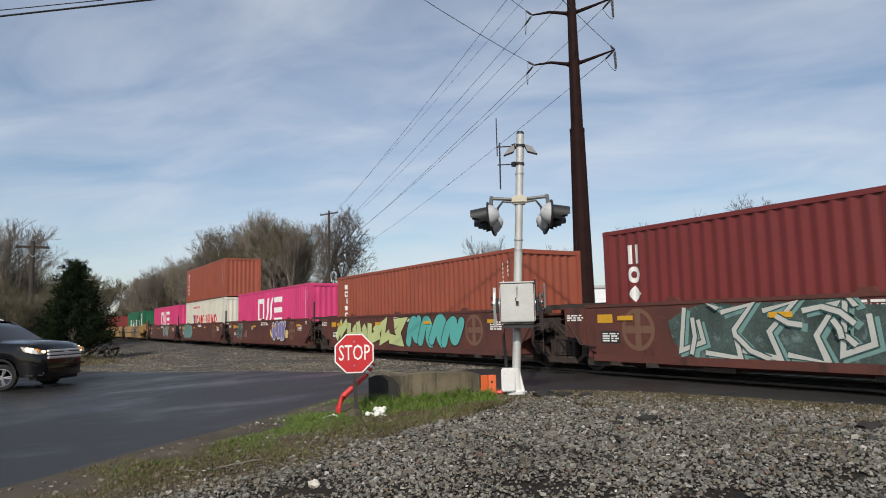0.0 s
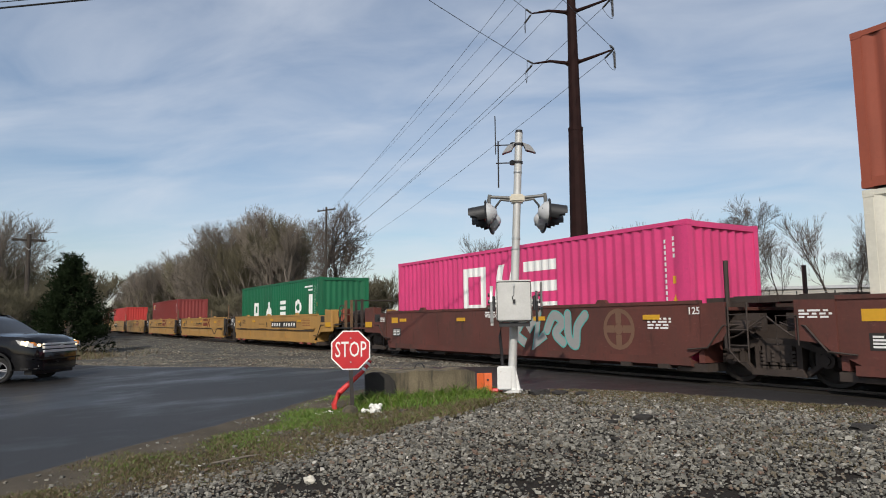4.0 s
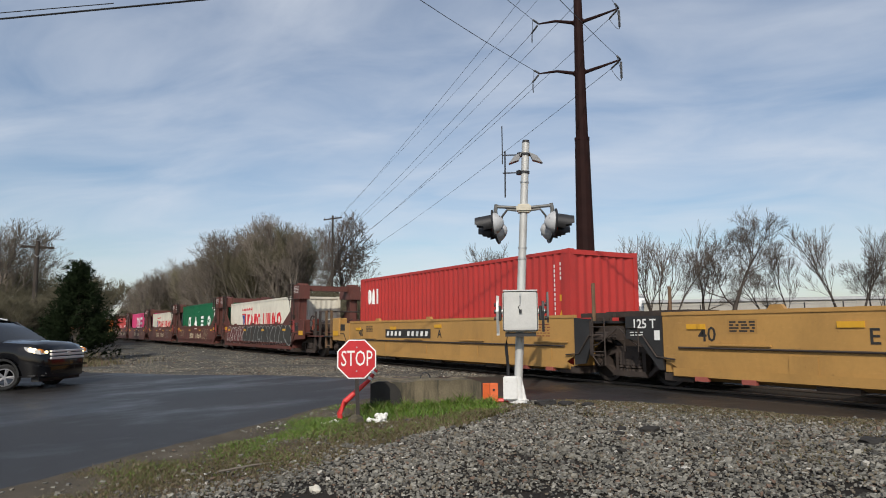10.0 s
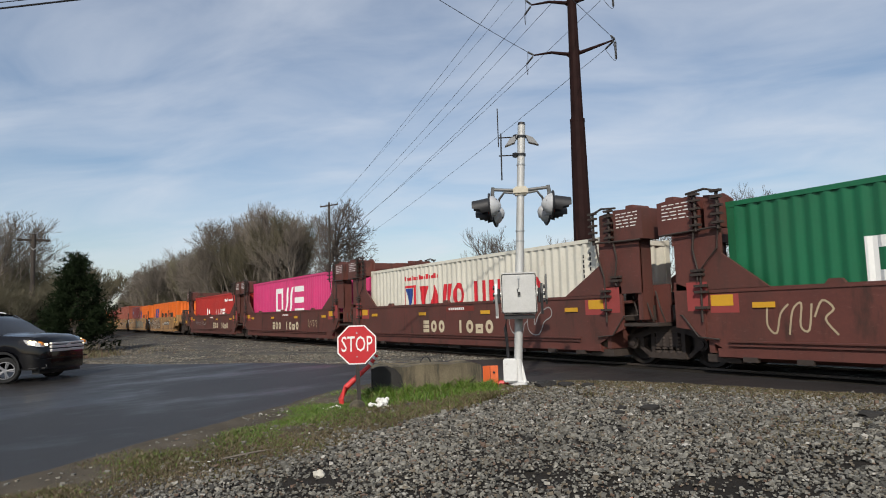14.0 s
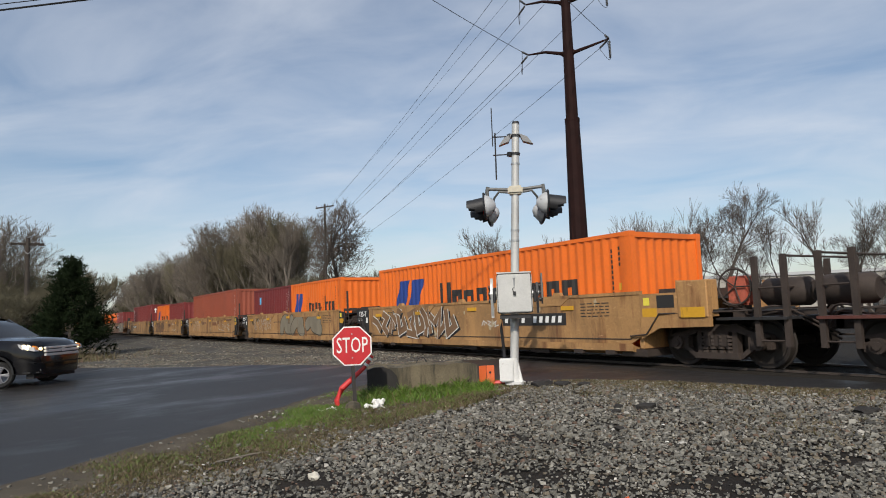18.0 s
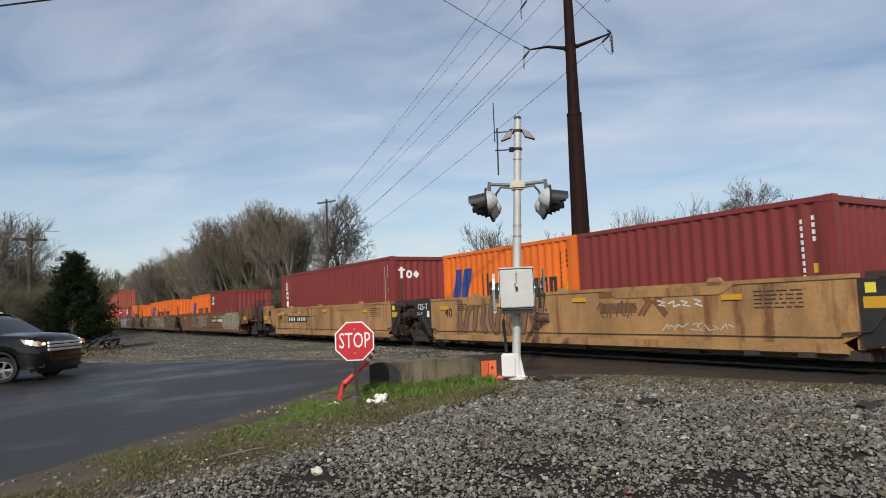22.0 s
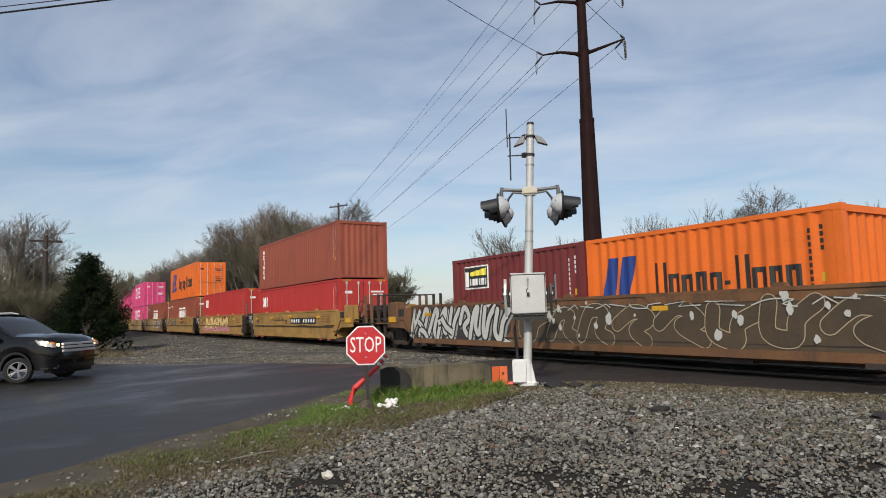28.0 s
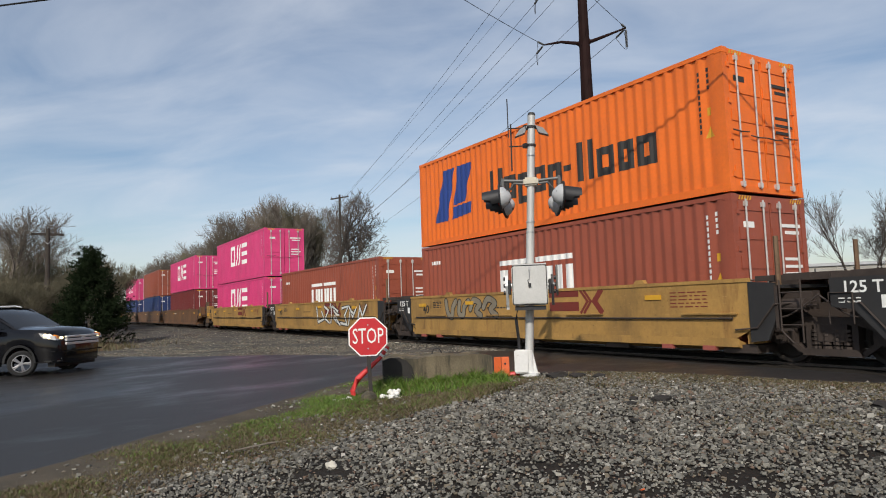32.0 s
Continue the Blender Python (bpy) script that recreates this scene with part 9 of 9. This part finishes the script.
def scatter_grass():
    rs = np.random.RandomState(9)
    green = grass_mat("fresh_green_grass", [(0.0, (0.088, 0.165, 0.014)), (0.35, (0.06, 0.115, 0.012)), (0.6, (0.12, 0.19, 0.022)), (0.88, (0.15, 0.13, 0.05))])
    dull = grass_mat("dull_spring_grass", [(0.0, (0.09, 0.078, 0.028)), (0.25, (0.13, 0.10, 0.05)), (0.5, (0.07, 0.068, 0.022)), (0.65, (0.16, 0.125, 0.07)), (0.82, (0.10, 0.06, 0.038))])
    # tall tuft before the block
    n = 14000
    u, v = rs.rand(n), np.abs(rs.normal(0, 0.45, n))
    x = -10.5 + 0.75 * u + v * 0.75
    y = -6.5 + 2.15 * u - v * 0.32
    keep = v < 1.35
    grass_field("tall_grass", "bright green grass growing against the concrete block", x[keep], y[keep], rs.uniform(0.05, 0.30, keep.sum()) * np.exp(-v[keep] * 0.55) * (0.55 + 0.75 * np.array([abs(noise.noise((a * 5, b * 5, 3.3))) * 1.6 for a, b in zip(x[keep], y[keep])])), green, 1, 0.007)
    # verge between road and gravel
    n = 210000
    y = rs.uniform(-12.2, -3.9, n)
    e0, e1 = np.interp(y, EDGE_Y, EDGE_X), verge_edge(y)
    u = rs.rand(n)
    x = e0 - 0.04 + (e1 - e0 + 0.36) * u
    patch = np.array([noise.noise((a * 1.1, b * 1.1, 7.7)) for a, b in zip(x, y)])
    near = np.interp(y, [-12.2, -9.5, -7.8, -6.5], [0.55, 0.85, 1.0, 1.0])
    keep = rs.rand(n) < np.clip(near + 1.3 * patch, 0.03, 1) * np.clip(u * 2.6, 0.06, 1)
    green_ness = np.interp(y, [-12, -9.5, -8, -5], [0.05, 0.3, 0.9, 1.0]) * np.interp(u, [0, 0.4, 0.65, 1], [1, 0.9, 0.35, 0.1]) * np.clip(1.0 + 2.2 * patch, 0.15, 1.2)
    g = rs.rand(n) < green_ness
    g &= np.hypot(x + 7.7, y + 7.9) > 0.55
    h = rs.uniform(0.02, 0.075, n) * np.interp(y, [-12, -8, -5], [0.8, 1.0, 1.4]) * (0.7 + 0.9 * np.clip(patch + 0.2, 0, 0.6))
    grass_field("verge_grass", "short green grass along the road's edge", x[keep & g], y[keep & g], h[keep & g], green, 2, 0.006)
    grass_field("dry_verge", "short dull grass and brown weeds between road and gravel", x[keep & ~g], y[keep & ~g], h[keep & ~g], dull, 3, 0.006)
    # moss and weeds at the gravel's far edge
    n = 30000
    t = rs.rand(n)
    ex = np.array(EDGE_X[14:21])
    ey = np.array(EDGE_Y[14:21])
    k = t * (len(ex) - 1)
    x = np.interp(k, np.arange(len(ex)), ex) + rs.normal(0, 0.05, n)
    y = np.interp(k, np.arange(len(ex)), ey) - np.abs(rs.normal(0, 0.55, n)) - 0.05
    grass_field("edge_weeds", "low olive weeds at the gravel's edge by the crossing", x, y, rs.uniform(0.025, 0.075, n), dull, 4, 0.006)
    # moss and weeds over the gravel towards the crossing
    n = 42000
    x, y = rs.uniform(-9.2, 0.5, n), rs.uniform(-5.2, -1.2, n)
    patch = np.array([noise.noise((a * 0.9, b * 1.6, 4.4)) + 0.6 * noise.noise((a * 3, b * 3, 1.4)) for a, b in zip(x, y)])
    keep = (x > np.interp(y, EDGE_Y, EDGE_X) + 0.1) & (rs.rand(n) < np.clip(2.2 * patch + 0.15, 0, 1) * np.interp(y, [-5.2, -3.5, -2], [0.3, 0.8, 1.0]))
    grass_field("gravel_moss", "olive moss and low weeds among the gravel", x[keep], y[keep], rs.uniform(0.03, 0.065, keep.sum()), dull, 8, 0.008)
    # brush by the far road edge
    n = 9000
    x = rs.uniform(-70, -32, n)
    y = np.interp(x, FAR_X[1:], FAR_Y[1:]) + np.abs(rs.normal(0, 1.2, n))
    grass_field("roadside_grass", "dry brown grass beyond the road", x, y, rs.uniform(0.06, 0.3, n), dull, 5, 0.02)


scatter_grass()

# a long splinter of wood lying in the verge
bm = bmesh.new()
tube(bm, [(0, 0, 0.015), (0.4, 0.05, 0.03), (0.8, 0.08, 0.02)], [0.012, 0.014, 0.006], 6)
st = new("stick", mesh_of("stick", bm, M_BARK))
st.matrix_world = pose(-7.58, -9.54, ground_z(0, -9.5) - 0.01, 0, 0, 92)
tagged(st, "thin dark stick lying in the verge", "stick")


# a scrap of orange plastic and a few pale bits on the gravel
def scrap(name, label, x, y, size, m, seed):
    rng = random.Random(seed)
    bm = bmesh.new()
    slab(bm, [(size * math.cos(k * 1.047) * rng.uniform(0.6, 1.2), size * 0.7 * math.sin(k * 1.047) * rng.uniform(0.6, 1.2)) for k in range(6)], -0.004, 0.004)
    ob = new(name, mesh_of(name, bm, m))
    ob.matrix_world = pose(x, y, ground_z(x, y) + 0.012, 72, 12, rng.uniform(0, 180))
    return tagged(ob, label, "litter")


M_SCRAP = mat("orange_plastic", (0.75, 0.13, 0.03), 0.5, var=0.2, scale=20)
M_PAPER = mat("pale_paper", (0.7, 0.7, 0.66), 0.8, var=0.1, scale=20)
scrap("plastic_scrap", "small orange plastic scrap on the gravel", -3.66, -7.5, 0.035, M_SCRAP, 1)
for i, (x, y) in enumerate(((-4.62, -5.86), (-8.92, -8.57), (-7.54, -9.69), (-5.2, -5.2))):
    scrap("paper_scrap", "small pale scrap of litter on the ground", x, y, 0.022, M_PAPER, 5 + i)


def motions():
    """The train rolls by; every car and every container goes along the track."""
    for ob, x, z in MOVING:
        walk(ob, [(t, pose(x + run(t), YC, z)) for t in range(0, 33, 2)])


motions()
